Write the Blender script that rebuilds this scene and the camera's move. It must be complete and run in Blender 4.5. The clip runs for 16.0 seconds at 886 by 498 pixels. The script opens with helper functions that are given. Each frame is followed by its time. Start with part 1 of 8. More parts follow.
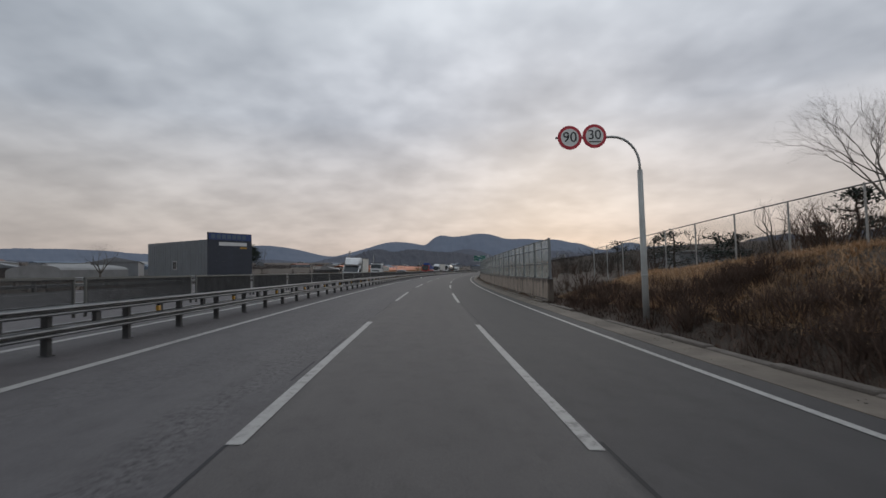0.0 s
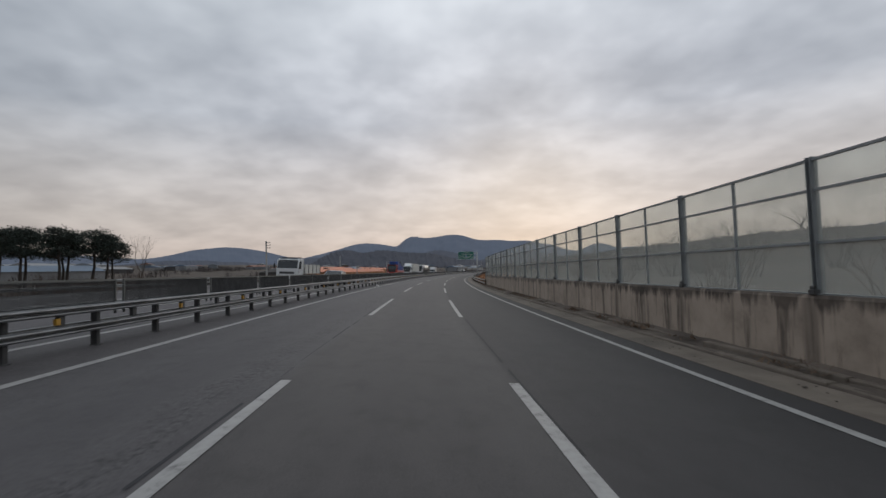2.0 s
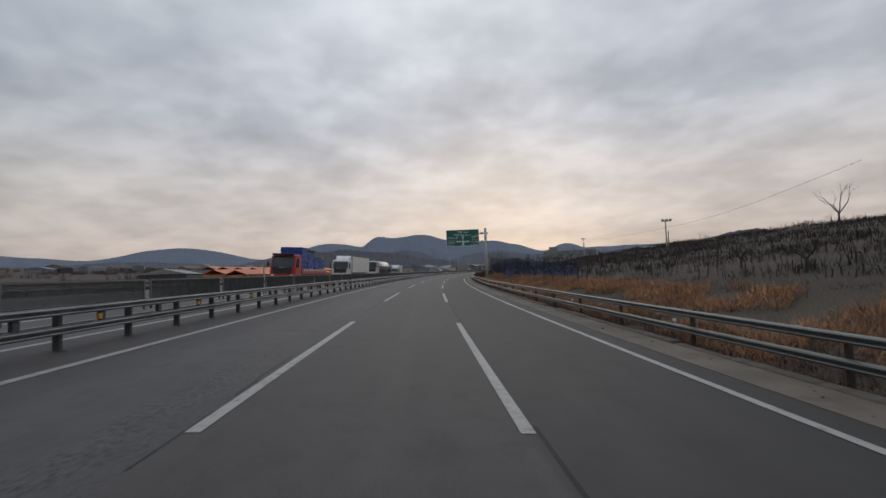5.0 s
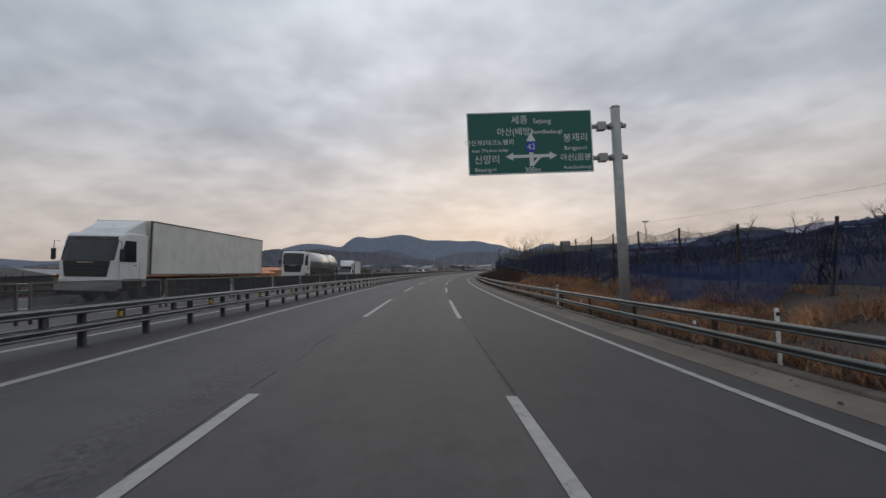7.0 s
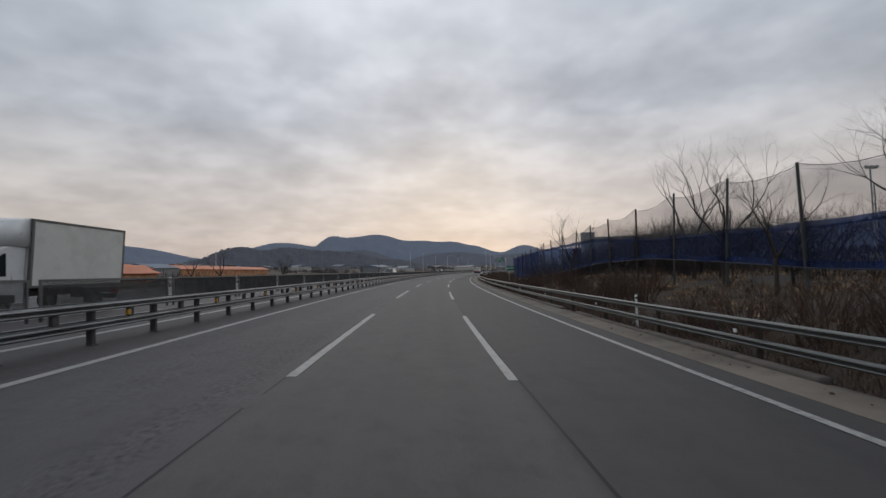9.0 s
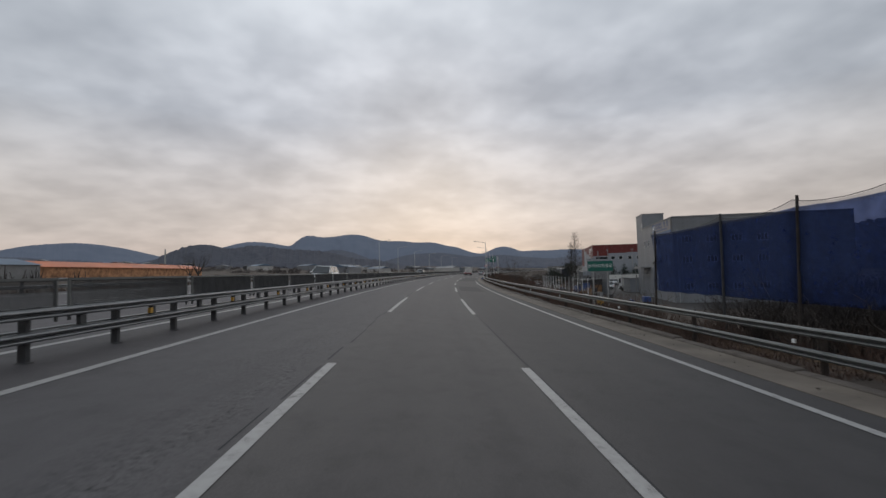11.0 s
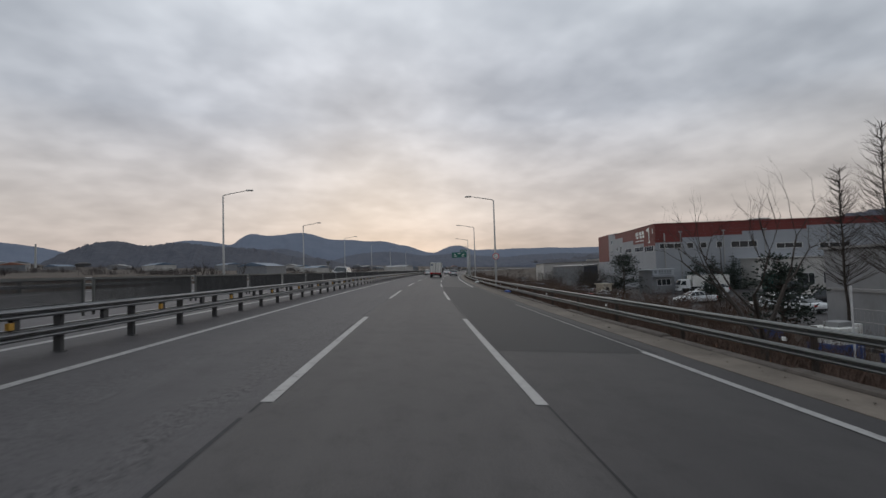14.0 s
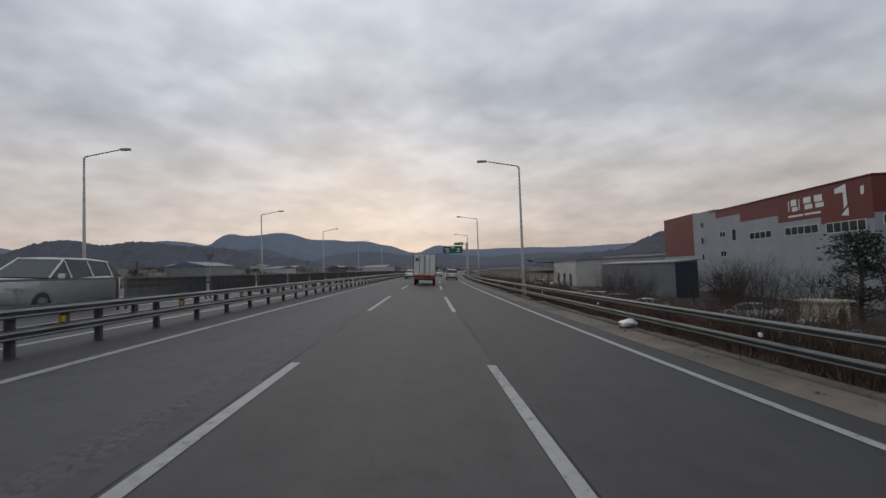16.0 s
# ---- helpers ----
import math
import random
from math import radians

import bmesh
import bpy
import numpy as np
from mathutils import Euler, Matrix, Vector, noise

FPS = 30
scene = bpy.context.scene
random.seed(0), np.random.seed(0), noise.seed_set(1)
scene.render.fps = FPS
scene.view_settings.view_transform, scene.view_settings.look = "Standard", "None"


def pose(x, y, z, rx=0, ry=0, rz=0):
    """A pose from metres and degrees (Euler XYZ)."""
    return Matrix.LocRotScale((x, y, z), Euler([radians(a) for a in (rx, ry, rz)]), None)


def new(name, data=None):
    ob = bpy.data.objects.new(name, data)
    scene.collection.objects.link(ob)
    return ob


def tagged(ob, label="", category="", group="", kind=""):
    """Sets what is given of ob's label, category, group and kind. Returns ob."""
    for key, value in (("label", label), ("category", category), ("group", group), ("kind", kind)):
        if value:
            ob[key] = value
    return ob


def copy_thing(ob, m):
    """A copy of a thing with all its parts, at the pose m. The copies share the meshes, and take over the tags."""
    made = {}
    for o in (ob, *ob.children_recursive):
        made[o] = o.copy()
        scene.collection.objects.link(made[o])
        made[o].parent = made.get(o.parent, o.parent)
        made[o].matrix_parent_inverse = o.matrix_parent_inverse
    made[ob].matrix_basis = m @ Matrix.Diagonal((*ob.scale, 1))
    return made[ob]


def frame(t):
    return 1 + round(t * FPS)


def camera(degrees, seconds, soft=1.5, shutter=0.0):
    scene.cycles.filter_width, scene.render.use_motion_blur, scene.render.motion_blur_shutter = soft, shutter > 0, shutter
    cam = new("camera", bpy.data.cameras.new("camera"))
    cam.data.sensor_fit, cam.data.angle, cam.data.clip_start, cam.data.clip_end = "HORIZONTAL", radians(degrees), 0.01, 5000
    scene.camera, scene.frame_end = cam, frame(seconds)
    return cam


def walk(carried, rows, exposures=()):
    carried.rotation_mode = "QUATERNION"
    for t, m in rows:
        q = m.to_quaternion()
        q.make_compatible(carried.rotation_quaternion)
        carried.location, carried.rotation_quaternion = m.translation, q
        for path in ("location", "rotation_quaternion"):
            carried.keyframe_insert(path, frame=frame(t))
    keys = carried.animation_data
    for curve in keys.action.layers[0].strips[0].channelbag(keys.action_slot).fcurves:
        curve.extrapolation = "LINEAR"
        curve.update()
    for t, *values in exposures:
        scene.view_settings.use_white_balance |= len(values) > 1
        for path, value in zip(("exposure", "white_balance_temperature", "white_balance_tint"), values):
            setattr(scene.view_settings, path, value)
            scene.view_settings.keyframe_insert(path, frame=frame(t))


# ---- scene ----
cam = camera(86.0, 16.0, soft=1.5, shutter=0.045)

# ---- the road's line: s metres along it, d metres to its right, z metres over it ----
TILT = radians(3.2)          # the carriageway leans to the inside of the bend
BEND = (0.527, -0.5557, 0.8849, -0.4463)


def heading(s):
    """Heading of the road at s, to the right, in radians."""
    u = min(max(s, -60.0), 430.0) / 400.0
    h = BEND[0] * u + BEND[1] * u ** 2 + BEND[2] * u ** 3 + BEND[3] * u ** 4
    if s > 430.0:
        h += 0.0007 * (min(s, 800.0) - 430.0)
    return h


S0, S1 = -400, 5200
LINE_X, LINE_Y = [0.0], [0.0]
for _i in range(S0, S1):
    _h = heading(_i + 0.5)
    LINE_X.append(LINE_X[-1] + math.sin(_h))
    LINE_Y.append(LINE_Y[-1] + math.cos(_h))
_ox, _oy = LINE_X[-S0], LINE_Y[-S0]
LINE_X = [v - _ox for v in LINE_X]
LINE_Y = [v - _oy for v in LINE_Y]


def line(s):
    i = min(max(int(math.floor(s)) - S0, 0), len(LINE_X) - 2)
    k = s - S0 - i
    return LINE_X[i] + k * (LINE_X[i + 1] - LINE_X[i]), LINE_Y[i] + k * (LINE_Y[i + 1] - LINE_Y[i])


def at(s, d, z=0.0, lean=1.0):
    """A place by the road: lean 1 on the sloping carriageway's plane, 0 level with its middle."""
    x, y = line(s)
    h = heading(s)
    return Vector((x + d * math.cos(h), y - d * math.sin(h), z - lean * d * math.tan(TILT)))


def stand(s, d, z=0.0, turn=0.0, lean=1.0):
    """A pose by the road: y ahead along it, x to its right, upright. turn: degrees to the left."""
    p = at(s, d, z, lean)
    return pose(p.x, p.y, p.z, 0, 0, -math.degrees(heading(s)) + turn)


# t, s, d, degrees that the camera looks to the right of the road, pitch, roll against the carriageway
RIDE = [
    (0.0, -4.24, 0.069, 2.69, 2.80, -1.70),
    (0.5, 7.52, 0.144, 3.07, 2.92, -1.51),
    (1.0, 19.26, 0.236, 3.09, 2.94, -1.38),
    (1.5, 31.36, 0.301, 2.96, 2.91, -1.28),
    (2.0, 43.22, 0.327, 2.82, 2.90, -1.35),
    (2.5, 55.48, 0.323, 2.80, 2.88, -1.38),
    (3.0, 67.59, 0.357, 2.89, 2.84, -1.31),
    (3.5, 79.44, 0.477, 2.74, 2.85, -1.06),
    (4.0, 91.46, 0.524, 2.71, 2.84, -1.04),
    (4.5, 103.42, 0.576, 2.66, 2.84, -1.02),
    (5.0, 115.37, 0.619, 2.61, 2.84, -1.01),
    (5.5, 127.39, 0.637, 2.57, 2.84, -1.00),
    (6.0, 139.56, 0.615, 2.54, 2.84, -1.01),
    (6.5, 151.90, 0.596, 2.48, 2.84, -1.00),
    (7.0, 163.99, 0.571, 2.29, 2.80, -0.99),
    (7.5, 176.38, 0.503, 2.15, 2.81, -1.05),
    (8.0, 188.60, 0.434, 2.21, 2.84, -1.20),
    (8.5, 200.91, 0.398, 2.37, 2.80, -1.29),
    (9.0, 213.08, 0.367, 2.31, 2.80, -1.38),
    (9.5, 225.34, 0.295, 2.26, 2.81, -1.45),
    (10.0, 237.61, 0.198, 2.14, 2.82, -1.56),
    (10.5, 249.86, 0.102, 2.01, 2.84, -1.68),
    (11.0, 262.07, 0.035, 1.92, 2.85, -1.78),
    (11.5, 274.19, 0.023, 1.94, 2.85, -1.81),
    (12.0, 285.97, 0.052, 2.27, 2.79, -1.58),
    (12.5, 298.08, 0.081, 2.36, 2.83, -1.52),
    (13.0, 310.41, 0.093, 2.71, 2.81, -1.55),
    (13.5, 322.32, 0.111, 3.16, 2.72, -1.60),
    (14.0, 334.41, 0.162, 3.28, 2.70, -1.48),
    (14.5, 346.35, 0.254, 3.07, 2.72, -1.29),
    (15.0, 358.53, 0.337, 2.95, 2.75, -1.18),
    (15.5, 370.42, 0.398, 2.96, 2.75, -1.20),
    (16.0, 382.13, 0.501, 2.69, 2.63, -1.22),
]


def ridden(s, d, right, pitch, roll):
    p = at(s, d, 1.546)
    return pose(p.x, p.y, p.z, 0, 0, -math.degrees(heading(s))) @ pose(0, 0, 0, 0, math.degrees(TILT), 0) @ pose(0, 0, 0, 90 + pitch, roll, -right)


walk(cam, [(r[0], ridden(*r[1:])) for r in RIDE])


# ---- sky and sun ----
def nd(nt, kind, loc=None, **kw):
    n = nt.nodes.new(kind)
    for k, v in kw.items():
        n.inputs[k].default_value = v
    return n


world = bpy.data.worlds.new("overcast")
scene.world = world
world.use_nodes = True
wt = world.node_tree
wt.nodes.clear()
SUN_EL, SUN_AZ = radians(14), radians(16)


def ramp(nt, stops, src=None, mode="LINEAR"):
    n = nt.nodes.new("ShaderNodeValToRGB")
    n.color_ramp.interpolation = mode
    els = n.color_ramp.elements
    while len(els) < len(stops):
        els.new(0.5)
    for e, (p, c) in zip(els, stops):
        e.position = p
        e.color = (*c, 1) if len(c) == 3 else c
    if src is not None:
        nt.links.new(src, n.inputs[0])
    return n


def math_node(nt, op, a, b=None, c=None, clamp=False):
    n = nt.nodes.new("ShaderNodeMath")
    n.operation = op
    n.use_clamp = clamp
    for i, v in enumerate((a, b, c)):
        if v is None:
            continue
        if isinstance(v, (int, float)):
            n.inputs[i].default_value = v
        else:
            nt.links.new(v, n.inputs[i])
    return n.outputs[0]


def mix_col(nt, fac, a, b, mode="MIX"):
    n = nt.nodes.new("ShaderNodeMix")
    n.data_type = "RGBA"
    n.blend_type = mode
    n.clamp_factor = True
    for sock, v in ((n.inputs[0], fac), (n.inputs[6], a), (n.inputs[7], b)):
        if isinstance(v, (int, float)):
            sock.default_value = v
        elif isinstance(v, tuple):
            sock.default_value = (*v, 1)
        else:
            nt.links.new(v, sock)
    return n.outputs[2]


def build_sky():
    nt = wt
    tc = nt.nodes.new("ShaderNodeTexCoord")
    sep = nt.nodes.new("ShaderNodeSeparateXYZ")
    nt.links.new(tc.outputs["Generated"], sep.inputs[0])
    up = math_node(nt, "MAXIMUM", sep.outputs[2], 0.0)
    # the cloud deck, a layer seen from below
    den = math_node(nt, "ADD", up, 0.25)
    px = math_node(nt, "DIVIDE", sep.outputs[0], den)
    py = math_node(nt, "DIVIDE", sep.outputs[1], den)
    com = nt.nodes.new("ShaderNodeCombineXYZ")
    nt.links.new(px, com.inputs[0])
    nt.links.new(py, com.inputs[1])
    def layer(scale, detail, rough, bend):
        n = nd(nt, "ShaderNodeTexNoise", Scale=scale, Detail=detail, Roughness=rough, Distortion=bend)
        nt.links.new(com.outputs[0], n.inputs["Vector"])
        return n.outputs[0]
    big, lumps, fine = layer(1.25, 2.0, 0.45, 0.1), layer(4.0, 2.5, 0.5, 0.15), layer(11.0, 2.0, 0.5, 0.1)
    mixed = math_node(nt, "ADD", math_node(nt, "MULTIPLY", big, 0.50), math_node(nt, "MULTIPLY", lumps, 0.40))
    mixed = math_node(nt, "ADD", mixed, math_node(nt, "MULTIPLY", fine, 0.10))
    cloud = ramp(nt, [(0.36, (0, 0, 0)), (0.48, (0.36, 0.36, 0.36)), (0.56, (0.68, 0.68, 0.68)), (0.66, (1, 1, 1))], mixed)
    dark = ramp(nt, [(0.0, (0.37, 0.345, 0.335)), (0.05, (0.47, 0.405, 0.38)), (0.12, (0.515, 0.46, 0.435)), (0.20, (0.47, 0.448, 0.448)), (0.30, (0.41, 0.432, 0.48)), (0.40, (0.455, 0.485, 0.54)), (0.5, (0.56, 0.60, 0.66)), (1.0, (0.62, 0.68, 0.75))], up)
    light = ramp(nt, [(0.0, (0.50, 0.445, 0.42)), (0.05, (0.71, 0.60, 0.55)), (0.12, (0.765, 0.69, 0.645)), (0.20, (0.75, 0.715, 0.71)), (0.30, (0.72, 0.745, 0.80)), (0.40, (0.82, 0.855, 0.915)), (0.5, (0.90, 0.945, 1.0)), (1.0, (0.94, 1.0, 1.03))], up)
    deck = mix_col(nt, cloud.outputs[0], dark.outputs[0], light.outputs[0])
    # the deck is brighter towards the hidden sun
    toward = math_node(nt, "ADD", math_node(nt, "MULTIPLY", sep.outputs[0], math.sin(SUN_AZ)), math_node(nt, "MULTIPLY", sep.outputs[1], math.cos(SUN_AZ)))
    lift = ramp(nt, [(0.0, (0.80, 0.82, 0.84)), (0.55, (0.83, 0.85, 0.86)), (0.73, (0.89, 0.90, 0.905)), (0.9, (0.985, 0.985, 0.995)), (1.0, (1.085, 1.08, 1.09))], toward)
    deck = mix_col(nt, 1.0, deck, lift.outputs[0], "MULTIPLY")
    sky = nt.nodes.new("ShaderNodeTexSky")
    sky.sky_type = "NISHITA"
    sky.sun_disc = False
    sky.sun_elevation, sky.sun_rotation = SUN_EL, SUN_AZ
    sky_bg = nd(nt, "ShaderNodeBackground", Strength=0.05)
    nt.links.new(sky.outputs[0], sky_bg.inputs[0])
    deck_bg = nd(nt, "ShaderNodeBackground", Strength=1.0)
    nt.links.new(deck, deck_bg.inputs[0])
    both = nt.nodes.new("ShaderNodeMixShader")
    both.inputs[0].default_value = 0.9
    out = nt.nodes.new("ShaderNodeOutputWorld")
    nt.links.new(sky_bg.outputs[0], both.inputs[1])
    nt.links.new(deck_bg.outputs[0], both.inputs[2])
    nt.links.new(both.outputs[0], out.inputs[0])


build_sky()
sun_data = bpy.data.lights.new("sun", "SUN")
sun_data.energy, sun_data.angle, sun_data.color = 0.40, radians(60), (1.0, 0.93, 0.84)
sun = new("sun", sun_data)
sun.rotation_euler = (radians(90) - SUN_EL, 0, radians(180) - SUN_AZ)
scene.view_settings.exposure = 0.0


# ---- materials ----
def material(name, rough=0.6, metal=0.0):
    m = bpy.data.materials.new(name)
    m.use_nodes = True
    b = m.node_tree.nodes["Principled BSDF"]
    b.inputs["Roughness"].default_value = rough
    b.inputs["Metallic"].default_value = metal
    return m, m.node_tree, b


def surface(name, col, rough=0.6, metal=0.0, vary=0.12, scale=3.0, fine=40.0, bump=0.0, dirt=None, dirt_amount=0.0, rand=0.0, spec=0.5):
    """Two scales of noise over a base colour, with dirt, relief and a shift from piece to piece."""
    m, nt, b = material(name, rough, metal)
    b.inputs["Specular IOR Level"].default_value = spec
    geo = nt.nodes.new("ShaderNodeTexCoord")
    n1 = nd(nt, "ShaderNodeTexNoise", Scale=scale, Detail=4.0, Roughness=0.6)
    n2 = nd(nt, "ShaderNodeTexNoise", Scale=fine, Detail=3.0, Roughness=0.6)
    for n in (n1, n2):
        nt.links.new(geo.outputs["Object"], n.inputs["Vector"])
    lo = tuple(max(0, c * (1 - vary * 1.6)) for c in col)
    hi = tuple(min(1, c * (1 + vary * 1.6)) for c in col)
    r1 = ramp(nt, [(0.3, lo), (0.7, hi)], n1.outputs[0])
    f = math_node(nt, "MULTIPLY_ADD", n2.outputs[0], vary * 1.6, 1 - vary * 0.8)
    if rand:
        oi = nt.nodes.new("ShaderNodeObjectInfo")
        f = math_node(nt, "MULTIPLY", f, math_node(nt, "MULTIPLY_ADD", oi.outputs["Random"], 2 * rand, 1 - rand))
    vm = nt.nodes.new("ShaderNodeVectorMath")
    vm.operation = "SCALE"
    nt.links.new(r1.outputs[0], vm.inputs[0])
    nt.links.new(f, vm.inputs["Scale"])
    colour = vm.outputs[0]
    if dirt:
        n3 = nd(nt, "ShaderNodeTexNoise", Scale=scale * 2.3, Detail=6.0, Roughness=0.7)
        nt.links.new(geo.outputs["Object"], n3.inputs["Vector"])
        k = ramp(nt, [(0.48, (0, 0, 0)), (0.72, (1, 1, 1))], n3.outputs[0])
        colour = mix_col(nt, math_node(nt, "MULTIPLY", k.outputs[0], dirt_amount), colour, dirt)
    nt.links.new(colour, b.inputs["Base Color"])
    rr = math_node(nt, "MULTIPLY_ADD", n2.outputs[0], 0.2, max(0.02, rough - 0.1))
    nt.links.new(rr, b.inputs["Roughness"])
    if bump:
        bp = nd(nt, "ShaderNodeBump", Strength=bump, Distance=0.02)
        nt.links.new(n2.outputs[0], bp.inputs["Height"])
        nt.links.new(bp.outputs[0], b.inputs["Normal"])
    return m


def asphalt(name, base, worn, patch=0.5, coarse=0.35):
    """Aggregate grain, long worn bands along the wheels' way and blotches. UV: x metres across, y metres along."""
    m, nt, b = material(name, 0.72)
    b.inputs["Specular IOR Level"].default_value = 0.34
    uv = nt.nodes.new("ShaderNodeUVMap")
    uv.uv_map = "UVMap"
    def noise_at(sx, sy, detail, rough=0.6):
        mp = nt.nodes.new("ShaderNodeMapping")
        mp.inputs["Scale"].default_value = (sx, sy, 1)
        nt.links.new(uv.outputs[0], mp.inputs[0])
        n = nd(nt, "ShaderNodeTexNoise", Scale=1.0, Detail=detail, Roughness=rough)
        nt.links.new(mp.outputs[0], n.inputs["Vector"])
        return n.outputs[0]
    bands = noise_at(0.9, 0.012, 3)
    blot = noise_at(0.35, 0.12, 5, 0.65)
    scuff = noise_at(2.2, 1.5, 6, 0.7)
    grain = noise_at(45, 45, 3, 0.7)
    k = math_node(nt, "ADD", math_node(nt, "MULTIPLY", bands, 0.6), math_node(nt, "MULTIPLY", blot, 0.4))
    k = ramp(nt, [(0.35, (0, 0, 0)), (0.65, (1, 1, 1))], k).outputs[0]
    col = mix_col(nt, k, base, worn)
    sx = nt.nodes.new("ShaderNodeSeparateXYZ")
    nt.links.new(uv.outputs[0], sx.inputs[0])
    lane = math_node(nt, "MULTIPLY_ADD", sx.outputs[0], 0.05, 0.5)
    # Tone by lane: paving differs, and lens falloff is put into the right lane's colour.
    lane_tone = ramp(nt, [(0.0, (1.08, 1.05, 1.10)), (0.415, (1.03, 1.01, 1.065)), (0.42, (0.97, 0.93, 0.93)), (0.578, (0.92, 0.89, 0.89)), (0.583, (0.57, 0.555, 0.575)), (0.73, (0.43, 0.418, 0.44))], lane).outputs[0]
    later = ramp(nt, [(0.0, (1.08, 1.05, 1.10)), (0.415, (1.03, 1.01, 1.065)), (0.42, (1.03, 0.99, 0.985)), (0.578, (1.0, 0.965, 0.96)), (0.583, (0.71, 0.685, 0.695)), (0.73, (0.55, 0.53, 0.54))], lane).outputs[0]
    # From 110 m on the tones pass over to the second ramp.
    further_on = math_node(nt, "MULTIPLY", math_node(nt, "SUBTRACT", sx.outputs[1], 110.0), 0.02, clamp=True)
    lane_tone = mix_col(nt, further_on, lane_tone, later)
    col = mix_col(nt, 1.0, col, lane_tone, "MULTIPLY")
    # The colour is raised by up to 22 % before the 22 m mark.
    first_stretch = math_node(nt, "MULTIPLY", math_node(nt, "SUBTRACT", 22.0, sx.outputs[1]), 0.05, clamp=True)
    col = mix_col(nt, first_stretch, col, mix_col(nt, 1.0, col, (1.22, 1.22, 1.22), "MULTIPLY"))
    sc = ramp(nt, [(0.34, (0.74, 0.74, 0.74)), (0.5, (1, 1, 1)), (0.70, (1.12, 1.12, 1.12))], scuff).outputs[0]
    col = mix_col(nt, 0.75, col, sc, "MULTIPLY")
    # the inner lane is ravelled: a ragged strip by its joint and torn patches, the other lanes nearly whole
    edge = math_node(nt, "MULTIPLY_ADD", noise_at(0.8, 0.5, 5, 0.7), 1.5, -0.75)
    across = math_node(nt, "ADD", sx.outputs[0], edge)
    strip_k = math_node(nt, "MULTIPLY_ADD", math_node(nt, "ABSOLUTE", math_node(nt, "ADD", across, 2.2)), -2.2, 1.0, clamp=True)
    inner = ramp(nt, [(0.25, (1, 1, 1)), (0.416, (1, 1, 1)), (0.420, (0.10, 0.10, 0.10)), (1.0, (0.06, 0.06, 0.06))], lane).outputs[0]
    torn = ramp(nt, [(0.50, (0, 0, 0)), (0.66, (0.7, 0.7, 0.7))], noise_at(0.30, 0.06, 4, 0.6)).outputs[0]
    where = math_node(nt, "MULTIPLY", math_node(nt, "MAXIMUM", strip_k, torn), inner)
    pits = noise_at(14.0, 10.0, 5, 0.75)
    pit = ramp(nt, [(0.38, (0.30, 0.30, 0.30)), (0.48, (0.92, 0.92, 0.92)), (0.62, (1.35, 1.35, 1.35))], pits).outputs[0]
    col = mix_col(nt, math_node(nt, "MULTIPLY", where, patch * 2), col, mix_col(nt, 1.0, col, pit, "MULTIPLY"))
    g = ramp(nt, [(0.25, (0.62, 0.62, 0.62)), (0.75, (1.35, 1.35, 1.35))], grain).outputs[0]
    col = mix_col(nt, coarse + 0.3, col, g, "MULTIPLY")
    nt.links.new(col, b.inputs["Base Color"])
    bp = nd(nt, "ShaderNodeBump", Strength=coarse, Distance=0.012)
    relief = math_node(nt, "ADD", grain, math_node(nt, "MULTIPLY", math_node(nt, "MULTIPLY", pits, where), 1.6))
    nt.links.new(relief, bp.inputs["Height"])
    nt.links.new(bp.outputs[0], b.inputs["Normal"])
    return m


def worn_paint(name, col, under):
    m, nt, b = material(name, 0.6)
    tc = nt.nodes.new("ShaderNodeTexCoord")
    n = nd(nt, "ShaderNodeTexNoise", Scale=7.0, Detail=8.0, Roughness=0.75)
    n2 = nd(nt, "ShaderNodeTexNoise", Scale=0.25, Detail=3.0)
    nt.links.new(tc.outputs["Object"], n.inputs["Vector"])
    nt.links.new(tc.outputs["Object"], n2.inputs["Vector"])
    t = math_node(nt, "ADD", n.outputs[0], math_node(nt, "MULTIPLY_ADD", n2.outputs[0], 0.3, -0.15))
    k = ramp(nt, [(0.30, (1, 1, 1)), (0.44, (0.22, 0.22, 0.22)), (0.60, (0, 0, 0))], t).outputs[0]
    nt.links.new(mix_col(nt, k, col, under), b.inputs["Base Color"])
    return m


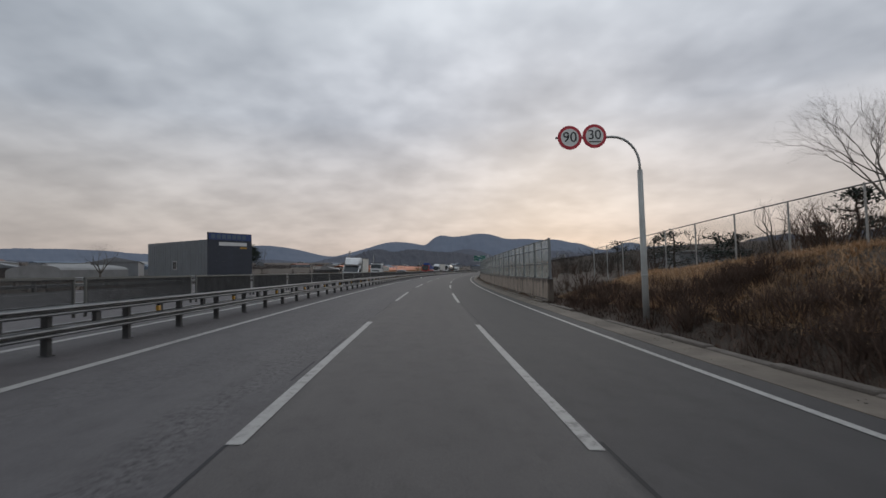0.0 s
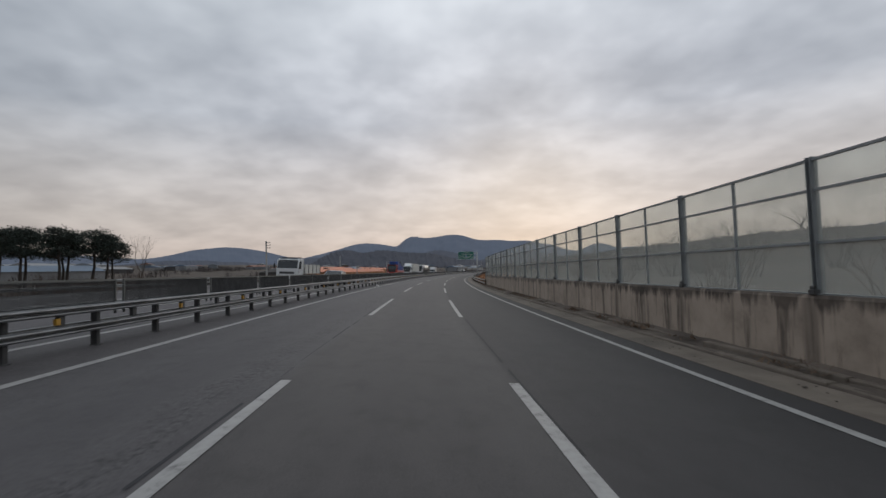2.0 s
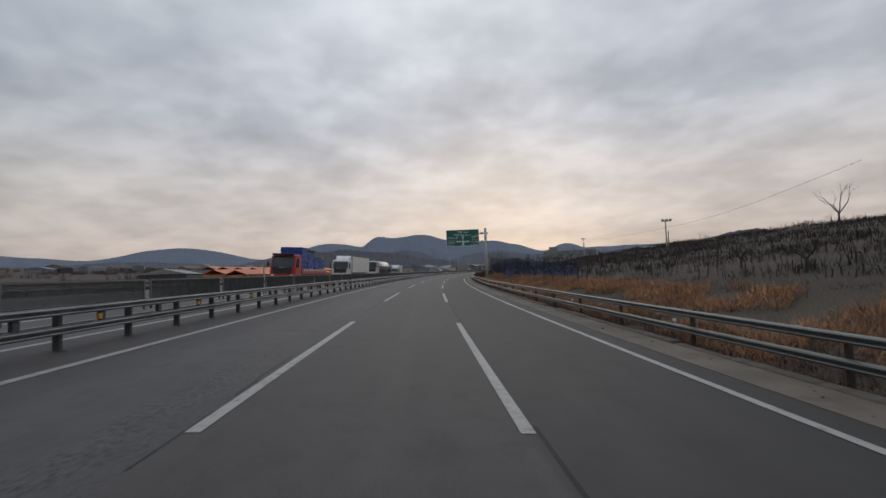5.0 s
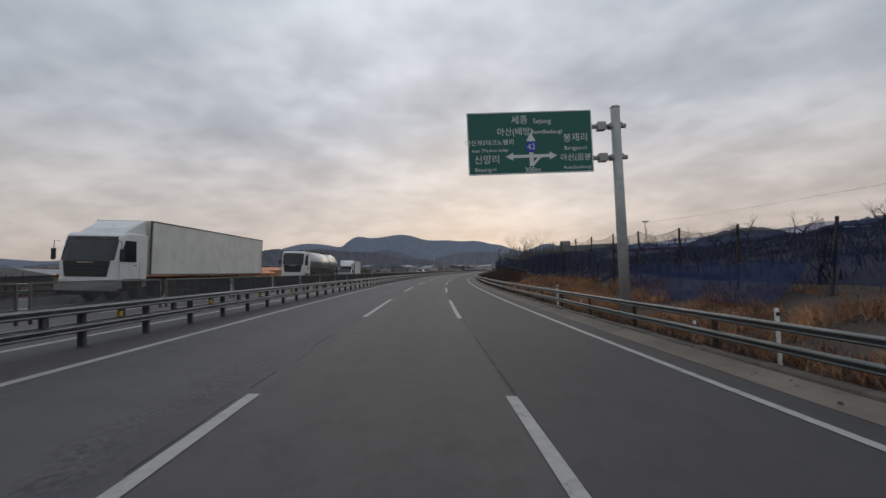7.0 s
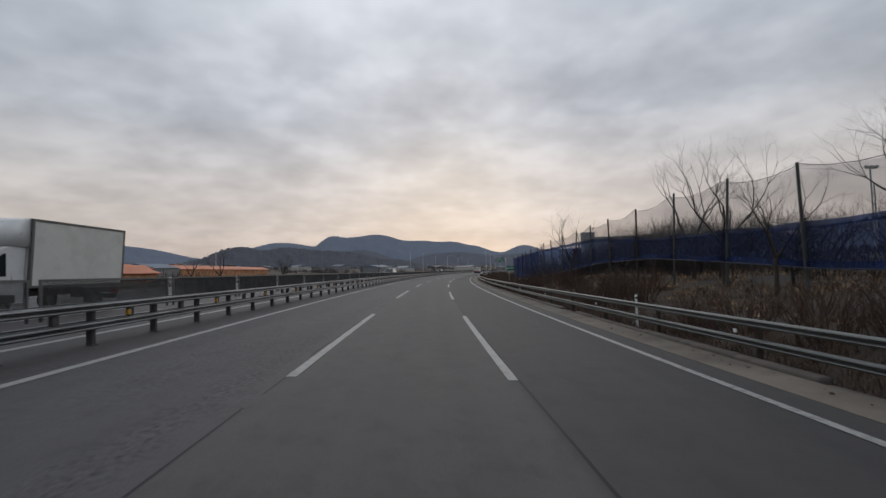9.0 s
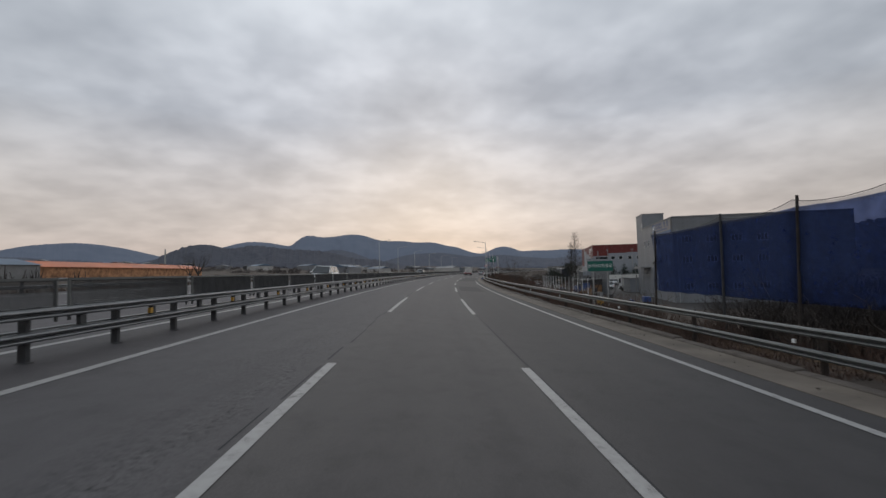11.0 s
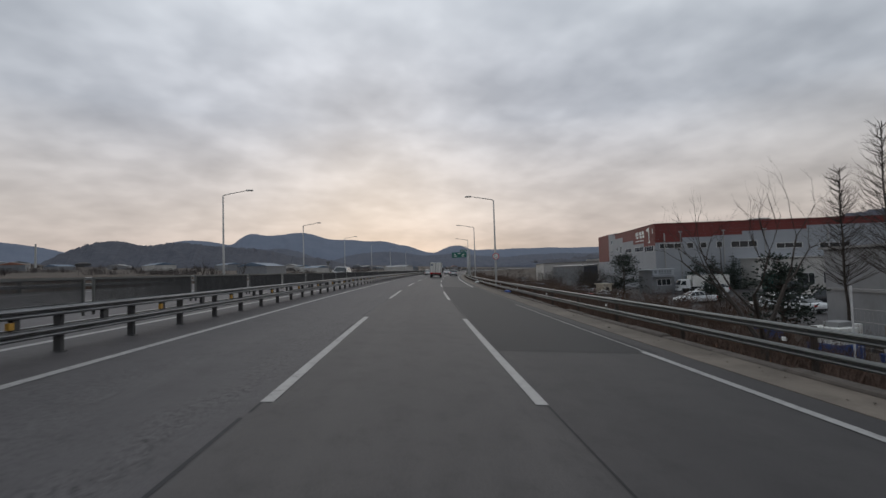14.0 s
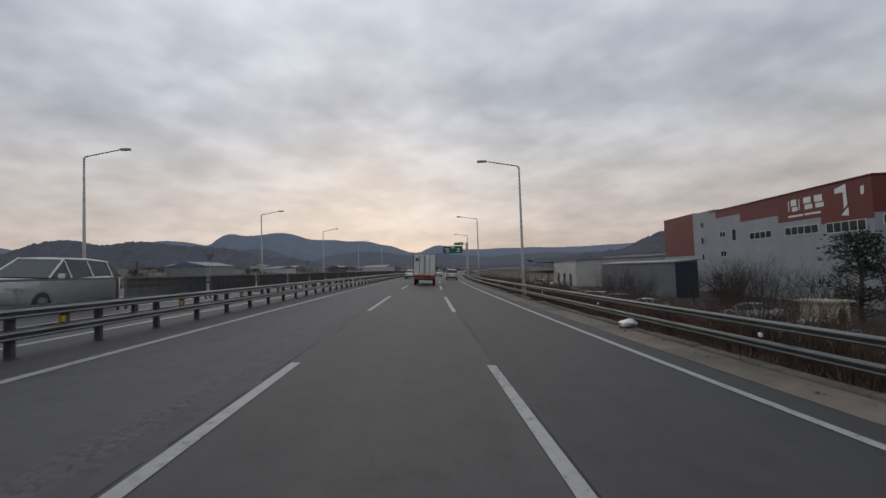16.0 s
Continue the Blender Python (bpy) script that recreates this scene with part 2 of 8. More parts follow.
def streaked_concrete(name, col, stain, length):
    """Cast wall panels: soot along the top edge, run-off below the posts, blotches. Panels lie along y from 0 to length."""
    m, nt, b = material(name, 0.88)
    tc = nt.nodes.new("ShaderNodeTexCoord")
    oi = nt.nodes.new("ShaderNodeObjectInfo")
    shift = nt.nodes.new("ShaderNodeVectorMath")
    shift.operation = "MULTIPLY_ADD"
    nt.links.new(oi.outputs["Random"], shift.inputs[0])
    shift.inputs[1].default_value = (37, 91, 0)
    nt.links.new(tc.outputs["Object"], shift.inputs[2])
    sep = nt.nodes.new("ShaderNodeSeparateXYZ")
    nt.links.new(tc.outputs["Object"], sep.inputs[0])
    def ns(scale, stretch, detail=6, rough=0.7):
        mp = nt.nodes.new("ShaderNodeMapping")
        mp.inputs["Scale"].default_value = stretch
        nt.links.new(shift.outputs[0], mp.inputs[0])
        n = nd(nt, "ShaderNodeTexNoise", Scale=scale, Detail=detail, Roughness=rough)
        nt.links.new(mp.outputs[0], n.inputs["Vector"])
        return n.outputs[0]
    blot = ns(1.1, (1, 1, 1), 8)
    run = ns(2.4, (1, 1, 0.07))
    fine = ns(40.0, (1, 1, 1), 3)
    c = ramp(nt, [(0.28, tuple(v * 0.62 for v in col)), (0.5, col), (0.72, tuple(v * 1.22 for v in col))], blot).outputs[0]
    # soot along the top, with an uneven lower edge
    edge = math_node(nt, "MULTIPLY_ADD", run, -1.6, 1.85)
    top = math_node(nt, "MULTIPLY", math_node(nt, "SUBTRACT", sep.outputs[2], edge), 5.0, clamp=True)
    # run-off near the panel's ends and, fainter, at its middle
    u = math_node(nt, "ADD", sep.outputs[1], math_node(nt, "MULTIPLY_ADD", run, 0.5, -0.25))
    ends = math_node(nt, "MINIMUM", math_node(nt, "ABSOLUTE", u), math_node(nt, "ABSOLUTE", math_node(nt, "SUBTRACT", u, length)))
    e = ramp(nt, [(0.0, (0.9, 0.9, 0.9)), (0.06, (0.6, 0.6, 0.6)), (0.20, (0, 0, 0))], ends).outputs[0]
    mid = ramp(nt, [(0.0, (0.45, 0.45, 0.45)), (0.07, (0, 0, 0))], math_node(nt, "ABSOLUTE", math_node(nt, "SUBTRACT", u, length / 2))).outputs[0]
    thin = ramp(nt, [(0.53, (0, 0, 0)), (0.62, (0.8, 0.8, 0.8))], run).outputs[0]
    k = math_node(nt, "MAXIMUM", math_node(nt, "MULTIPLY", top, 0.95), math_node(nt, "MAXIMUM", math_node(nt, "MAXIMUM", e, mid), thin))
    fade = math_node(nt, "MULTIPLY_ADD", blot, 1.6, 0.05, clamp=True)
    c = mix_col(nt, math_node(nt, "MULTIPLY", k, fade), c, stain)
    nt.links.new(c, b.inputs["Base Color"])
    bp = nd(nt, "ShaderNodeBump", Strength=0.3, Distance=0.012)
    nt.links.new(fine, bp.inputs["Height"])
    nt.links.new(bp.outputs[0], b.inputs["Normal"])
    return m


def clear(name, tint, through_part, rough=0.15, grime=(0.4, 0.42, 0.42), glow_through=0.0, scale=1.2, mottle=0.5, specks=None):
    """A clear sheet: light passes for the given part, the rest is a hazy, dusty face with gloss."""
    m, nt, b = material(name, rough)
    b.inputs["Base Color"].default_value = (*grime, 1)
    b.inputs["Specular IOR Level"].default_value = 0.5
    tr = nt.nodes.new("ShaderNodeBsdfTransparent")
    tr.inputs[0].default_value = (*tint, 1)
    tc = nt.nodes.new("ShaderNodeTexCoord")
    n = nd(nt, "ShaderNodeTexNoise", Scale=scale, Detail=6.0, Roughness=0.65)
    nt.links.new(tc.outputs["Object"], n.inputs["Vector"])
    k = math_node(nt, "MULTIPLY_ADD", n.outputs[0], mottle, through_part - mottle / 2, clamp=True)
    if specks:
        n2 = nd(nt, "ShaderNodeTexNoise", Scale=scale * 3.1, Detail=5.0, Roughness=0.7)
        nt.links.new(tc.outputs["Object"], n2.inputs["Vector"])
        c = ramp(nt, [(0.36, tuple(v * 0.35 for v in grime)), (0.52, grime), (0.64, tuple(v * 2.2 for v in grime)), (0.72, specks)], n2.outputs[0])
        nt.links.new(c.outputs[0], b.inputs["Base Color"])
    hazy = b.outputs[0]
    if glow_through:
        # frosted: part of the light from behind is scattered through
        tl = nt.nodes.new("ShaderNodeBsdfTranslucent")
        tl.inputs[0].default_value = (*[min(1.0, v * 1.5) for v in grime], 1)
        m2 = nt.nodes.new("ShaderNodeMixShader")
        m2.inputs[0].default_value = glow_through
        nt.links.new(hazy, m2.inputs[1])
        nt.links.new(tl.outputs[0], m2.inputs[2])
        hazy = m2.outputs[0]
    mx = nt.nodes.new("ShaderNodeMixShader")
    nt.links.new(k, mx.inputs[0])
    nt.links.new(hazy, mx.inputs[1])
    nt.links.new(tr.outputs[0], mx.inputs[2])
    nt.links.new(mx.outputs[0], nt.nodes["Material Output"].inputs[0])
    return m


M = {}
M["asphalt"] = asphalt("worn asphalt", (0.056, 0.0525, 0.0535), (0.078, 0.0735, 0.0725))
M["asphalt_new"] = asphalt("fresh asphalt", (0.0135, 0.0138, 0.0165), (0.018, 0.0184, 0.0215), coarse=0.2)
M["gutter"] = surface("dusty gutter concrete", (0.140, 0.116, 0.094), 0.9, vary=0.22, scale=0.5, fine=14, bump=0.4, dirt=(0.075, 0.060, 0.048), dirt_amount=0.7)
M["white_line"] = worn_paint("worn white road paint", (0.33, 0.32, 0.31), (0.085, 0.082, 0.08))
M["concrete"] = surface("kerb concrete", (0.115, 0.097, 0.084), 0.9, vary=0.28, scale=0.7, fine=22, bump=0.7, dirt=(0.045, 0.035, 0.028), dirt_amount=0.85)
M["wall_concrete"] = streaked_concrete("stained wall concrete", (0.315, 0.258, 0.21), (0.030, 0.022, 0.018), 4.05)
M["galv"] = surface("galvanised steel", (0.125, 0.130, 0.126), 0.5, 0.5, vary=0.10, scale=1.5, fine=25)
M["rail"] = surface("weathered steel rail", (0.175, 0.180, 0.186), 0.45, 0.45, vary=0.15, scale=0.9, fine=20, dirt=(0.06, 0.055, 0.05), dirt_amount=0.5)
M["rail_dark"] = surface("dark steel post", (0.055, 0.055, 0.056), 0.65, 0.2, vary=0.2, scale=4, fine=30)
M["post_rust"] = surface("rust-stained steel post", (0.045, 0.034, 0.027), 0.8, 0.1, vary=0.3, scale=4, fine=30)
M["frame_steel"] = surface("painted steel frame", (0.21, 0.225, 0.235), 0.55, 0.3, vary=0.1, scale=2, fine=20, dirt=(0.2, 0.19, 0.17), dirt_amount=0.4)
M["yellow"] = surface("yellow reflector", (0.50, 0.27, 0.035), 0.35, vary=0.08)
M["white_reflector"] = surface("white reflector", (0.8, 0.8, 0.78), 0.35, vary=0.05)
M["barrier_glass"] = clear("hazy barrier pane", (0.925, 0.95, 0.94), 0.70, 0.2, (0.50, 0.495, 0.465), glow_through=0.55, mottle=0.22, scale=0.7)
M["dirt"] = surface("roadside dirt", (0.088, 0.070, 0.058), 0.95, vary=0.3, scale=0.7, fine=14, bump=0.6)
M["sign_green"] = surface("green sign sheeting", (0.005, 0.115, 0.088), 0.4, vary=0.06, scale=0.7)
M["sign_blue"] = surface("blue sign sheeting", (0.01, 0.05, 0.42), 0.4, vary=0.05)
M["sign_white"] = surface("white sign sheeting", (0.72, 0.74, 0.72), 0.4, vary=0.04)
M["sign_red"] = surface("red sign sheeting", (0.50, 0.03, 0.05), 0.4, vary=0.06)
M["sign_black"] = surface("black sign lettering", (0.015, 0.015, 0.018), 0.5, vary=0.05)
M["pole_grey"] = surface("grey painted pole", (0.36, 0.37, 0.36), 0.55, 0.2, vary=0.1, scale=1.5, dirt=(0.2, 0.19, 0.17), dirt_amount=0.4)
M["glass_dark"] = surface("dark window glass", (0.02, 0.024, 0.028), 0.08, vary=0.2, scale=0.6)
M["tyre"] = surface("tyre rubber", (0.02, 0.02, 0.02), 0.85, vary=0.2)
M["black"] = surface("black plastic", (0.02, 0.02, 0.022), 0.6, vary=0.2)
M["chrome"] = surface("bright steel", (0.6, 0.6, 0.6), 0.2, 1.0, vary=0.05)


# ---- building blocks ----
def finish(name, bm, mat, smooth=False):
    me = bpy.data.meshes.new(name)
    bm.normal_update()
    bm.to_mesh(me)
    bm.free()
    if mat is not None:
        me.materials.append(mat)
    if smooth:
        for p in me.polygons:
            p.use_smooth = True
    return me


def part(name, bm, mat, parent=None, label="", m=None, smooth=False):
    ob = new(name, finish(name, bm, mat, smooth))
    if m is not None:
        ob.matrix_basis = m
    if parent is not None:
        ob.parent = parent
    if label:
        ob["label"] = label
    return ob


def piece(name, mesh, parent, m):
    """A part on a mesh that alike parts share."""
    ob = new(name, mesh)
    ob.parent = parent
    ob.matrix_basis = m
    return ob


def thing(name, m, label, category, group="", kind=""):
    ob = new(name)
    ob.empty_display_size = 0.2
    ob.matrix_basis = m
    return tagged(ob, label, category, group, kind)


def box(bm, x0, x1, y0, y1, z0, z1, bevel=0.0):
    v = [bm.verts.new((x, y, z)) for z in (z0, z1) for y in (y0, y1) for x in (x0, x1)]
    fs = [bm.faces.new([v[i] for i in f]) for f in ((0, 2, 3, 1), (4, 5, 7, 6), (0, 1, 5, 4), (2, 6, 7, 3), (0, 4, 6, 2), (1, 3, 7, 5))]
    if bevel:
        es = list({e for f in fs for e in f.edges})
        bmesh.ops.bevel(bm, geom=es, offset=bevel, segments=2, affect="EDGES", profile=0.5)
    return bm


def boxes(*rows, bevel=0.0):
    bm = bmesh.new()
    for r in rows:
        box(bm, *r, bevel=bevel)
    return bm


def tube(bm, pts, radii, sides=8, cap=True):
    """A round bar along points, with a radius at each."""
    pts = [Vector(p) for p in pts]
    if isinstance(radii, (int, float)):
        radii = [radii] * len(pts)
    rings = []
    for i, p in enumerate(pts):
        d = (pts[min(i + 1, len(pts) - 1)] - pts[max(i - 1, 0)]).normalized()
        a = d.orthogonal().normalized() if abs(d.z) > 0.9 else d.cross(Vector((0, 0, 1))).normalized()
        c = d.cross(a)
        rings.append([bm.verts.new(p + radii[i] * (math.cos(t) * a + math.sin(t) * c)) for t in (2 * math.pi * k / sides for k in range(sides))])
    for r0, r1 in zip(rings, rings[1:]):
        for k in range(sides):
            bm.faces.new((r0[k], r0[(k + 1) % sides], r1[(k + 1) % sides], r1[k]))
    if cap and sides > 2:
        bm.faces.new(rings[0][::-1])
        bm.faces.new(rings[-1])
    return bm


def tubes(*rows, sides=8):
    bm = bmesh.new()
    for pts, r in rows:
        tube(bm, pts, r, sides)
    return bm


def extrude_profile(bm, pts, y0, y1):
    """A closed outline in x, z pulled along y."""
    a = [bm.verts.new((x, y0, z)) for x, z in pts]
    b = [bm.verts.new((x, y1, z)) for x, z in pts]
    n = len(pts)
    for i in range(n):
        bm.faces.new((a[i], a[(i + 1) % n], b[(i + 1) % n], b[i]))
    bm.faces.new(a[::-1])
    bm.faces.new(b)
    bmesh.ops.recalc_face_normals(bm, faces=bm.faces)
    return bm


def sweep(bm, profile, s0, s1, step, lean=1.0, closed=True):
    """An outline in (d, z) carried along the road."""
    n = max(2, int(round((s1 - s0) / step)) + 1)
    rings = []
    for i in range(n):
        s = s0 + (s1 - s0) * i / (n - 1)
        rings.append([bm.verts.new(at(s, d, z, lean)) for d, z in profile])
    k = len(profile)
    for r0, r1 in zip(rings, rings[1:]):
        for j in range(k if closed else k - 1):
            bm.faces.new((r0[j], r0[(j + 1) % k], r1[(j + 1) % k], r1[j]))
    if closed:
        bm.faces.new(rings[0])
        bm.faces.new(rings[-1][::-1])
    bmesh.ops.recalc_face_normals(bm, faces=bm.faces)
    return bm


def strip(bm, d0, d1, s0, s1, z, step=4.0, uvs=None):
    n = max(2, int(round((s1 - s0) / step)) + 1)
    rows = []
    for i in range(n):
        s = s0 + (s1 - s0) * i / (n - 1)
        rows.append((bm.verts.new(at(s, d0, z)), bm.verts.new(at(s, d1, z)), s))
    for (a0, b0, sa), (a1, b1, sb) in zip(rows, rows[1:]):
        f = bm.faces.new((a0, b0, b1, a1))
        if uvs is not None:
            for lp, c in zip(f.loops, ((d0, sa), (d1, sa), (d1, sb), (d0, sb))):
                lp[uvs].uv = c
    return bm


def writing(name, text, size, mat, m, parent, label="", align="CENTER"):
    """Flat lettering in the built-in font, turned into a mesh."""
    cu = bpy.data.curves.new(name, "FONT")
    cu.body, cu.size, cu.align_x, cu.align_y, cu.extrude = text, size, align, "CENTER", 0.004
    tmp = bpy.data.objects.new(name, cu)
    me = bpy.data.meshes.new_from_object(tmp)
    bpy.data.objects.remove(tmp)
    me.materials.clear()
    me.materials.append(mat)
    ob = new(name, me)
    ob.parent = parent
    ob.matrix_basis = m
    if label:
        ob["label"] = label
    return ob

# ---- ground: one sheet out to the horizon ----
LEFT = [(-19.3, 0.95), (-22, 0.6), (-40, 0.4), (-80, 1.2), (-250, 8.0), (-400, 14.5), (-700, 29.0), (-1500, 55.0), (-4500, 70.0)]
RIGHT = [  # by stretches of the road: heights at 6.4, 8, 12.5, 30, 60, 200, 900 m
    (9.0, (-0.62, 0.15, 1.95, 2.2, 3.0, 4.0, 10.0)),
    (14.0, (-0.62, 0.12, 1.60, 1.9, 2.6, 4.0, 10.0)),
    (21.0, (-0.62, -0.05, 1.20, 1.3, 2.0, 5.0, 12.0)),
    (30.0, (-0.62, -0.30, 0.5, 0.7, 1.8, 5.0, 13.0)),
    (101.0, (-0.62, -0.30, 0.3, 0.6, 2.0, 6.0, 14.0)),
    (114.0, (-0.62, -0.45, 0.8, 3.9, 6.4, 9.0, 14.0)),
    (190.0, (-0.62, -0.40, 0.8, 3.6, 5.9, 8.2, 12.0)),
    (222.0, (-0.62, -0.30, 0.85, 2.7, 3.9, 5.0, 11.0)),
    (250.0, (-0.62, -0.25, 0.9, 1.8, 2.4, 3.0, 10.0)),
    (290.0, (-0.62, -1.00, -3.0, -3.6, -3.6, -3.0, 8.0)),
]
RIGHT_D = (6.4, 8.0, 12.5, 30.0, 60.0, 200.0, 900.0)


def ground_z(s, d):
    if -19.3 <= d <= 6.4:
        return -0.25 - d * math.tan(TILT)
    if d < 0:
        z = np.interp(-d, [-a for a, _ in LEFT], [b for _, b in LEFT]) - 0.12
        rough = min(0.5, (-d - 19) * 0.004)
    else:
        z = np.interp(d, RIGHT_D, [np.interp(s, [r[0] for r in RIGHT], [r[1][k] for r in RIGHT]) for k in range(7)])
        rough = min(0.5, (d - 6.4) * 0.02) if s < 262 else 0.05
    return float(z) + rough * noise.noise(Vector((s * 0.23, d * 0.31, 0.0))) + 0.4 * rough * noise.noise(Vector((s * 0.9, d * 1.1, 5.0)))


def along(x, y):
    """s and d of a place in the plan."""
    s = y
    for _ in range(8):
        lx, ly = line(s)
        h = heading(s)
        s += (x - lx) * math.sin(h) + (y - ly) * math.cos(h)
        s = min(max(s, -390.0), 5100.0)
    lx, ly = line(s)
    h = heading(s)
    return s, (x - lx) * math.cos(h) - (y - ly) * math.sin(h)


def ground_material():
    m, nt, b = material("winter ground", 0.95)
    tc = nt.nodes.new("ShaderNodeTexCoord")
    def ns(scale, detail=5, rough=0.6):
        n = nd(nt, "ShaderNodeTexNoise", Scale=scale, Detail=detail, Roughness=rough)
        nt.links.new(tc.outputs["Object"], n.inputs["Vector"])
        return n.outputs[0]
    big, mid, fine = ns(0.012, 4), ns(0.35, 6, 0.7), ns(9.0, 4, 0.7)
    straw = ramp(nt, [(0.3, (0.045, 0.032, 0.024)), (0.55, (0.088, 0.060, 0.041)), (0.75, (0.16, 0.108, 0.068))], mid).outputs[0]
    field = ramp(nt, [(0.38, (0.036, 0.031, 0.027)), (0.47, (0.068, 0.050, 0.039)), (0.53, (0.042, 0.035, 0.028)), (0.62, (0.088, 0.065, 0.050))], big).outputs[0]
    c = mix_col(nt, 0.62, straw, field)
    g = ramp(nt, [(0.25, (0.55, 0.55, 0.55)), (0.75, (1.3, 1.3, 1.3))], fine).outputs[0]
    c = mix_col(nt, 0.7, c, g, "MULTIPLY")
    nt.links.new(c, b.inputs["Base Color"])
    bp = nd(nt, "ShaderNodeBump", Strength=0.8, Distance=0.08)
    nt.links.new(fine, bp.inputs["Height"])
    nt.links.new(bp.outputs[0], b.inputs["Normal"])
    return m


M["ground"] = ground_material()


def build_ground():
    ds = [-4600, -3000, -2000, -1400, -1000, -700, -500, -350, -250, -180, -130, -95, -70, -55, -42, -34, -28, -24, -22, -20.5, -19.3, -12, -5, 2, 6.4,
          7.2, 8, 9, 10, 11.2, 12.5, 14, 16, 18.5, 21.5, 25, 30, 36, 44, 52, 60, 75, 95, 125, 160, 200, 280, 400, 600, 900, 1400, 2200, 3400, 4600]
    ss = [-390, -250, -150, -90, -50] + list(range(-30, 460, 3)) + list(range(460, 760, 12)) + list(range(780, 1200, 60)) + list(range(1250, 5000, 300))
    verts, faces = [], []
    for s in ss:
        lx, ly = line(s)
        h = heading(s)
        for d in ds:
            # rows turn with the road close to it and run straight across far off
            near = math.copysign(min(abs(d), 150.0), d)
            x, y = lx + near * math.cos(h), ly - near * math.sin(h)
            rest = d - near
            x, y = x + rest, y
            a, b = (s, d) if abs(d) <= 150 else along(x, y)
            if abs(d) > 150 and abs(b) < 150:
                b = math.copysign(150, d)
            verts.append((x, y, ground_z(a, b)))
    n = len(ds)
    for i in range(len(ss) - 1):
        for j in range(n - 1):
            a = i * n + j
            faces.append((a, a + 1, a + n + 1, a + n))
    me = bpy.data.meshes.new("ground")
    me.from_pydata(verts, [], faces)
    me.update()
    me.materials.append(M["ground"])
    for p in me.polygons:
        p.use_smooth = True
    tagged(new("ground", me), "winter ground of dry straw grass and bare fields", "ground", kind="structure")


build_ground()


# ---- road ----
LANE = 3.18
LEFT_EDGE, RIGHT_EDGE = -4.90, 4.70


def build_road():
    bm = bmesh.new()
    uv = bm.loops.layers.uv.new("UVMap")
    cuts = [-18.6, -15, -11.5, -8, -5.9, -4.9, -1.6, 1.6, 4.7, 5.36]
    rows = []
    for i in range(-150, 1200, 4):
        rows.append((i, [bm.verts.new(at(i, d, 0)) for d in cuts]))
    for (s0, r0), (s1, r1) in zip(rows, rows[1:]):
        for j in range(len(cuts) - 1):
            f = bm.faces.new((r0[j], r0[j + 1], r1[j + 1], r1[j]))
            for lp, c in zip(f.loops, ((cuts[j], s0), (cuts[j + 1], s0), (cuts[j + 1], s1), (cuts[j], s1))):
                lp[uv].uv = c
    road = part("road", bm, M["asphalt"])
    tagged(road, "worn grey asphalt carriageway with scuffed wheel tracks", "road", kind="structure")
    # dark joints along the lanes and fresh patches
    for s0, s1, d0, d1 in ((302.05, 314.1, 1.98, 3.95), (343.8, 380.5, 1.72, 4.95)):
        b2 = bmesh.new()
        u2 = b2.loops.layers.uv.new("UVMap")
        strip(b2, d0, d1, s0, s1, 0.004, 4.0, u2)
        tagged(part("road_patch", b2, M["asphalt_new"]), "nearly black patch of fresh asphalt", "road patch", kind="structure")
    b3 = bmesh.new()
    u3 = b3.loops.layers.uv.new("UVMap")
    for d, w in ((1.66, 0.032), (-1.72, 0.03)):
        s = -40.0
        while s < 520:
            e = s + (random.uniform(3, 9) if d > 0 else random.uniform(0.7, 2.5))
            dd = d + random.uniform(-0.03, 0.03) * (1 if d > 0 else 2.2)
            strip(b3, dd, dd + w * random.uniform(0.5, 1.6), s, e, 0.003, 1.0 if d < 0 else 4.0, u3)
            s = e + random.uniform(0.0, 1.0)
    tagged(part("paving_joint", b3, M["asphalt_new"]), "dark open joint between two paving lanes", "road joint", kind="structure")
    lines = []
    bm = bmesh.new()
    strip(bm, LEFT_EDGE - 0.08, LEFT_EDGE + 0.08, -150, 1150, 0.006)
    lines.append(("edge_line", bm, "continuous worn white edge line by the median"))
    bm = bmesh.new()
    for a, b in ((-150, 344.0), (381.0, 1150)):
        strip(bm, RIGHT_EDGE - 0.075, RIGHT_EDGE + 0.075, a, b, 0.008)
    strip(bm, RIGHT_EDGE + 0.03, RIGHT_EDGE + 0.07, 344, 358, 0.008)
    lines.append(("edge_line", bm, "continuous white edge line by the shoulder"))
    for d in (-6.95, -17.2):
        bm = bmesh.new()
        strip(bm, d - 0.08, d + 0.08, -150, 1150, 0.006)
        lines.append(("edge_line", bm, "white edge line of the oncoming carriageway"))
    for name, bm, label in lines:
        tagged(part(name, bm, M["white_line"]), label, "road marking", kind="structure")
    for d in (-LANE / 2, LANE / 2, -10.3, -13.6):
        for k in range(-2, 40):
            bm = bmesh.new()
            strip(bm, d - 0.075, d + 0.075, 20 * k, 20 * k + 10, 0.007, 2.5)
            tagged(part("lane_dash", bm, M["white_line"]), "worn white lane dash on grey asphalt", "road marking", "lane dashes", "structure")


build_road()


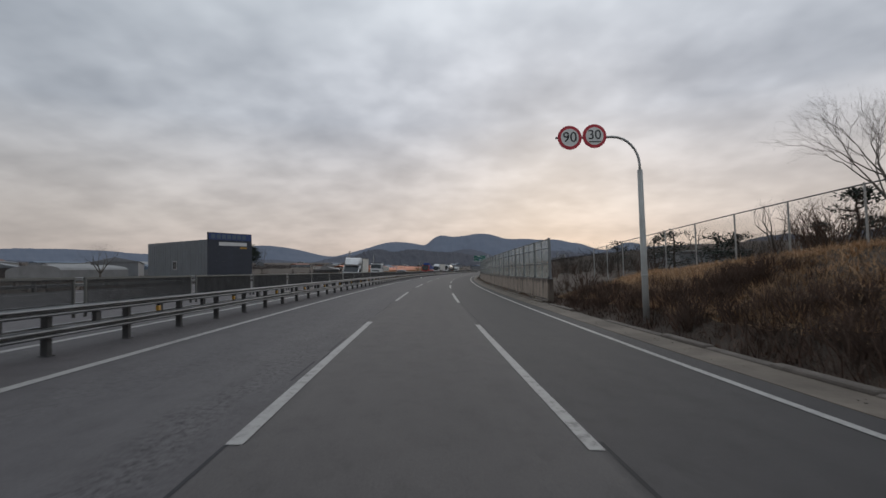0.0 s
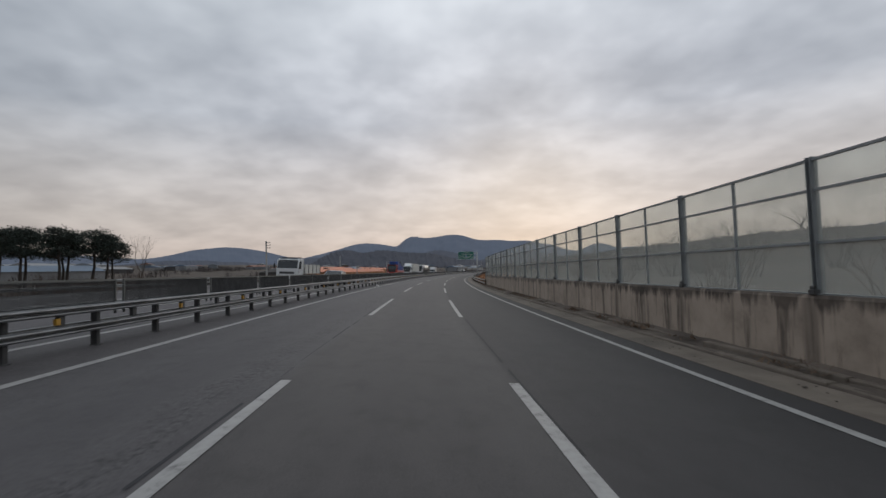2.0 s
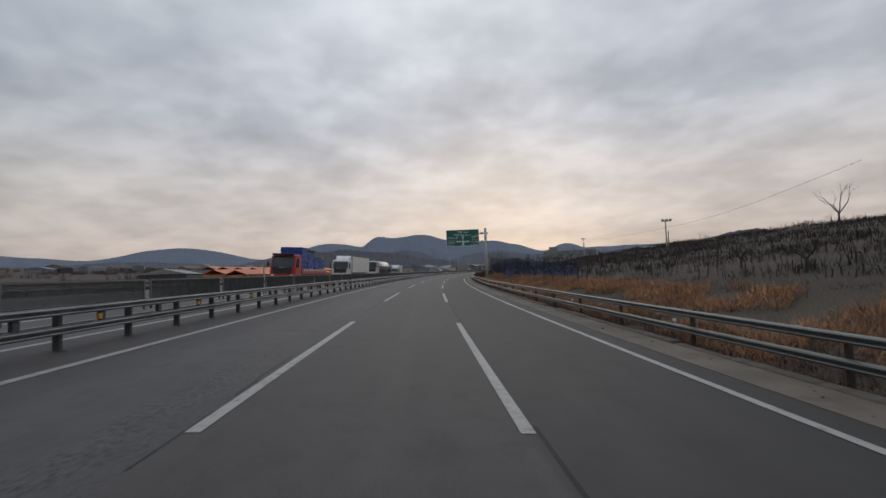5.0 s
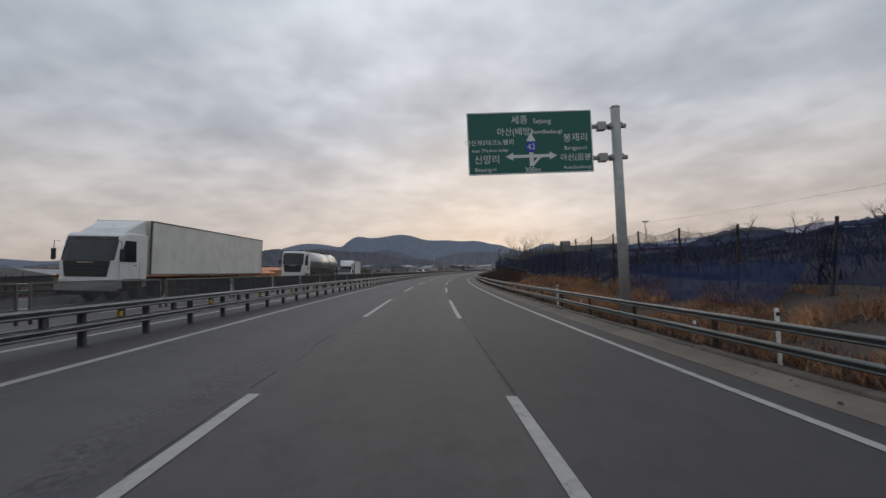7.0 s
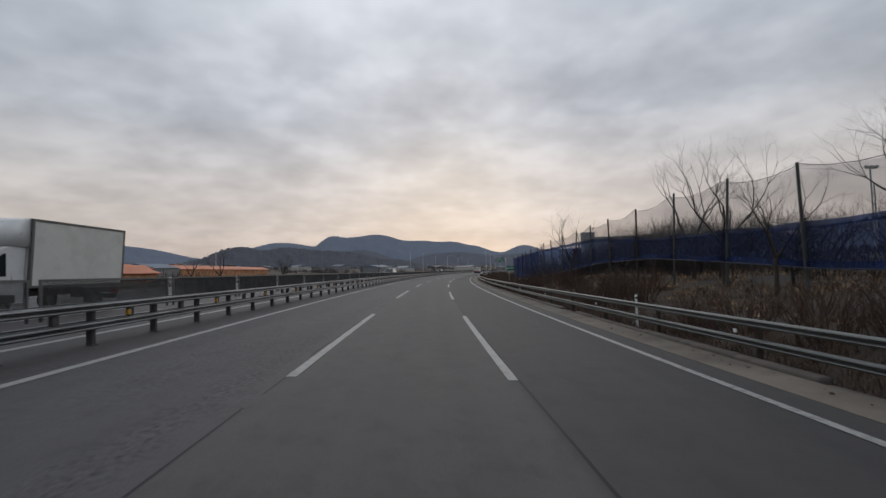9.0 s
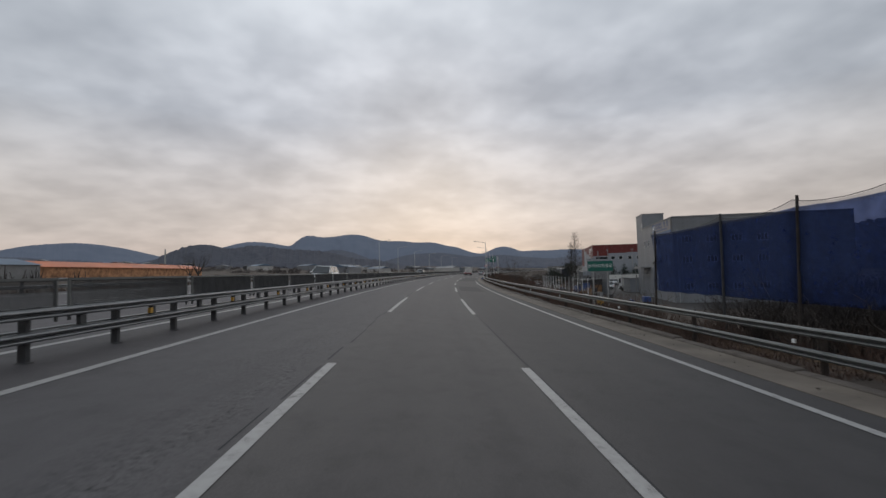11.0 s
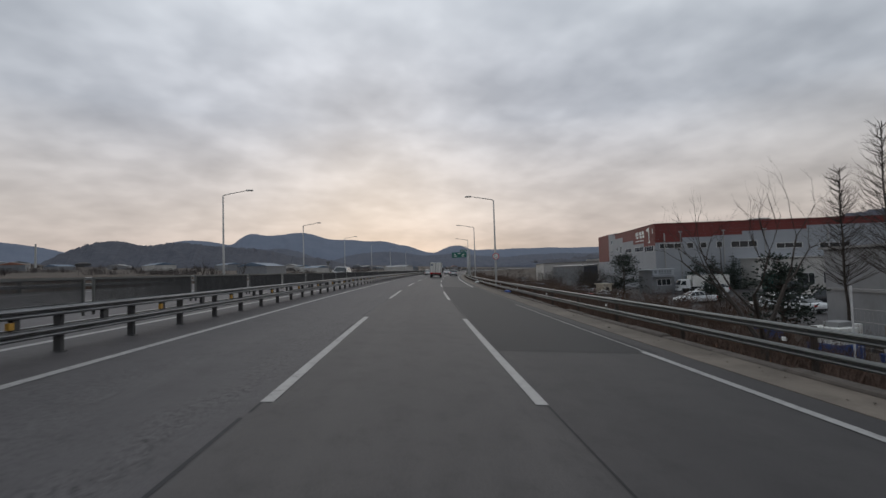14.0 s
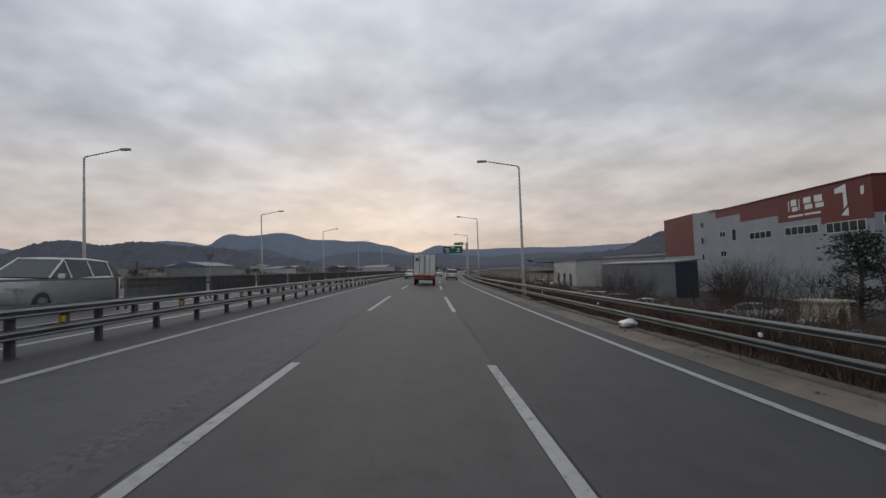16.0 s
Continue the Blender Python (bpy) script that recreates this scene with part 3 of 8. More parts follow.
def build_kerb():
    bm = bmesh.new()
    sweep(bm, [(5.33, -0.2), (5.33, 0.008), (5.7, 0.02), (6.1, 0.05), (6.1, -0.2)], -150, 1150, 4)
    tagged(part("gutter", bm, M["gutter"]), "dirty concrete gutter strip beside the asphalt", "gutter", kind="structure")
    kerb_bm = boxes((-0.13, 0.13, 0.0, 1.985, -0.3, 0.13), bevel=0.05)
    mesh = finish("kerb_stone", kerb_bm, M["concrete"])
    kerb = thing("kerb", Matrix(), "row of weathered concrete kerb stones along the shoulder", "kerb", kind="structure")
    rnd = random.Random(4)
    bm = bmesh.new()
    for i in range(-20, 300):
        s = i * 2.0
        if 22 < s < 103:
            continue
        m = stand(s, 6.24 + rnd.uniform(-0.02, 0.02), rnd.uniform(-0.05, 0.0) - (0.06 if rnd.random() < 0.12 else 0), rnd.uniform(-0.7, 0.7))
        if 0 <= s < 400:
            piece("kerb_stone", mesh, kerb, m)
        else:
            n0 = len(bm.verts)
            box(bm, -0.13, 0.13, 0, 1.985, -0.3, 0.13)
            bm.verts.ensure_lookup_table()
            bmesh.ops.transform(bm, matrix=m, verts=bm.verts[n0:])
    ob = part("kerb_stone", bm, M["concrete"], kerb)
    ob["kind"] = "stuff"


build_kerb()


# ---- rails ----
BEAM = [(-0.06, -0.074), (0.0, -0.080), (0.055, -0.062), (0.07, -0.042), (0.055, -0.026), (-0.02, -0.010), (-0.02, 0.010), (0.055, 0.026), (0.07, 0.042), (0.055, 0.062), (0.0, 0.080), (-0.06, 0.074)]


def beam_profile(d, z, side):
    return [(d + side * a, z + b) for a, b in BEAM]


def build_median_rail():
    rail = thing("median_guardrail", Matrix(), "double-beam grey steel median guardrail on dark posts", "guardrail", kind="structure")
    D = -5.9
    for z in (0.725, 0.385):
        s = -60.0
        while s < 900:
            e = s + 96
            bm = bmesh.new()
            sweep(bm, beam_profile(D, z, 1), s, e, 4)
            part("beam", bm, M["rail"], rail)
            bm = bmesh.new()
            sweep(bm, beam_profile(D - 0.28, z, -1), s, e, 4)
            part("beam", bm, M["rail"], rail)
            s = e
    post = finish("post", boxes((-0.06, 0.06, -0.05, 0.05, -0.12, 0.66), (-0.09, 0.09, -0.08, 0.08, -0.02, 0.012), bevel=0.008), M["rail_dark"])
    spacer = finish("spacer", boxes((-0.05, 0.03, -0.07, 0.07, 0.47, 0.64), bevel=0.008), M["rail_dark"])
    refl = finish("reflector", boxes((-0.03, 0.035, -0.17, -0.075, 0.50, 0.61), bevel=0.006), M["yellow"])
    far_posts, far_sp = bmesh.new(), bmesh.new()
    i = -10
    s = 1.665 - 10 * 2.0436
    while s < 820:
        near = -1 < s < 430
        if near:
            piece("post", post, rail, stand(s, D - 0.13, 0))
            piece("spacer", spacer, rail, stand(s + 1.02, D - 0.02, 0))
            if i % 2 == 0:
                piece("reflector", refl, rail, stand(s + 1.02, D + 0.005, 0))
        else:
            for bm, row in ((far_posts, (-0.06, 0.06, -0.05, 0.05, -0.12, 0.66)), (far_sp, (-0.05, 0.05, -0.07, 0.07, 0.46, 0.65))):
                n0 = len(bm.verts)
                box(bm, *row)
                bm.verts.ensure_lookup_table()
                bmesh.ops.transform(bm, matrix=stand(s + (1.02 if bm is far_sp else 0), D - 0.13, 0), verts=bm.verts[n0:])
        s += 2.0436
        i += 1
    for nm, bm in (("post", far_posts), ("spacer", far_sp)):
        part(nm, bm, M["rail_dark"], rail)["kind"] = "stuff"


build_median_rail()


def build_shoulder_rail():
    rail = thing("shoulder_guardrail", Matrix(), "double-beam galvanised guardrail along the shoulder", "guardrail", kind="structure")
    D = 6.52
    for z in (0.72, 0.35):
        s = 101.0
        while s < 900:
            bm = bmesh.new()
            sweep(bm, beam_profile(D, z, -1), s, s + 80, 4)
            part("beam", bm, M["galv"], rail)
            s += 80
    post = finish("post", boxes((-0.045, 0.045, -0.035, 0.035, -0.7, 0.80), bevel=0.008), M["post_rust"])
    refl = finish("reflector", boxes((-0.02, 0.02, -0.035, 0.035, -0.035, 0.035), bevel=0.006), M["white_reflector"])
    s, i = 102.0, 0
    while s < 640:
        piece("post", post, rail, stand(s, D + 0.14, 0))
        if i % 2 == 0:
            piece("reflector", refl, rail, stand(s + 0.4, D - 0.06, 0.53))
        s += 4.0
        i += 1


build_shoulder_rail()


def build_far_rail():
    rail = thing("oncoming_guardrail", Matrix(), "dark weathered guardrail beyond the oncoming lanes", "guardrail", kind="structure")
    D = -18.4
    for z in (0.60, 0.28):
        s = -60.0
        while s < 900:
            bm = bmesh.new()
            sweep(bm, beam_profile(D, z, 1), s, s + 96, 6)
            part("beam", bm, M["rail"], rail)
            s += 96
    post = finish("post", boxes((-0.06, 0.06, -0.05, 0.05, -0.5, 0.62), bevel=0.008), M["rail_dark"])
    s = -10.0
    while s < 620:
        piece("post", post, rail, stand(s, D - 0.1, 0))
        s += 4.08


build_far_rail()


# ---- noise barrier on a concrete wall ----
def build_noise_barrier():
    S, N, STEP, D = 22.5, 20, 4.05, 6.9
    wall = thing("noise_barrier", Matrix(), "clear-panel noise barrier with grey steel frame on stained concrete", "noise barrier", kind="structure")
    bm = bmesh.new()
    extrude_profile(bm, [(-0.17, -0.5), (-0.14, 1.28), (-0.11, 1.335), (0.16, 1.335), (0.16, -0.5)], 0.006, STEP - 0.006)
    panel = finish("concrete_panel", bm, M["wall_concrete"])
    for i in range(N):
        piece("concrete_panel", panel, wall, stand(S + i * STEP, D, 0))["label"] = "rain-stained concrete wall panel"
    # crumbled footing: a rough strip of broken concrete and earth
    bm = bmesh.new()
    rows = []
    for i in range(int(N * STEP / 0.25) + 5):
        s0 = S - 0.5 + i * 0.25
        row = []
        for d, z in ((6.02, -0.15), (6.04, 0.05), (6.14, 0.09), (6.28, 0.10), (6.42, 0.14), (6.56, 0.17), (6.68, 0.20), (6.76, 0.22)):
            q = noise.fractal(Vector((s0 * 0.9, d * 3.0, 2.0)), 0.8, 2.0, 4)
            step_ = 0.05 if noise.noise(Vector((s0 * 0.35, 4, 1))) > 0 and 6.2 < d < 6.6 else 0.0
            row.append(bm.verts.new(at(s0, d + 0.03 * q, z + 0.045 * q - step_)))
        rows.append(row)
    for r0, r1 in zip(rows, rows[1:]):
        for a, b, c, e in zip(r0, r0[1:], r1[1:], r1):
            bm.faces.new((a, b, c, e))
    part("footing", bm, M["dirt"], wall, "crumbled concrete footing covered with dirt", smooth=True)
    # broken edge slabs of the old drain, in two low steps
    rf = random.Random(19)
    for d0, w_, top_ in ((6.08, 0.20, 0.115), (6.40, 0.15, 0.205)):
        s0 = S - 1.0
        while s0 < S + N * STEP + 0.5:
            l_ = rf.uniform(0.9, 3.4)
            if rf.random() > 0.18:
                b2 = boxes((0, w_ * rf.uniform(0.75, 1.15), 0, l_ - 0.03, -0.3, top_ * rf.uniform(0.75, 1.05)), bevel=0.025)
                for v in b2.verts:
                    v.co += Vector((0.03, 0.03, 0.02)) * noise.noise(v.co * 3.1 + Vector((s0, 0, 0)))
                part("edge_slab", b2, M["gutter"], wall, "cracked concrete edge slab", m=stand(s0, d0 + rf.uniform(-0.03, 0.03), 0, rf.uniform(-1.2, 1.2)))
            s0 += l_
    post_bm = boxes((-0.07, 0.07, -0.05, -0.04, 0.0, 2.30), (-0.07, 0.07, 0.04, 0.05, 0.0, 2.30), (-0.010, 0.010, -0.04, 0.04, 0.0, 2.30), (-0.10, 0.10, -0.10, 0.10, -0.02, 0.02))
    post = finish("post", post_bm, M["frame_steel"])
    mull = finish("mullion", boxes((-0.028, 0.028, -0.02, 0.02, 0.0, 2.27)), M["frame_steel"])
    bracket = finish("foot_bracket", boxes((-0.13, -0.02, -0.07, 0.07, 0.0, 0.09), (-0.12, -0.07, -0.045, 0.045, 0.09, 0.15), bevel=0.012), M["rail_dark"])
    heights = (0.0, 0.86, 1.74, 2.25)
    half = STEP / 2
    bars = finish("crossbar", boxes((-0.03, 0.03, 0.02, half - 0.02, -0.022, 0.022)), M["frame_steel"])
    panes = [finish("pane", boxes((-0.006, 0.006, 0.02, half - 0.02, a + 0.022, b - 0.022)), M["barrier_glass"]) for a, b in zip(heights, heights[1:])]
    for i in range(N + 1):
        piece("post", post, wall, stand(S + i * STEP, D, 1.335))
        piece("foot_bracket", bracket, wall, stand(S + i * STEP, D - 0.02, 1.335))
    for i in range(2 * N):
        m = stand(S + i * half, D, 1.335)
        if i % 2:
            piece("mullion", mull, wall, m)
        for k, z in enumerate(heights):
            piece("crossbar", bars, wall, m @ pose(0, 0, z))
        for me in panes:
            piece("pane", me, wall, m)


build_noise_barrier()


# ---- far hills and mountains ----
def hill_material(name, a, b, scale):
    m, nt, bs = material(name, 1.0)
    bs.inputs["Specular IOR Level"].default_value = 0.05
    tc = nt.nodes.new("ShaderNodeTexCoord")
    n = nd(nt, "ShaderNodeTexNoise", Scale=scale, Detail=8.0, Roughness=0.7)
    nt.links.new(tc.outputs["Object"], n.inputs["Vector"])
    nt.links.new(ramp(nt, [(0.3, a), (0.7, b)], n.outputs[0]).outputs[0], bs.inputs["Base Color"])
    return m


def ridge(name, label, mat, dist, az0, az1, bumps, base, depth, rough, seed, step=0.12, woods=1.0, centre=(30, 200)):
    """A range of hills round the plan's middle: heights are sums of soft bumps over the azimuth."""
    bm = bmesh.new()
    rows = []
    n = int((az1 - az0) / step) + 1
    for i in range(n):
        az = az0 + (az1 - az0) * i / (n - 1)
        h = base
        h += sum((a * math.exp(-abs((az - c) / w) ** 2.2)) ** 6 for c, w, a in bumps) ** (1 / 6)
        h += rough * noise.noise(Vector((az * 0.35, seed, 0))) + woods * (0.8 * noise.noise(Vector((az * 3, seed, 3))) + 0.5 * noise.noise(Vector((az * 11, seed, 5))) + 0.35 * noise.noise(Vector((az * 31, seed, 7))))
        col = []
        for j in range(15):
            k = j / 14
            r = dist - depth * (1 - k)
            zz = h * (k ** 0.75) if j else -30
            if 0 < j < 14:
                zz += woods * 1.4 * noise.noise(Vector((az * 1.6, k * 5, seed)))
                r += depth * 0.05 * noise.noise(Vector((az * 1.1, k * 4, seed + 4)))
            col.append(bm.verts.new((centre[0] + r * math.sin(radians(az)), centre[1] + r * math.cos(radians(az)), zz)))
        rows.append(col)
    for a, b in zip(rows, rows[1:]):
        for j in range(14):
            bm.faces.new((a[j], a[j + 1], b[j + 1], b[j]))
    tagged(part(name, bm, mat, smooth=True), label, "hills", kind="structure")


# Aerial haze is mixed into the base colours, bluer and paler with distance.
far_hazed = hill_material("far mountain, haze in colour", (0.138, 0.160, 0.208), (0.160, 0.182, 0.230), 0.006)
mid_hazed = hill_material("wooded mid hills, haze in colour", (0.086, 0.095, 0.122), (0.120, 0.126, 0.150), 0.03)
near_hazed = hill_material("bare winter woods", (0.064, 0.068, 0.084), (0.106, 0.108, 0.126), 0.10)
ridge("backdrop_mountain", "mountain with a flat summit, haze painted in as blue-grey", far_hazed, 4000, -65, 80,
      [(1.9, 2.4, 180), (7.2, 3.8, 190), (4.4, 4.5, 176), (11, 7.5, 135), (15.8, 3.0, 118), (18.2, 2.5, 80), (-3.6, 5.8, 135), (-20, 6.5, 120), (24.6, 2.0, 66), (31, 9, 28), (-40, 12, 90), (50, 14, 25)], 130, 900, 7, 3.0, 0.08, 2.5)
ridge("backdrop_hills", "dark wooded hills in front of the mountain, tinted with painted haze", mid_hazed, 2100, -70, 60,
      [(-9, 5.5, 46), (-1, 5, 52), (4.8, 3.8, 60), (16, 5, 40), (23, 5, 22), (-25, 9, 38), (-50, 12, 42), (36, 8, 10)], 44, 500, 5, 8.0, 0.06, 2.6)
ridge("wooded_hill", "low hill of bare brown winter woods", near_hazed, 1000, -60, 14,
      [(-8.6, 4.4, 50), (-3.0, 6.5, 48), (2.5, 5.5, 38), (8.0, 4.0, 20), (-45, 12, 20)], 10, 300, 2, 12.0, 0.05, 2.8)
ridge("wooded_hill", "dark wooded hill behind the factories, tinted with painted haze", near_hazed, 720, 30, 80,
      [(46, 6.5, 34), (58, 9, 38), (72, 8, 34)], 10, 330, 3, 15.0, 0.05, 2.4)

# ---- materials of the things ----
M["cladding"] = surface("grey ribbed cladding", (0.195, 0.203, 0.215), 0.55, vary=0.06, scale=0.5, fine=6, dirt=(0.10, 0.10, 0.10), dirt_amount=0.3, rand=0.04)
M["cladding_light"] = surface("pale grey panel", (0.285, 0.302, 0.325), 0.6, vary=0.05, scale=0.4, fine=6, dirt=(0.26, 0.27, 0.28), dirt_amount=0.3, rand=0.03)
M["cladding_red"] = surface("brick-red panel", (0.15, 0.024, 0.02), 0.6, vary=0.08, scale=0.4, fine=6, rand=0.05)
M["cladding_navy"] = surface("dark navy panel", (0.030, 0.037, 0.054), 0.5, vary=0.1, scale=0.4, rand=0.05)
M["cladding_blue"] = surface("blue sign band", (0.035, 0.06, 0.17), 0.5, vary=0.1)
M["cladding_slate"] = surface("slate ribbed sheet", (0.135, 0.15, 0.165), 0.5, vary=0.08, scale=0.6, rand=0.05)
M["roof_grey"] = surface("grey sheet roof", (0.22, 0.22, 0.22), 0.6, vary=0.1, scale=0.4)
M["win_frame"] = surface("white window frame", (0.62, 0.62, 0.62), 0.5, vary=0.04)
M["orange_roof"] = surface("orange sheet roof", (0.50, 0.150, 0.065), 0.6, vary=0.12, scale=0.15, fine=2)
M["pale_wall"] = surface("pale shed wall", (0.42, 0.41, 0.39), 0.7, vary=0.1, scale=0.3)
M["sign_band"] = surface("dull blue sign band", (0.02, 0.075, 0.22), 0.5, vary=0.1)
M["blue_roof"] = surface("faded blue roof", (0.095, 0.135, 0.19), 0.6, vary=0.1, scale=0.2)
M["wet_wood"] = surface("grey-brown far woods", (0.062, 0.052, 0.050), 0.95, vary=0.3, scale=0.05, fine=0.6)
M["bark"] = surface("dark bark", (0.045, 0.036, 0.030), 0.9, vary=0.25, scale=3, fine=20, bump=0.5, rand=0.15)
M["bark_light"] = surface("grey bark", (0.10, 0.085, 0.072), 0.9, vary=0.25, scale=3, fine=20, rand=0.15)
M["needles"] = surface("dark pine needles", (0.020, 0.030, 0.022), 0.8, vary=0.35, scale=2.5, fine=12, rand=0.15)
M["straw"] = surface("dry straw grass", (0.42, 0.265, 0.148), 0.9, vary=0.3, scale=0.8, fine=8)
M["rust_grass"] = surface("rust-brown dry grass", (0.38, 0.19, 0.095), 0.9, vary=0.35, scale=0.7, fine=8)
M["scrub"] = surface("brown leafless scrub", (0.080, 0.049, 0.035), 0.95, vary=0.3, scale=1.0, fine=8)
M["straw_dark"] = surface("grey-brown dead grass", (0.12, 0.078, 0.050), 0.95, vary=0.4, scale=0.8, fine=6)
M["hill_brush"] = surface("dark winter brush", (0.046, 0.037, 0.034), 0.95, vary=0.35, scale=0.6, fine=6)
M["door_green"] = surface("dark green glazing", (0.012, 0.05, 0.045), 0.25, vary=0.15)
M["plank_tan"] = surface("tan boards", (0.22, 0.12, 0.06), 0.8, vary=0.25, scale=2.0)
M["orange_faded"] = surface("faded rust roof", (0.20, 0.085, 0.055), 0.7, vary=0.15, scale=0.2)
M["galv_pole"] = surface("pale galvanised pole", (0.34, 0.34, 0.33), 0.5, 0.35, vary=0.1, scale=1)
M["white_paint"] = surface("white vehicle paint", (0.62, 0.63, 0.64), 0.3, vary=0.03, scale=0.8, fine=6, dirt=(0.35, 0.34, 0.32), dirt_amount=0.25)
M["silver_paint"] = surface("silver vehicle paint", (0.38, 0.39, 0.41), 0.3, 0.4, vary=0.04)
M["dark_paint"] = surface("dark vehicle paint", (0.022, 0.024, 0.028), 0.25, vary=0.1)
M["red_paint"] = surface("red vehicle paint", (0.43, 0.026, 0.018), 0.35, vary=0.06)
M["box_white"] = surface("white box panel", (0.60, 0.60, 0.57), 0.5, vary=0.05, scale=0.6, dirt=(0.33, 0.30, 0.26), dirt_amount=0.4)
M["tarp_blue"] = surface("blue tarpaulin", (0.014, 0.062, 0.29), 0.55, vary=0.25, scale=1.5, fine=9, bump=0.4)
M["crate_blue"] = surface("blue plastic crate", (0.018, 0.055, 0.19), 0.5, vary=0.15)
M["tail_red"] = surface("red tail lamp", (0.45, 0.015, 0.015), 0.25, vary=0.05)
M["lamp_clear"] = surface("clear lamp lens", (0.55, 0.55, 0.55), 0.15, vary=0.05)
M["tank_steel"] = surface("polished tank steel", (0.42, 0.42, 0.42), 0.28, 0.85, vary=0.06, scale=0.6)
M["cream"] = surface("cream plaster", (0.46, 0.41, 0.33), 0.8, vary=0.08, scale=0.8)
M["net_blue"] = clear("blue windbreak net", (0.58, 0.66, 0.87), 0.62, 0.9, (0.014, 0.030, 0.100), scale=3.0, mottle=1.1, specks=(0.07, 0.09, 0.16))
M["net_grey"] = clear("fine grey netting", (0.90, 0.90, 0.91), 0.74, 0.9, (0.15, 0.15, 0.16), mottle=0.15)
M["net_deep"] = clear("gathered blue net", (0.42, 0.52, 0.80), 0.46, 0.9, (0.014, 0.031, 0.115), scale=2.6, mottle=0.8, specks=(0.05, 0.09, 0.26))


def sheet_box(bm, m, *row):
    n0 = len(bm.verts)
    box(bm, *row)
    bm.verts.ensure_lookup_table()
    bmesh.ops.transform(bm, matrix=m, verts=bm.verts[n0:])


def frame_of(a, b, z):
    """A pose at a with x along to b, y to the left of that, z up."""
    h = math.degrees(math.atan2(b.y - a.y, b.x - a.x))
    return pose(a.x, a.y, z, 0, 0, h)


# ---- signs on poles ----
def disc(bm, r, y0, y1, cx, cz, n=40):
    ring = [(cx + r * math.cos(2 * math.pi * k / n), cz + r * math.sin(2 * math.pi * k / n)) for k in range(n)]
    return extrude_profile(bm, ring, y0, y1)


FACE = pose(0, 0, 0, 90, 0, 0)   # lettering that faces back along the road


def round_sign(name, parent, cx, cz, r, lines):
    s = part(name, disc(bmesh.new(), r, -0.08, -0.05, cx, cz), M["sign_red"], parent, "round sign with a red rim")
    part("sign_face", disc(bmesh.new(), r * 0.74, -0.086, -0.080, cx, cz), M["sign_white"], s)
    for text, size, dz in lines:
        writing("numeral", text, size, M["sign_black"], pose(cx, -0.091, cz + dz) @ FACE, s)
    return s


def build_speed_sign():
    t = thing("speed_sign", stand(10.9, 0, 0, lean=0), "twin round speed limit signs on a grey goose-neck pole", "road sign")
    x, top = 7.12, 4.66
    part("pole", tubes(([(x, 0, -0.4), (x, 0, 1.2), (x, 0, top)], [0.105, 0.10, 0.082]), ([(x, 0, 1.2), (x, 0, 1.26)], 0.11), sides=14), M["pole_grey"], t, smooth=True)
    arm = [(x, 0, top - 0.1), (x, 0, top + 0.15)]
    for k in range(1, 9):
        a = math.pi / 2 * k / 8
        arm.append((x - 0.85 * (1 - math.cos(a)) , 0, top + 0.15 + 0.95 * math.sin(a)))
    arm.append((4.4, 0, top + 1.1))
    part("arm", tubes((arm, 0.04), sides=10), M["pole_grey"], t, smooth=True)
    round_sign("sign_disc", t, 4.84, 5.74, 0.39, [("90", 0.47, 0.0)])
    s2 = round_sign("sign_disc", t, 5.65, 5.78, 0.39, [("30", 0.44, 0.03)])
    part("underline", boxes((5.65 - 0.19, 5.65 + 0.19, -0.094, -0.086, 5.575, 5.61)), M["sign_black"], s2)


build_speed_sign()


def flat_poly(bm, pts, y0, y1):
    return extrude_profile(bm, pts, y0, y1)


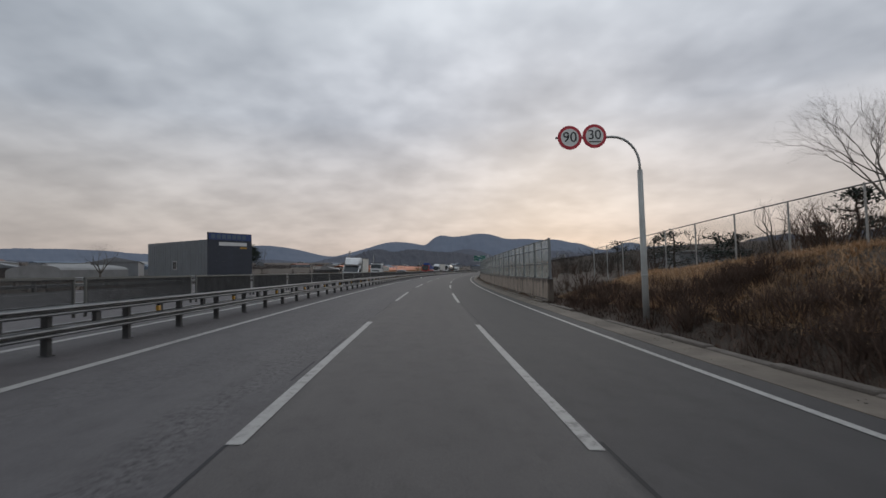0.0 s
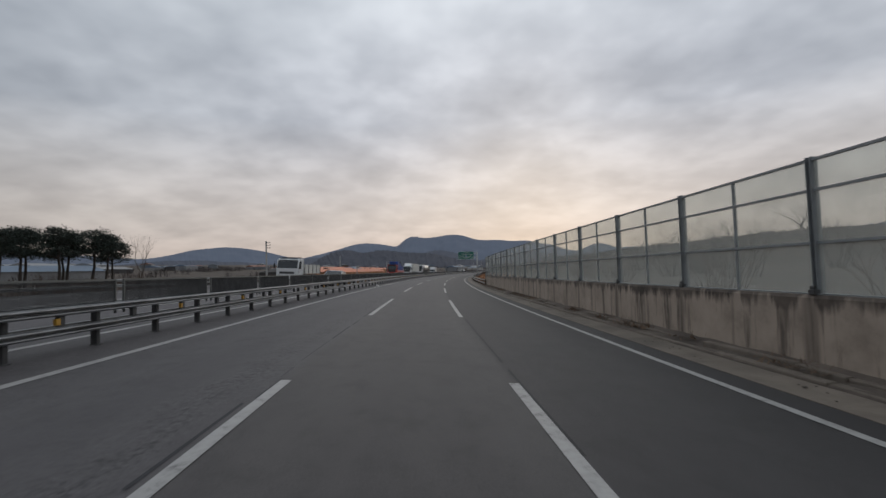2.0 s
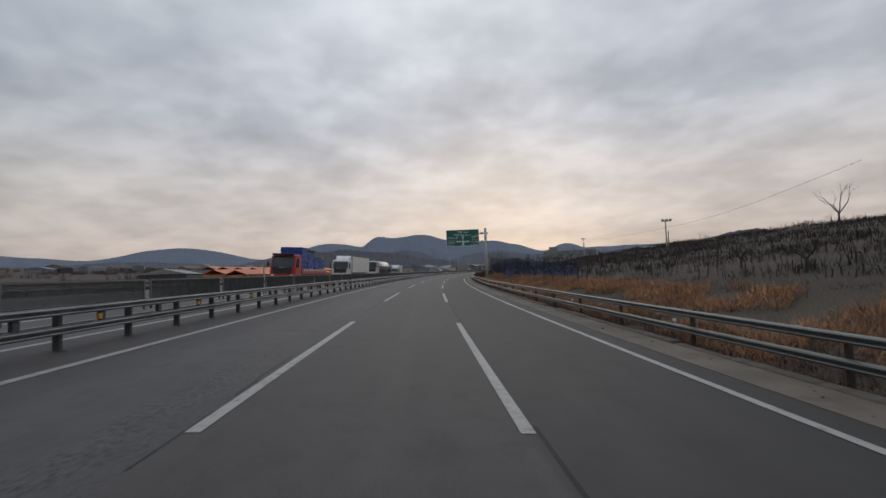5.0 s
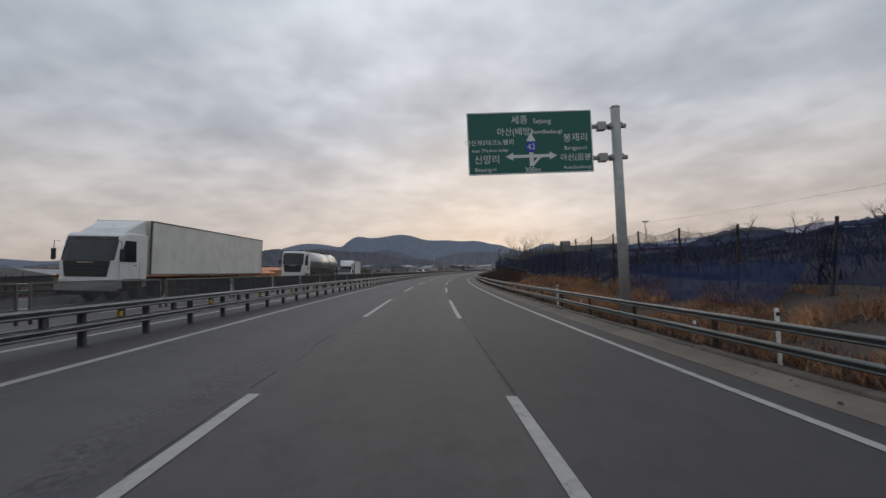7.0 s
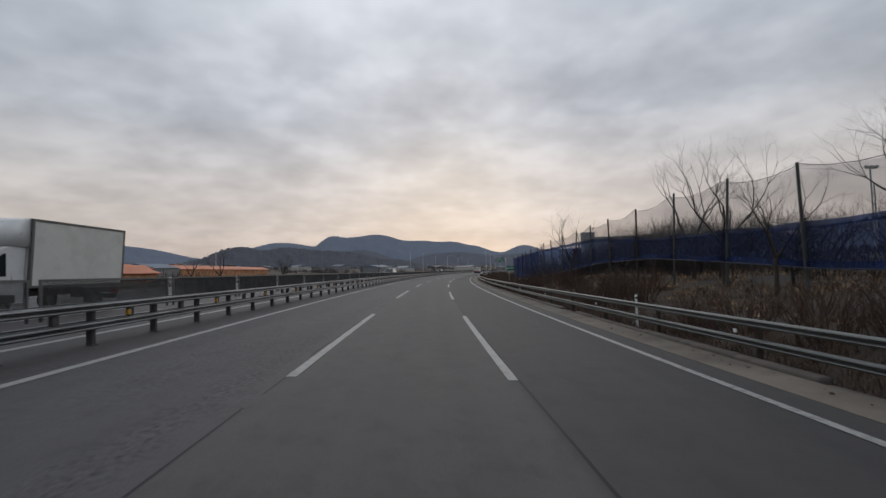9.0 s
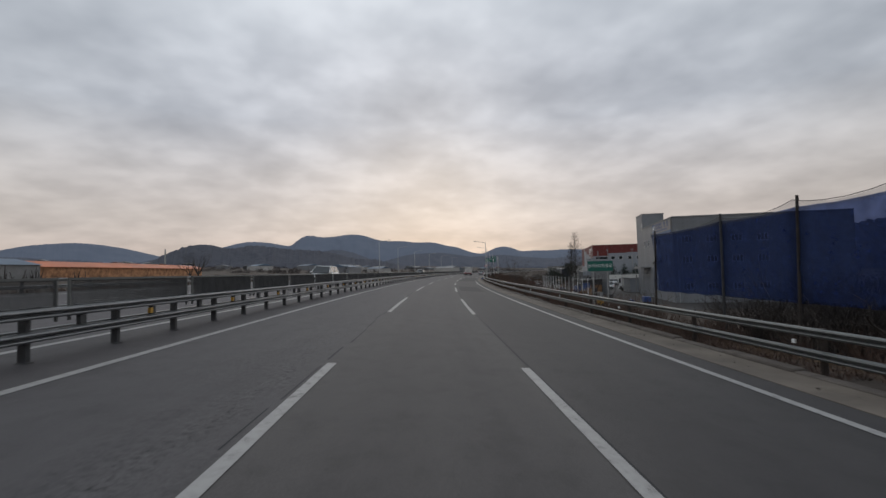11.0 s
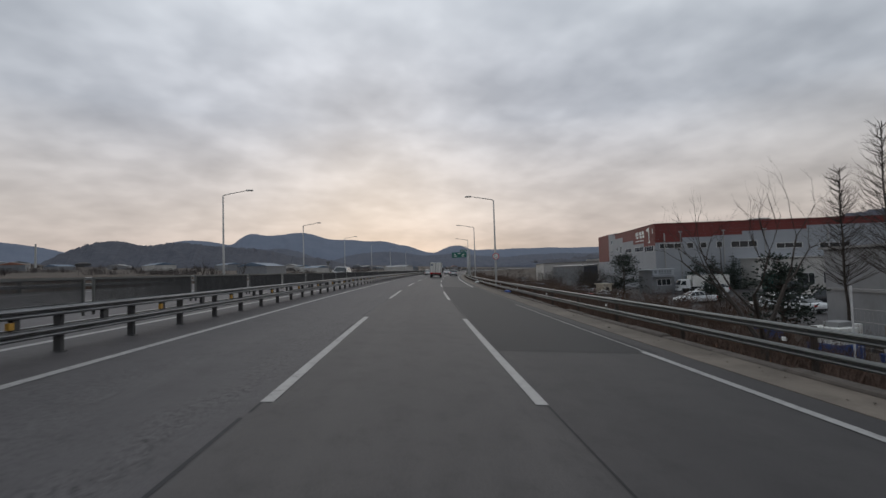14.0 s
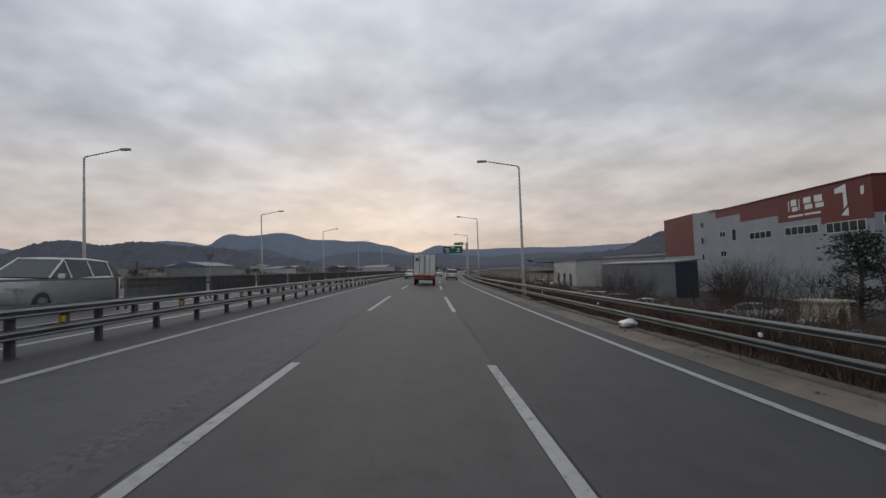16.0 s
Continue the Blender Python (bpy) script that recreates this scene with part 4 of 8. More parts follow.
def build_direction_sign():
    t = thing("direction_sign", stand(180.8, 0, 0, lean=0), "large green motorway direction sign on a grey cantilever pole", "road sign")
    x0, x1, z0, z1 = 2.16, 6.66, 4.88, 7.13
    board = part("board", boxes((x0, x1, -0.03, 0.03, z0, z1), bevel=0.01), M["sign_green"], t)
    e = 0.035
    part("border", boxes((x0, x1, -0.036, -0.031, z1 - e, z1), (x0, x1, -0.036, -0.031, z0, z0 + e), (x0, x0 + e, -0.036, -0.031, z0 + e, z1 - e), (x1 - e, x1, -0.036, -0.031, z0 + e, z1 - e)), M["sign_white"], board)
    part("pole", tubes(([(7.55, 0, -0.8), (7.55, 0, 3), (7.55, 0, 7.2)], [0.19, 0.18, 0.165]), sides=18), M["pole_grey"], t, smooth=True)
    part("pole_cap", tubes(([(7.55, 0, 7.2), (7.55, 0, 7.26)], [0.18, 0.1]), sides=18), M["pole_grey"], t)
    for z in (6.55, 5.40):
        a = part("arm", tubes(([(3.0, 0.12, z), (7.95, 0.12, z)], 0.085), sides=12), M["pole_grey"], t, smooth=True)
        part("flange", boxes((6.9, 7.2, -0.02, 0.26, z - 0.15, z + 0.15), bevel=0.02), M["pole_grey"], a)
        part("bracket", boxes((7.32, 7.78, -0.1, 0.3, z - 0.09, z + 0.09), bevel=0.03), M["pole_grey"], a)
    W = x1 - x0
    H = z1 - z0

    def put(text, u, v, size, align="CENTER"):
        writing("lettering", text, size, M["sign_white"], pose(x0 + u * W, -0.036, z1 - v * H) @ FACE, board, "", align)

    put("세종", 0.42, 0.14, 0.34)
    put("Sejong", 0.60, 0.16, 0.25)
    put("아산(배방)", 0.38, 0.325, 0.30)
    put("Asan(Baebang)", 0.635, 0.335, 0.19)
    put("아산제2테크노밸리", 0.175, 0.49, 0.225)
    put("Asan 2Techno Valley", 0.175, 0.615, 0.155)
    put("신양리", 0.15, 0.765, 0.34)
    put("Sinyang-ri", 0.135, 0.92, 0.2)
    put("봉재리", 0.865, 0.45, 0.33)
    put("Bongjae-ri", 0.86, 0.61, 0.2)
    put("아산(음봉)", 0.87, 0.765, 0.28)
    put("Asan(Eumbong)", 0.87, 0.92, 0.16)
    put("300m", 0.51, 0.945, 0.26)
    cx, cz = x0 + 0.505 * W, z1 - 0.72 * H

    def blade(pts):
        part("arrow", flat_poly(bmesh.new(), pts, -0.037, -0.0315), M["sign_white"], board)

    blade([(cx - 0.075, cz - 0.36), (cx + 0.075, cz - 0.36), (cx + 0.075, cz + 0.55), (cx + 0.17, cz + 0.55), (cx, cz + 0.86), (cx - 0.17, cz + 0.55), (cx - 0.075, cz + 0.55)])
    blade([(cx - 0.08, cz - 0.055), (cx - 0.08, cz + 0.055), (cx - 0.66, cz + 0.055), (cx - 0.66, cz + 0.14), (cx - 0.92, cz), (cx - 0.66, cz - 0.14), (cx - 0.66, cz - 0.055)])
    blade([(cx + 0.08, cz - 0.055), (cx + 0.66, cz - 0.055), (cx + 0.66, cz - 0.14), (cx + 0.92, cz), (cx + 0.66, cz + 0.14), (cx + 0.66, cz + 0.055), (cx + 0.08, cz + 0.055)])
    blade([(cx + 0.08, cz - 0.34), (cx + 0.34, cz - 0.06), (cx + 0.22, cz - 0.06), (cx + 0.08, cz - 0.22)])
    shield = part("route_shield", disc(bmesh.new(), 0.2, -0.044, -0.038, cx, cz + 0.33), M["sign_blue"], board, "blue oval route number")
    writing("lettering", "43", 0.3, M["sign_white"], pose(cx, -0.048, cz + 0.33) @ FACE, shield)


build_direction_sign()


def build_place_sign():
    t = thing("place_sign", stand(297.0, 0, 0, lean=0), "small green place sign with white letters on two posts", "road sign")
    x0, x1, z0, z1 = 11.15, 13.0, 1.30, 2.05
    board = part("board", boxes((x0, x1, -0.02, 0.02, z0, z1), bevel=0.006), M["sign_green"], t)
    writing("lettering", "봉재4지하통로", 0.30, M["sign_white"], pose((x0 + x1) / 2, -0.024, (z0 + z1) / 2) @ FACE, board)
    for x in (x0 + 0.4, x1 - 0.4):
        part("post", tubes(([(x, 0.06, -3.0), (x, 0.06, z1 - 0.08)], 0.045), sides=8), M["galv_pole"], t)


build_place_sign()


def build_gantry_sign():
    t = thing("far_direction_sign", stand(518, 0, 0, lean=0), "distant green direction signs on a grey cantilever pole", "road sign")
    part("pole", tubes(([(7.6, 0, -1.5), (7.6, 0, 9.0)], 0.2), sides=12), M["pole_grey"], t)
    part("arm", tubes(([(1.0, 0.15, 7.2), (7.6, 0.15, 7.2)], 0.1), ([(5.0, 0.15, 8.6), (7.6, 0.15, 8.6)], 0.1), sides=8), M["pole_grey"], t)
    for x0, x1, z0, z1 in ((0.8, 6.4, 6.1, 8.1), (4.0, 6.6, 8.3, 9.1)):
        b = part("board", boxes((x0, x1, -0.04, 0.04, z0, z1)), M["sign_green"], t)
        for u, v in ((0.12, 0.55), (0.42, 0.7), (0.7, 0.5), (0.15, 0.2), (0.68, 0.2)):
            part("lettering_bar", boxes((x0 + (x1 - x0) * u, x0 + (x1 - x0) * (u + 0.16), -0.05, -0.041, z0 + (z1 - z0) * v, z0 + (z1 - z0) * (v + 0.14))), M["sign_white"], b)


build_gantry_sign()


# ---- street lamps ----
def make_lamp(side):
    """side 1: the arm reaches to the left."""
    t = thing("street_lamp", Matrix(), "tall grey steel street lamp with a single raised arm", "street lamp", "street lamps")
    part("pole", tubes(([(0, 0, -3.0), (0, 0, 1.2), (0, 0, 9.2)], [0.12, 0.11, 0.06]), sides=12), M["galv_pole"], t, smooth=True)
    part("base_box", tubes(([(0, 0, -3.0), (0, 0, 0.9)], 0.14), sides=12), M["galv_pole"], t)
    part("arm", tubes(([(0, 0, 9.1), (0, 0, 9.2), (-0.15 * side, 0, 9.3), (-2.4 * side, 0, 9.7)], [0.055, 0.05, 0.045, 0.035]), sides=8), M["galv_pole"], t)
    part("head", boxes((-2.95 * side if side > 0 else 2.3, -2.3 * side if side > 0 else 2.95, -0.13, 0.13, 9.62, 9.76), bevel=0.04), M["pole_grey"], t, "flat lamp head")
    return t


lamp_r, lamp_l = make_lamp(1), make_lamp(-1)
first = True
for s in (383.4, 415.3, 450.5, 485, 519):
    m = stand(s, 7.25, -0.65, lean=0)
    if first:
        lamp_r.matrix_basis = m
        first = False
    else:
        copy_thing(lamp_r, m)
first = True
for s, d in ((381.3, -19.7), (412.9, -21.2), (444.6, -21.6), (472, -20.6), (506, -21), (540, -21)):
    m = stand(s, d, 0.25, lean=0)
    if first:
        lamp_l.matrix_basis = m
        first = False
    else:
        copy_thing(lamp_l, m)


def build_limit_sign():
    t = thing("limit_sign", stand(383.2, 0, 0, lean=0), "round red-rimmed speed camera sign clamped to a lamp pole", "road sign")
    s = part("sign_disc", disc(bmesh.new(), 0.33, -0.17, -0.14, 7.25, 2.78), M["sign_red"], t)
    part("sign_face", disc(bmesh.new(), 0.265, -0.176, -0.17, 7.25, 2.78), M["sign_white"], s)
    writing("numeral", "90", 0.2, M["sign_black"], pose(7.18, -0.18, 2.86) @ FACE, s)
    part("symbol", boxes((7.04, 7.20, -0.182, -0.177, 2.70, 2.72), (7.30, 7.46, -0.182, -0.177, 2.70, 2.72), (7.17, 7.34, -0.182, -0.177, 2.62, 2.66)), M["sign_black"], s)
    part("clamp", boxes((7.12, 7.38, -0.14, 0.14, 2.74, 2.82)), M["galv"], t)


build_limit_sign()


# ---- trees ----
def grow(bm, p, d, length, r, depth, rnd, spread, up, twig_sides=3, shrink=0.72, kids=(2, 3)):
    """A limb with bends that splits into thinner ones."""
    pts, rad = [p.copy()], [r]
    n = 3 if depth > 1 else (2 if depth == 1 else 1)
    for i in range(n):
        d = (d + Vector((rnd.uniform(-1, 1), rnd.uniform(-1, 1), rnd.uniform(-0.6, 0.9))) * 0.16 + Vector((0, 0, up))).normalized()
        p = p + d * (length / n)
        pts.append(p.copy())
        rad.append(r * (1 - 0.38 * (i + 1) / n))
    tube(bm, pts, rad, 6 if depth > 2 else (4 if depth > 1 else twig_sides), cap=False)
    if depth <= 0:
        return
    for k in range(rnd.randint(*kids)):
        a = rnd.uniform(0, 2 * math.pi)
        side = d.orthogonal().normalized()
        side = Matrix.Rotation(a, 3, d) @ side
        nd_ = (d + side * rnd.uniform(0.5, 1.0) * spread).normalized()
        at_i = rnd.choice((n - 1, n, n)) if k else n
        grow(bm, pts[at_i], nd_, length * rnd.uniform(shrink - 0.12, shrink + 0.08), rad[at_i] * 0.66, depth - 1, rnd, spread, up, twig_sides, shrink, kids)


def bare_tree(name, label, m, height, seed, spread=0.7, up=0.04, depth=5, mat="bark", trunk=0.28, group="", kids=(2, 3), lean=(0, 0), thin=1.0):
    rnd = random.Random(seed)
    t = thing(name, m, label, "tree", group)
    r = (height * 0.018 + 0.03) * thin
    base = [(0, 0, -0.4), (0.02, 0.01, 0), (lean[0] * 0.5, lean[1] * 0.5, height * trunk * 0.5), (lean[0], lean[1], height * trunk)]
    part("trunk", tubes((base, [r * 1.35, r * 1.15, r, r * 0.9]), sides=8), M[mat], t)
    bm = bmesh.new()
    top = Vector(base[-1])
    for k in range(rnd.randint(3, 4)):
        a = 2 * math.pi * (k + rnd.uniform(-0.2, 0.2)) / 3.5
        d = Vector((math.cos(a) * spread, math.sin(a) * spread, 1)).normalized()
        grow(bm, top, d, height * 0.26, r * 0.72, depth - 1, rnd, spread, up, kids=kids)
    part("crown", bm, M[mat], t)["kind"] = "stuff"
    return t


def needle_clumps(bm, centre, size, rnd, n, flat=0.5):
    """A clump of needle sprays: small crossed blades thrown round a centre."""
    for _ in range(n):
        v = Vector((rnd.gauss(0, 1), rnd.gauss(0, 1), rnd.gauss(0, flat)))
        p = centre + v * size * 0.5
        d = (v + Vector((0, 0, 0.5)) + Vector((rnd.uniform(-1, 1), rnd.uniform(-1, 1), rnd.uniform(-0.5, 0.5)))).normalized()
        s = d.orthogonal().normalized() * rnd.uniform(0.05, 0.09)
        s = Matrix.Rotation(rnd.uniform(0, 6.28), 3, d) @ s
        k = min(1.0, 0.35 + size * 0.7)
        s = s * k
        L = rnd.uniform(0.16, 0.34) * k
        bm.faces.new([bm.verts.new(q) for q in (p - s, p + s, p + d * L + s * 0.3, p + d * L - s * 0.3)])


def pine(name, label, m, height, seed, crown=0.45, width=0.5, group="", clumps=36, per=26, lean=0.0):
    """A pine: bare leaning trunk, flat-topped crown of needle clumps on limbs."""
    rnd = random.Random(seed)
    t = thing(name, m, label, "tree", group)
    r = height * 0.02 + 0.03
    pts = [(0, 0, -0.4)]
    for k in range(1, 6):
        z = height * 0.92 * k / 5
        pts.append((lean * k / 5 + rnd.uniform(-0.12, 0.12), rnd.uniform(-0.12, 0.12), z))
    part("trunk", tubes((pts, [r * (1.2 - 0.17 * k) for k in range(6)]), sides=7), M["bark"], t)
    limbs, nb = bmesh.new(), bmesh.new()
    for k in range(clumps):
        z = height * (crown + (1 - crown) * rnd.random() ** 0.8)
        w = height * width * 0.5 * (1 - ((z / height - crown) / (1 - crown)) ** 2 * 0.65) * rnd.uniform(0.35, 1)
        a = rnd.uniform(0, 6.28)
        f = z / height
        c = Vector((lean * f + w * math.cos(a), w * math.sin(a), z))
        tube(limbs, [(lean * f, 0, z - 0.25 * w), (lean * f + 0.6 * w * math.cos(a), 0.6 * w * math.sin(a), z - 0.1), c], [0.05, 0.035, 0.015], 4, False)
        needle_clumps(nb, c, height * 0.13, rnd, per, 0.38)
    part("limb_whorl", limbs, M["bark"], t)["kind"] = "stuff"
    part("crown", nb, M["needles"], t)
    return t


def conifer(name, label, m, height, seed, group=""):
    rnd = random.Random(seed)
    t = thing(name, m, label, "tree", group)
    part("trunk", tubes(([(0, 0, -0.3), (0, 0, height)], [0.12, 0.02]), sides=6), M["bark"], t)
    nb = bmesh.new()
    rows = 13
    for k in range(rows):
        z = height * (0.10 + 0.87 * k / rows)
        w = height * 0.27 * (1 - k / rows) ** 0.85 + 0.06
        for j in range(max(3, int(10 * (1 - k / rows)) + 2)):
            a = rnd.uniform(0, 6.28)
            c = Vector((w * 0.7 * math.cos(a), w * 0.7 * math.sin(a), z - 0.15 * w + rnd.uniform(-0.12, 0.12)))
            needle_clumps(nb, c, w * 0.8 + 0.08, rnd, 26, 0.32)
    part("crown", nb, M["needles"], t)
    return t


def poplar(name, label, m, height, seed, group=""):
    """A slender tree: one straight stem to the top with short rising twigs."""
    rnd = random.Random(seed)
    t = thing(name, m, label, "tree", group)
    pts = [(0.06 * math.sin(k), 0.05 * math.cos(2 * k), height * k / 8 - 0.4) for k in range(9)]
    part("trunk", tubes((pts, [0.085 * (1 - k / 8.6) + 0.012 for k in range(9)]), sides=7), M["bark"], t)
    bm = bmesh.new()
    for _ in range(210):
        k = rnd.uniform(0.34, 0.98)
        a = rnd.uniform(0, 6.28)
        L = height * 0.19 * (1.05 - k) + 0.25
        d = Vector((math.cos(a), math.sin(a), 0.55)).normalized()
        grow(bm, Vector((0, 0, height * k - 0.4)), d, L, 0.016, 2, rnd, 0.6, 0.08, 3, 0.6, (1, 2))
    part("crown", bm, M["bark"], t)["kind"] = "stuff"
    return t


def tufts(name, label, mat, places, h0, h1, seed, per=9, w=0.02, lean=0.6, category="grass", spread=0.11):
    """Dry blades: places is a function that gives a root, or None when there are no more."""
    rnd = random.Random(seed)
    verts, faces = [], []
    for p in places(rnd):
        for _ in range(per):
            q = p + Vector((rnd.gauss(0, spread), rnd.gauss(0, spread), -0.04))
            a = rnd.uniform(0, 6.28)
            L = rnd.uniform(h0, h1)
            k = rnd.uniform(0.15, lean)
            ax = Vector((math.cos(a), math.sin(a), 0))
            sd = Vector((-ax.y, ax.x, 0)) * w * rnd.uniform(0.6, 1.5)
            mid = q + ax * L * k * 0.4 + Vector((0, 0, L * 0.6))
            tip = q + ax * L * k * 1.1 + Vector((0, 0, L * (1 - 0.45 * k)))
            n = len(verts)
            if w < 0.012:
                verts += [q - sd * 1.3, q + sd * 1.3, tip]
                faces.append((n, n + 1, n + 2))
            else:
                verts += [q - sd, q + sd, mid + sd * 0.8, mid - sd * 0.8, tip]
                faces += [(n, n + 1, n + 2, n + 3), (n + 3, n + 2, n + 4)]
    me = bpy.data.meshes.new(name)
    me.from_pydata(verts, [], faces)
    me.materials.append(M[mat])
    tagged(new(name, me), label, category, kind="stuff")


def field(n, s0, s1, d0, d1, power=1.0, gaps=0.0):
    def places(rnd):
        for _ in range(n):
            s, d = rnd.uniform(s0, s1), d0 + (d1 - d0) * rnd.random() ** power
            if gaps and noise.noise(Vector((s * 0.35, d * 0.6, 9))) < gaps - 0.5:
                continue
            p = at(s, d, 0, 0)
            p.z = ground_z(s, d)
            yield p
    return places


def bush(name, label, m, height, width, seed, mat="scrub", stems=34, group=""):
    """A leafless shrub: many thin stems from one root that fork."""
    rnd = random.Random(seed)
    t = thing(name, m, label, "bush", group)
    bm = bmesh.new()
    for _ in range(stems):
        a = rnd.uniform(0, 6.28)
        r = rnd.random() * width * 0.35
        d = Vector((math.cos(a) * rnd.uniform(0.1, 0.75), math.sin(a) * rnd.uniform(0.1, 0.75), 1)).normalized()
        grow(bm, Vector((r * math.cos(a), r * math.sin(a), -0.1)), d, height * rnd.uniform(0.4, 0.62), 0.022, 2, rnd, 0.7, 0.03, 3, 0.62, (2, 3))
    part("twig_clump", bm, M[mat], t)["kind"] = "stuff"
    return t


def on_ground(s, d, turn=0.0, sink=0.0):
    p = at(s, d, 0, 0)
    return pose(p.x, p.y, ground_z(s, d) - sink, 0, 0, turn)

# ---- glare screen on the median rail ----
def build_glare_screen():
    t = thing("glare_screen", Matrix(), "grey steel louvre anti-glare panels on top of the median guardrail", "glare screen", kind="structure")
    L = 3.88
    bm = bmesh.new()
    box(bm, -0.02, 0.02, 0, L, 1.22, 1.26)
    box(bm, -0.015, 0.015, 0, L, 0.71, 0.74)
    for y in (0.0, L - 0.035):
        box(bm, -0.02, 0.02, y, y + 0.035, 0.55, 1.22)
    frame_me = finish("panel_frame", bm, M["galv"])
    bm = bmesh.new()
    n = int(L / 0.04)
    for i in range(1, n):
        y = i * L / n
        v = [bm.verts.new(p) for p in ((-0.0075, y - 0.0015, 0.74), (0.0075, y + 0.0015, 0.74), (0.0075, y + 0.0015, 1.22), (-0.0075, y - 0.0015, 1.22))]
        w = [bm.verts.new(p) for p in ((-0.0075, y + 0.0035, 0.74), (0.0075, y + 0.0065, 0.74), (0.0075, y + 0.0065, 1.22), (-0.0075, y + 0.0035, 1.22))]
        for f in ((v[0], v[1], v[2], v[3]), (w[3], w[2], w[1], w[0]), (v[0], v[3], w[3], w[0]), (v[1], w[1], w[2], v[2])):
            bm.faces.new(f)
    lou = finish("louvre_panel", bm, M["rail_dark"])
    s = 0.50 - 8 * 4.0872
    while s < 900:
        m = stand(s, -6.05, 0)
        piece("panel_frame", frame_me, t, m)
        piece("louvre_panel", lou, t, m)
        s += 4.0872


build_glare_screen()


# ---- the grassy slope with its fence ----
def build_slope():
    tufts("dry_grass", "matted straw-coloured dry grass on the roadside slope", "straw", field(9000, -16, 24, 7.8, 14, 1.0, 0.0), 0.12, 0.42, 1, 12, 0.009, 1.9)
    tufts("dry_grass", "rust-brown dead weeds along the kerb", "scrub", field(2600, -16, 24, 6.5, 9.2, 0.9, 0.0), 0.12, 0.42, 2, 11, 0.008, 1.4)
    fence = thing("chain_link_fence", Matrix(), "grey chain-link fence with steel posts on the slope", "fence")
    posts = []
    for i in range(-3, 14):
        s, d = -6 + i * 3.0, 12.8
        top = float(np.interp(s, (8, 14, 20, 28, 34), (3.78, 3.62, 3.42, 3.15, 2.9)))
        p = at(s, d, top - 2.0, 0)
        posts.append(p)
        part("post", tubes(([(p.x, p.y, ground_z(s, d) - 0.3), (p.x, p.y, top)], 0.035), sides=6), M["galv_pole"], fence)
    part("top_wire", tubes(([p + Vector((0, 0, 1.98)) for p in posts], 0.022), ([p + Vector((0, 0, 1.0)) for p in posts], 0.006), sides=4), M["rail_dark"], fence)
    bm = bmesh.new()
    for a, b in zip(posts, posts[1:]):
        for k in range(-8, 12):
            for sgn in (1, -1):
                u0, u1 = k / 12, k / 12 + 0.62
                z0, z1 = (0.05, 1.95) if sgn > 0 else (1.95, 0.05)
                if u0 < 0:
                    z0 += (z1 - z0) * (-u0) / (u1 - u0)
                    u0 = 0
                if u1 > 1:
                    z1 = z0 + (z1 - z0) * (1 - u0) / (u1 - u0)
                    u1 = 1
                if u1 - u0 > 0.03:
                    tube(bm, [a.lerp(b, u0) + Vector((0, 0, z0)), a.lerp(b, u1) + Vector((0, 0, z1))], 0.0018, 3, False)
    part("wire_mesh", bm, M["galv"], fence)["kind"] = "stuff"
    bare_tree("bare_tree", "tall leafless tree with many upright grey twigs", on_ground(16.0, 21.6), 10.6, 21, 0.85, 0.07, 6, "bark_light", 0.12, "", (3, 4), (0, 0), 0.55)
    bare_tree("bare_tree", "leafless young tree behind the chain-link fence", on_ground(20.0, 18), 4.2, 22, 0.6, 0.05, 5, "bark_light", 0.2)
    for k, (s, d, h) in enumerate(((15.0, 18.0, 2.9), (21, 21, 2.2), (27, 19, 2.8), (31, 23, 3.2), (14, 21, 2.6), (39, 22, 4.4), (48, 24, 4.2), (66, 26, 4.6))):
        pine("pine_tree", "small dark green pine behind the fence", on_ground(s, d), h, 40 + k, 0.2, 0.75, "roadside pines", 22, 30)
    for k in range(18):
        rnd = random.Random(70 + k)
        s, d = rnd.uniform(-4, 34), rnd.uniform(13.3, 17)
        if s > 23:
            d = rnd.uniform(8.5, 15)
        bush("bush", "tangled brown leafless shrub", on_ground(s, d), rnd.uniform(1.1, 1.9), 1.5, 90 + k, "scrub", 16, "slope shrubs")
    low = [bush("brushwood", "low dark reddish-brown brush on the roadside slope", Matrix(), 0.75, 1.3, 270 + k, "scrub", 46, "slope brushwood") for k in range(3)]
    rl = random.Random(58)
    for n in range(46):
        s, d = (rl.uniform(1, 22), rl.uniform(7.2, 9.0)) if n < 34 else (10.5 + rl.uniform(-1.2, 1.2), rl.uniform(9.0, 11.2))
        m = on_ground(s, d, rl.uniform(0, 360)) @ Matrix.Scale(rl.uniform(0.6, 1.1), 4)
        if n < 3:
            low[n].matrix_basis = m
        else:
            copy_thing(low[n % 3], Matrix()).matrix_basis = m
    bank = [bush("bush", "dense dark brown shrub covering the bank", Matrix(), 2.1, 2.4, 250 + k, "scrub", 44, "bank shrubs") for k in range(3)]
    rb = random.Random(57)
    for n in range(20):
        m = on_ground(rb.uniform(2, 14), rb.uniform(14.5, 19.5), rb.uniform(0, 360)) @ Matrix.Scale(rb.uniform(0.7, 1.25), 4)
        if n < 3:
            bank[n].matrix_basis = m
        else:
            copy_thing(bank[n % 3], Matrix()).matrix_basis = m
    tufts("dry_weeds", "rust-brown dead weeds standing on the bank", "scrub", field(1300, -2, 26, 6.8, 10.5, 1.0, 0.45), 0.3, 0.8, 33, 9, 0.008, 0.9)
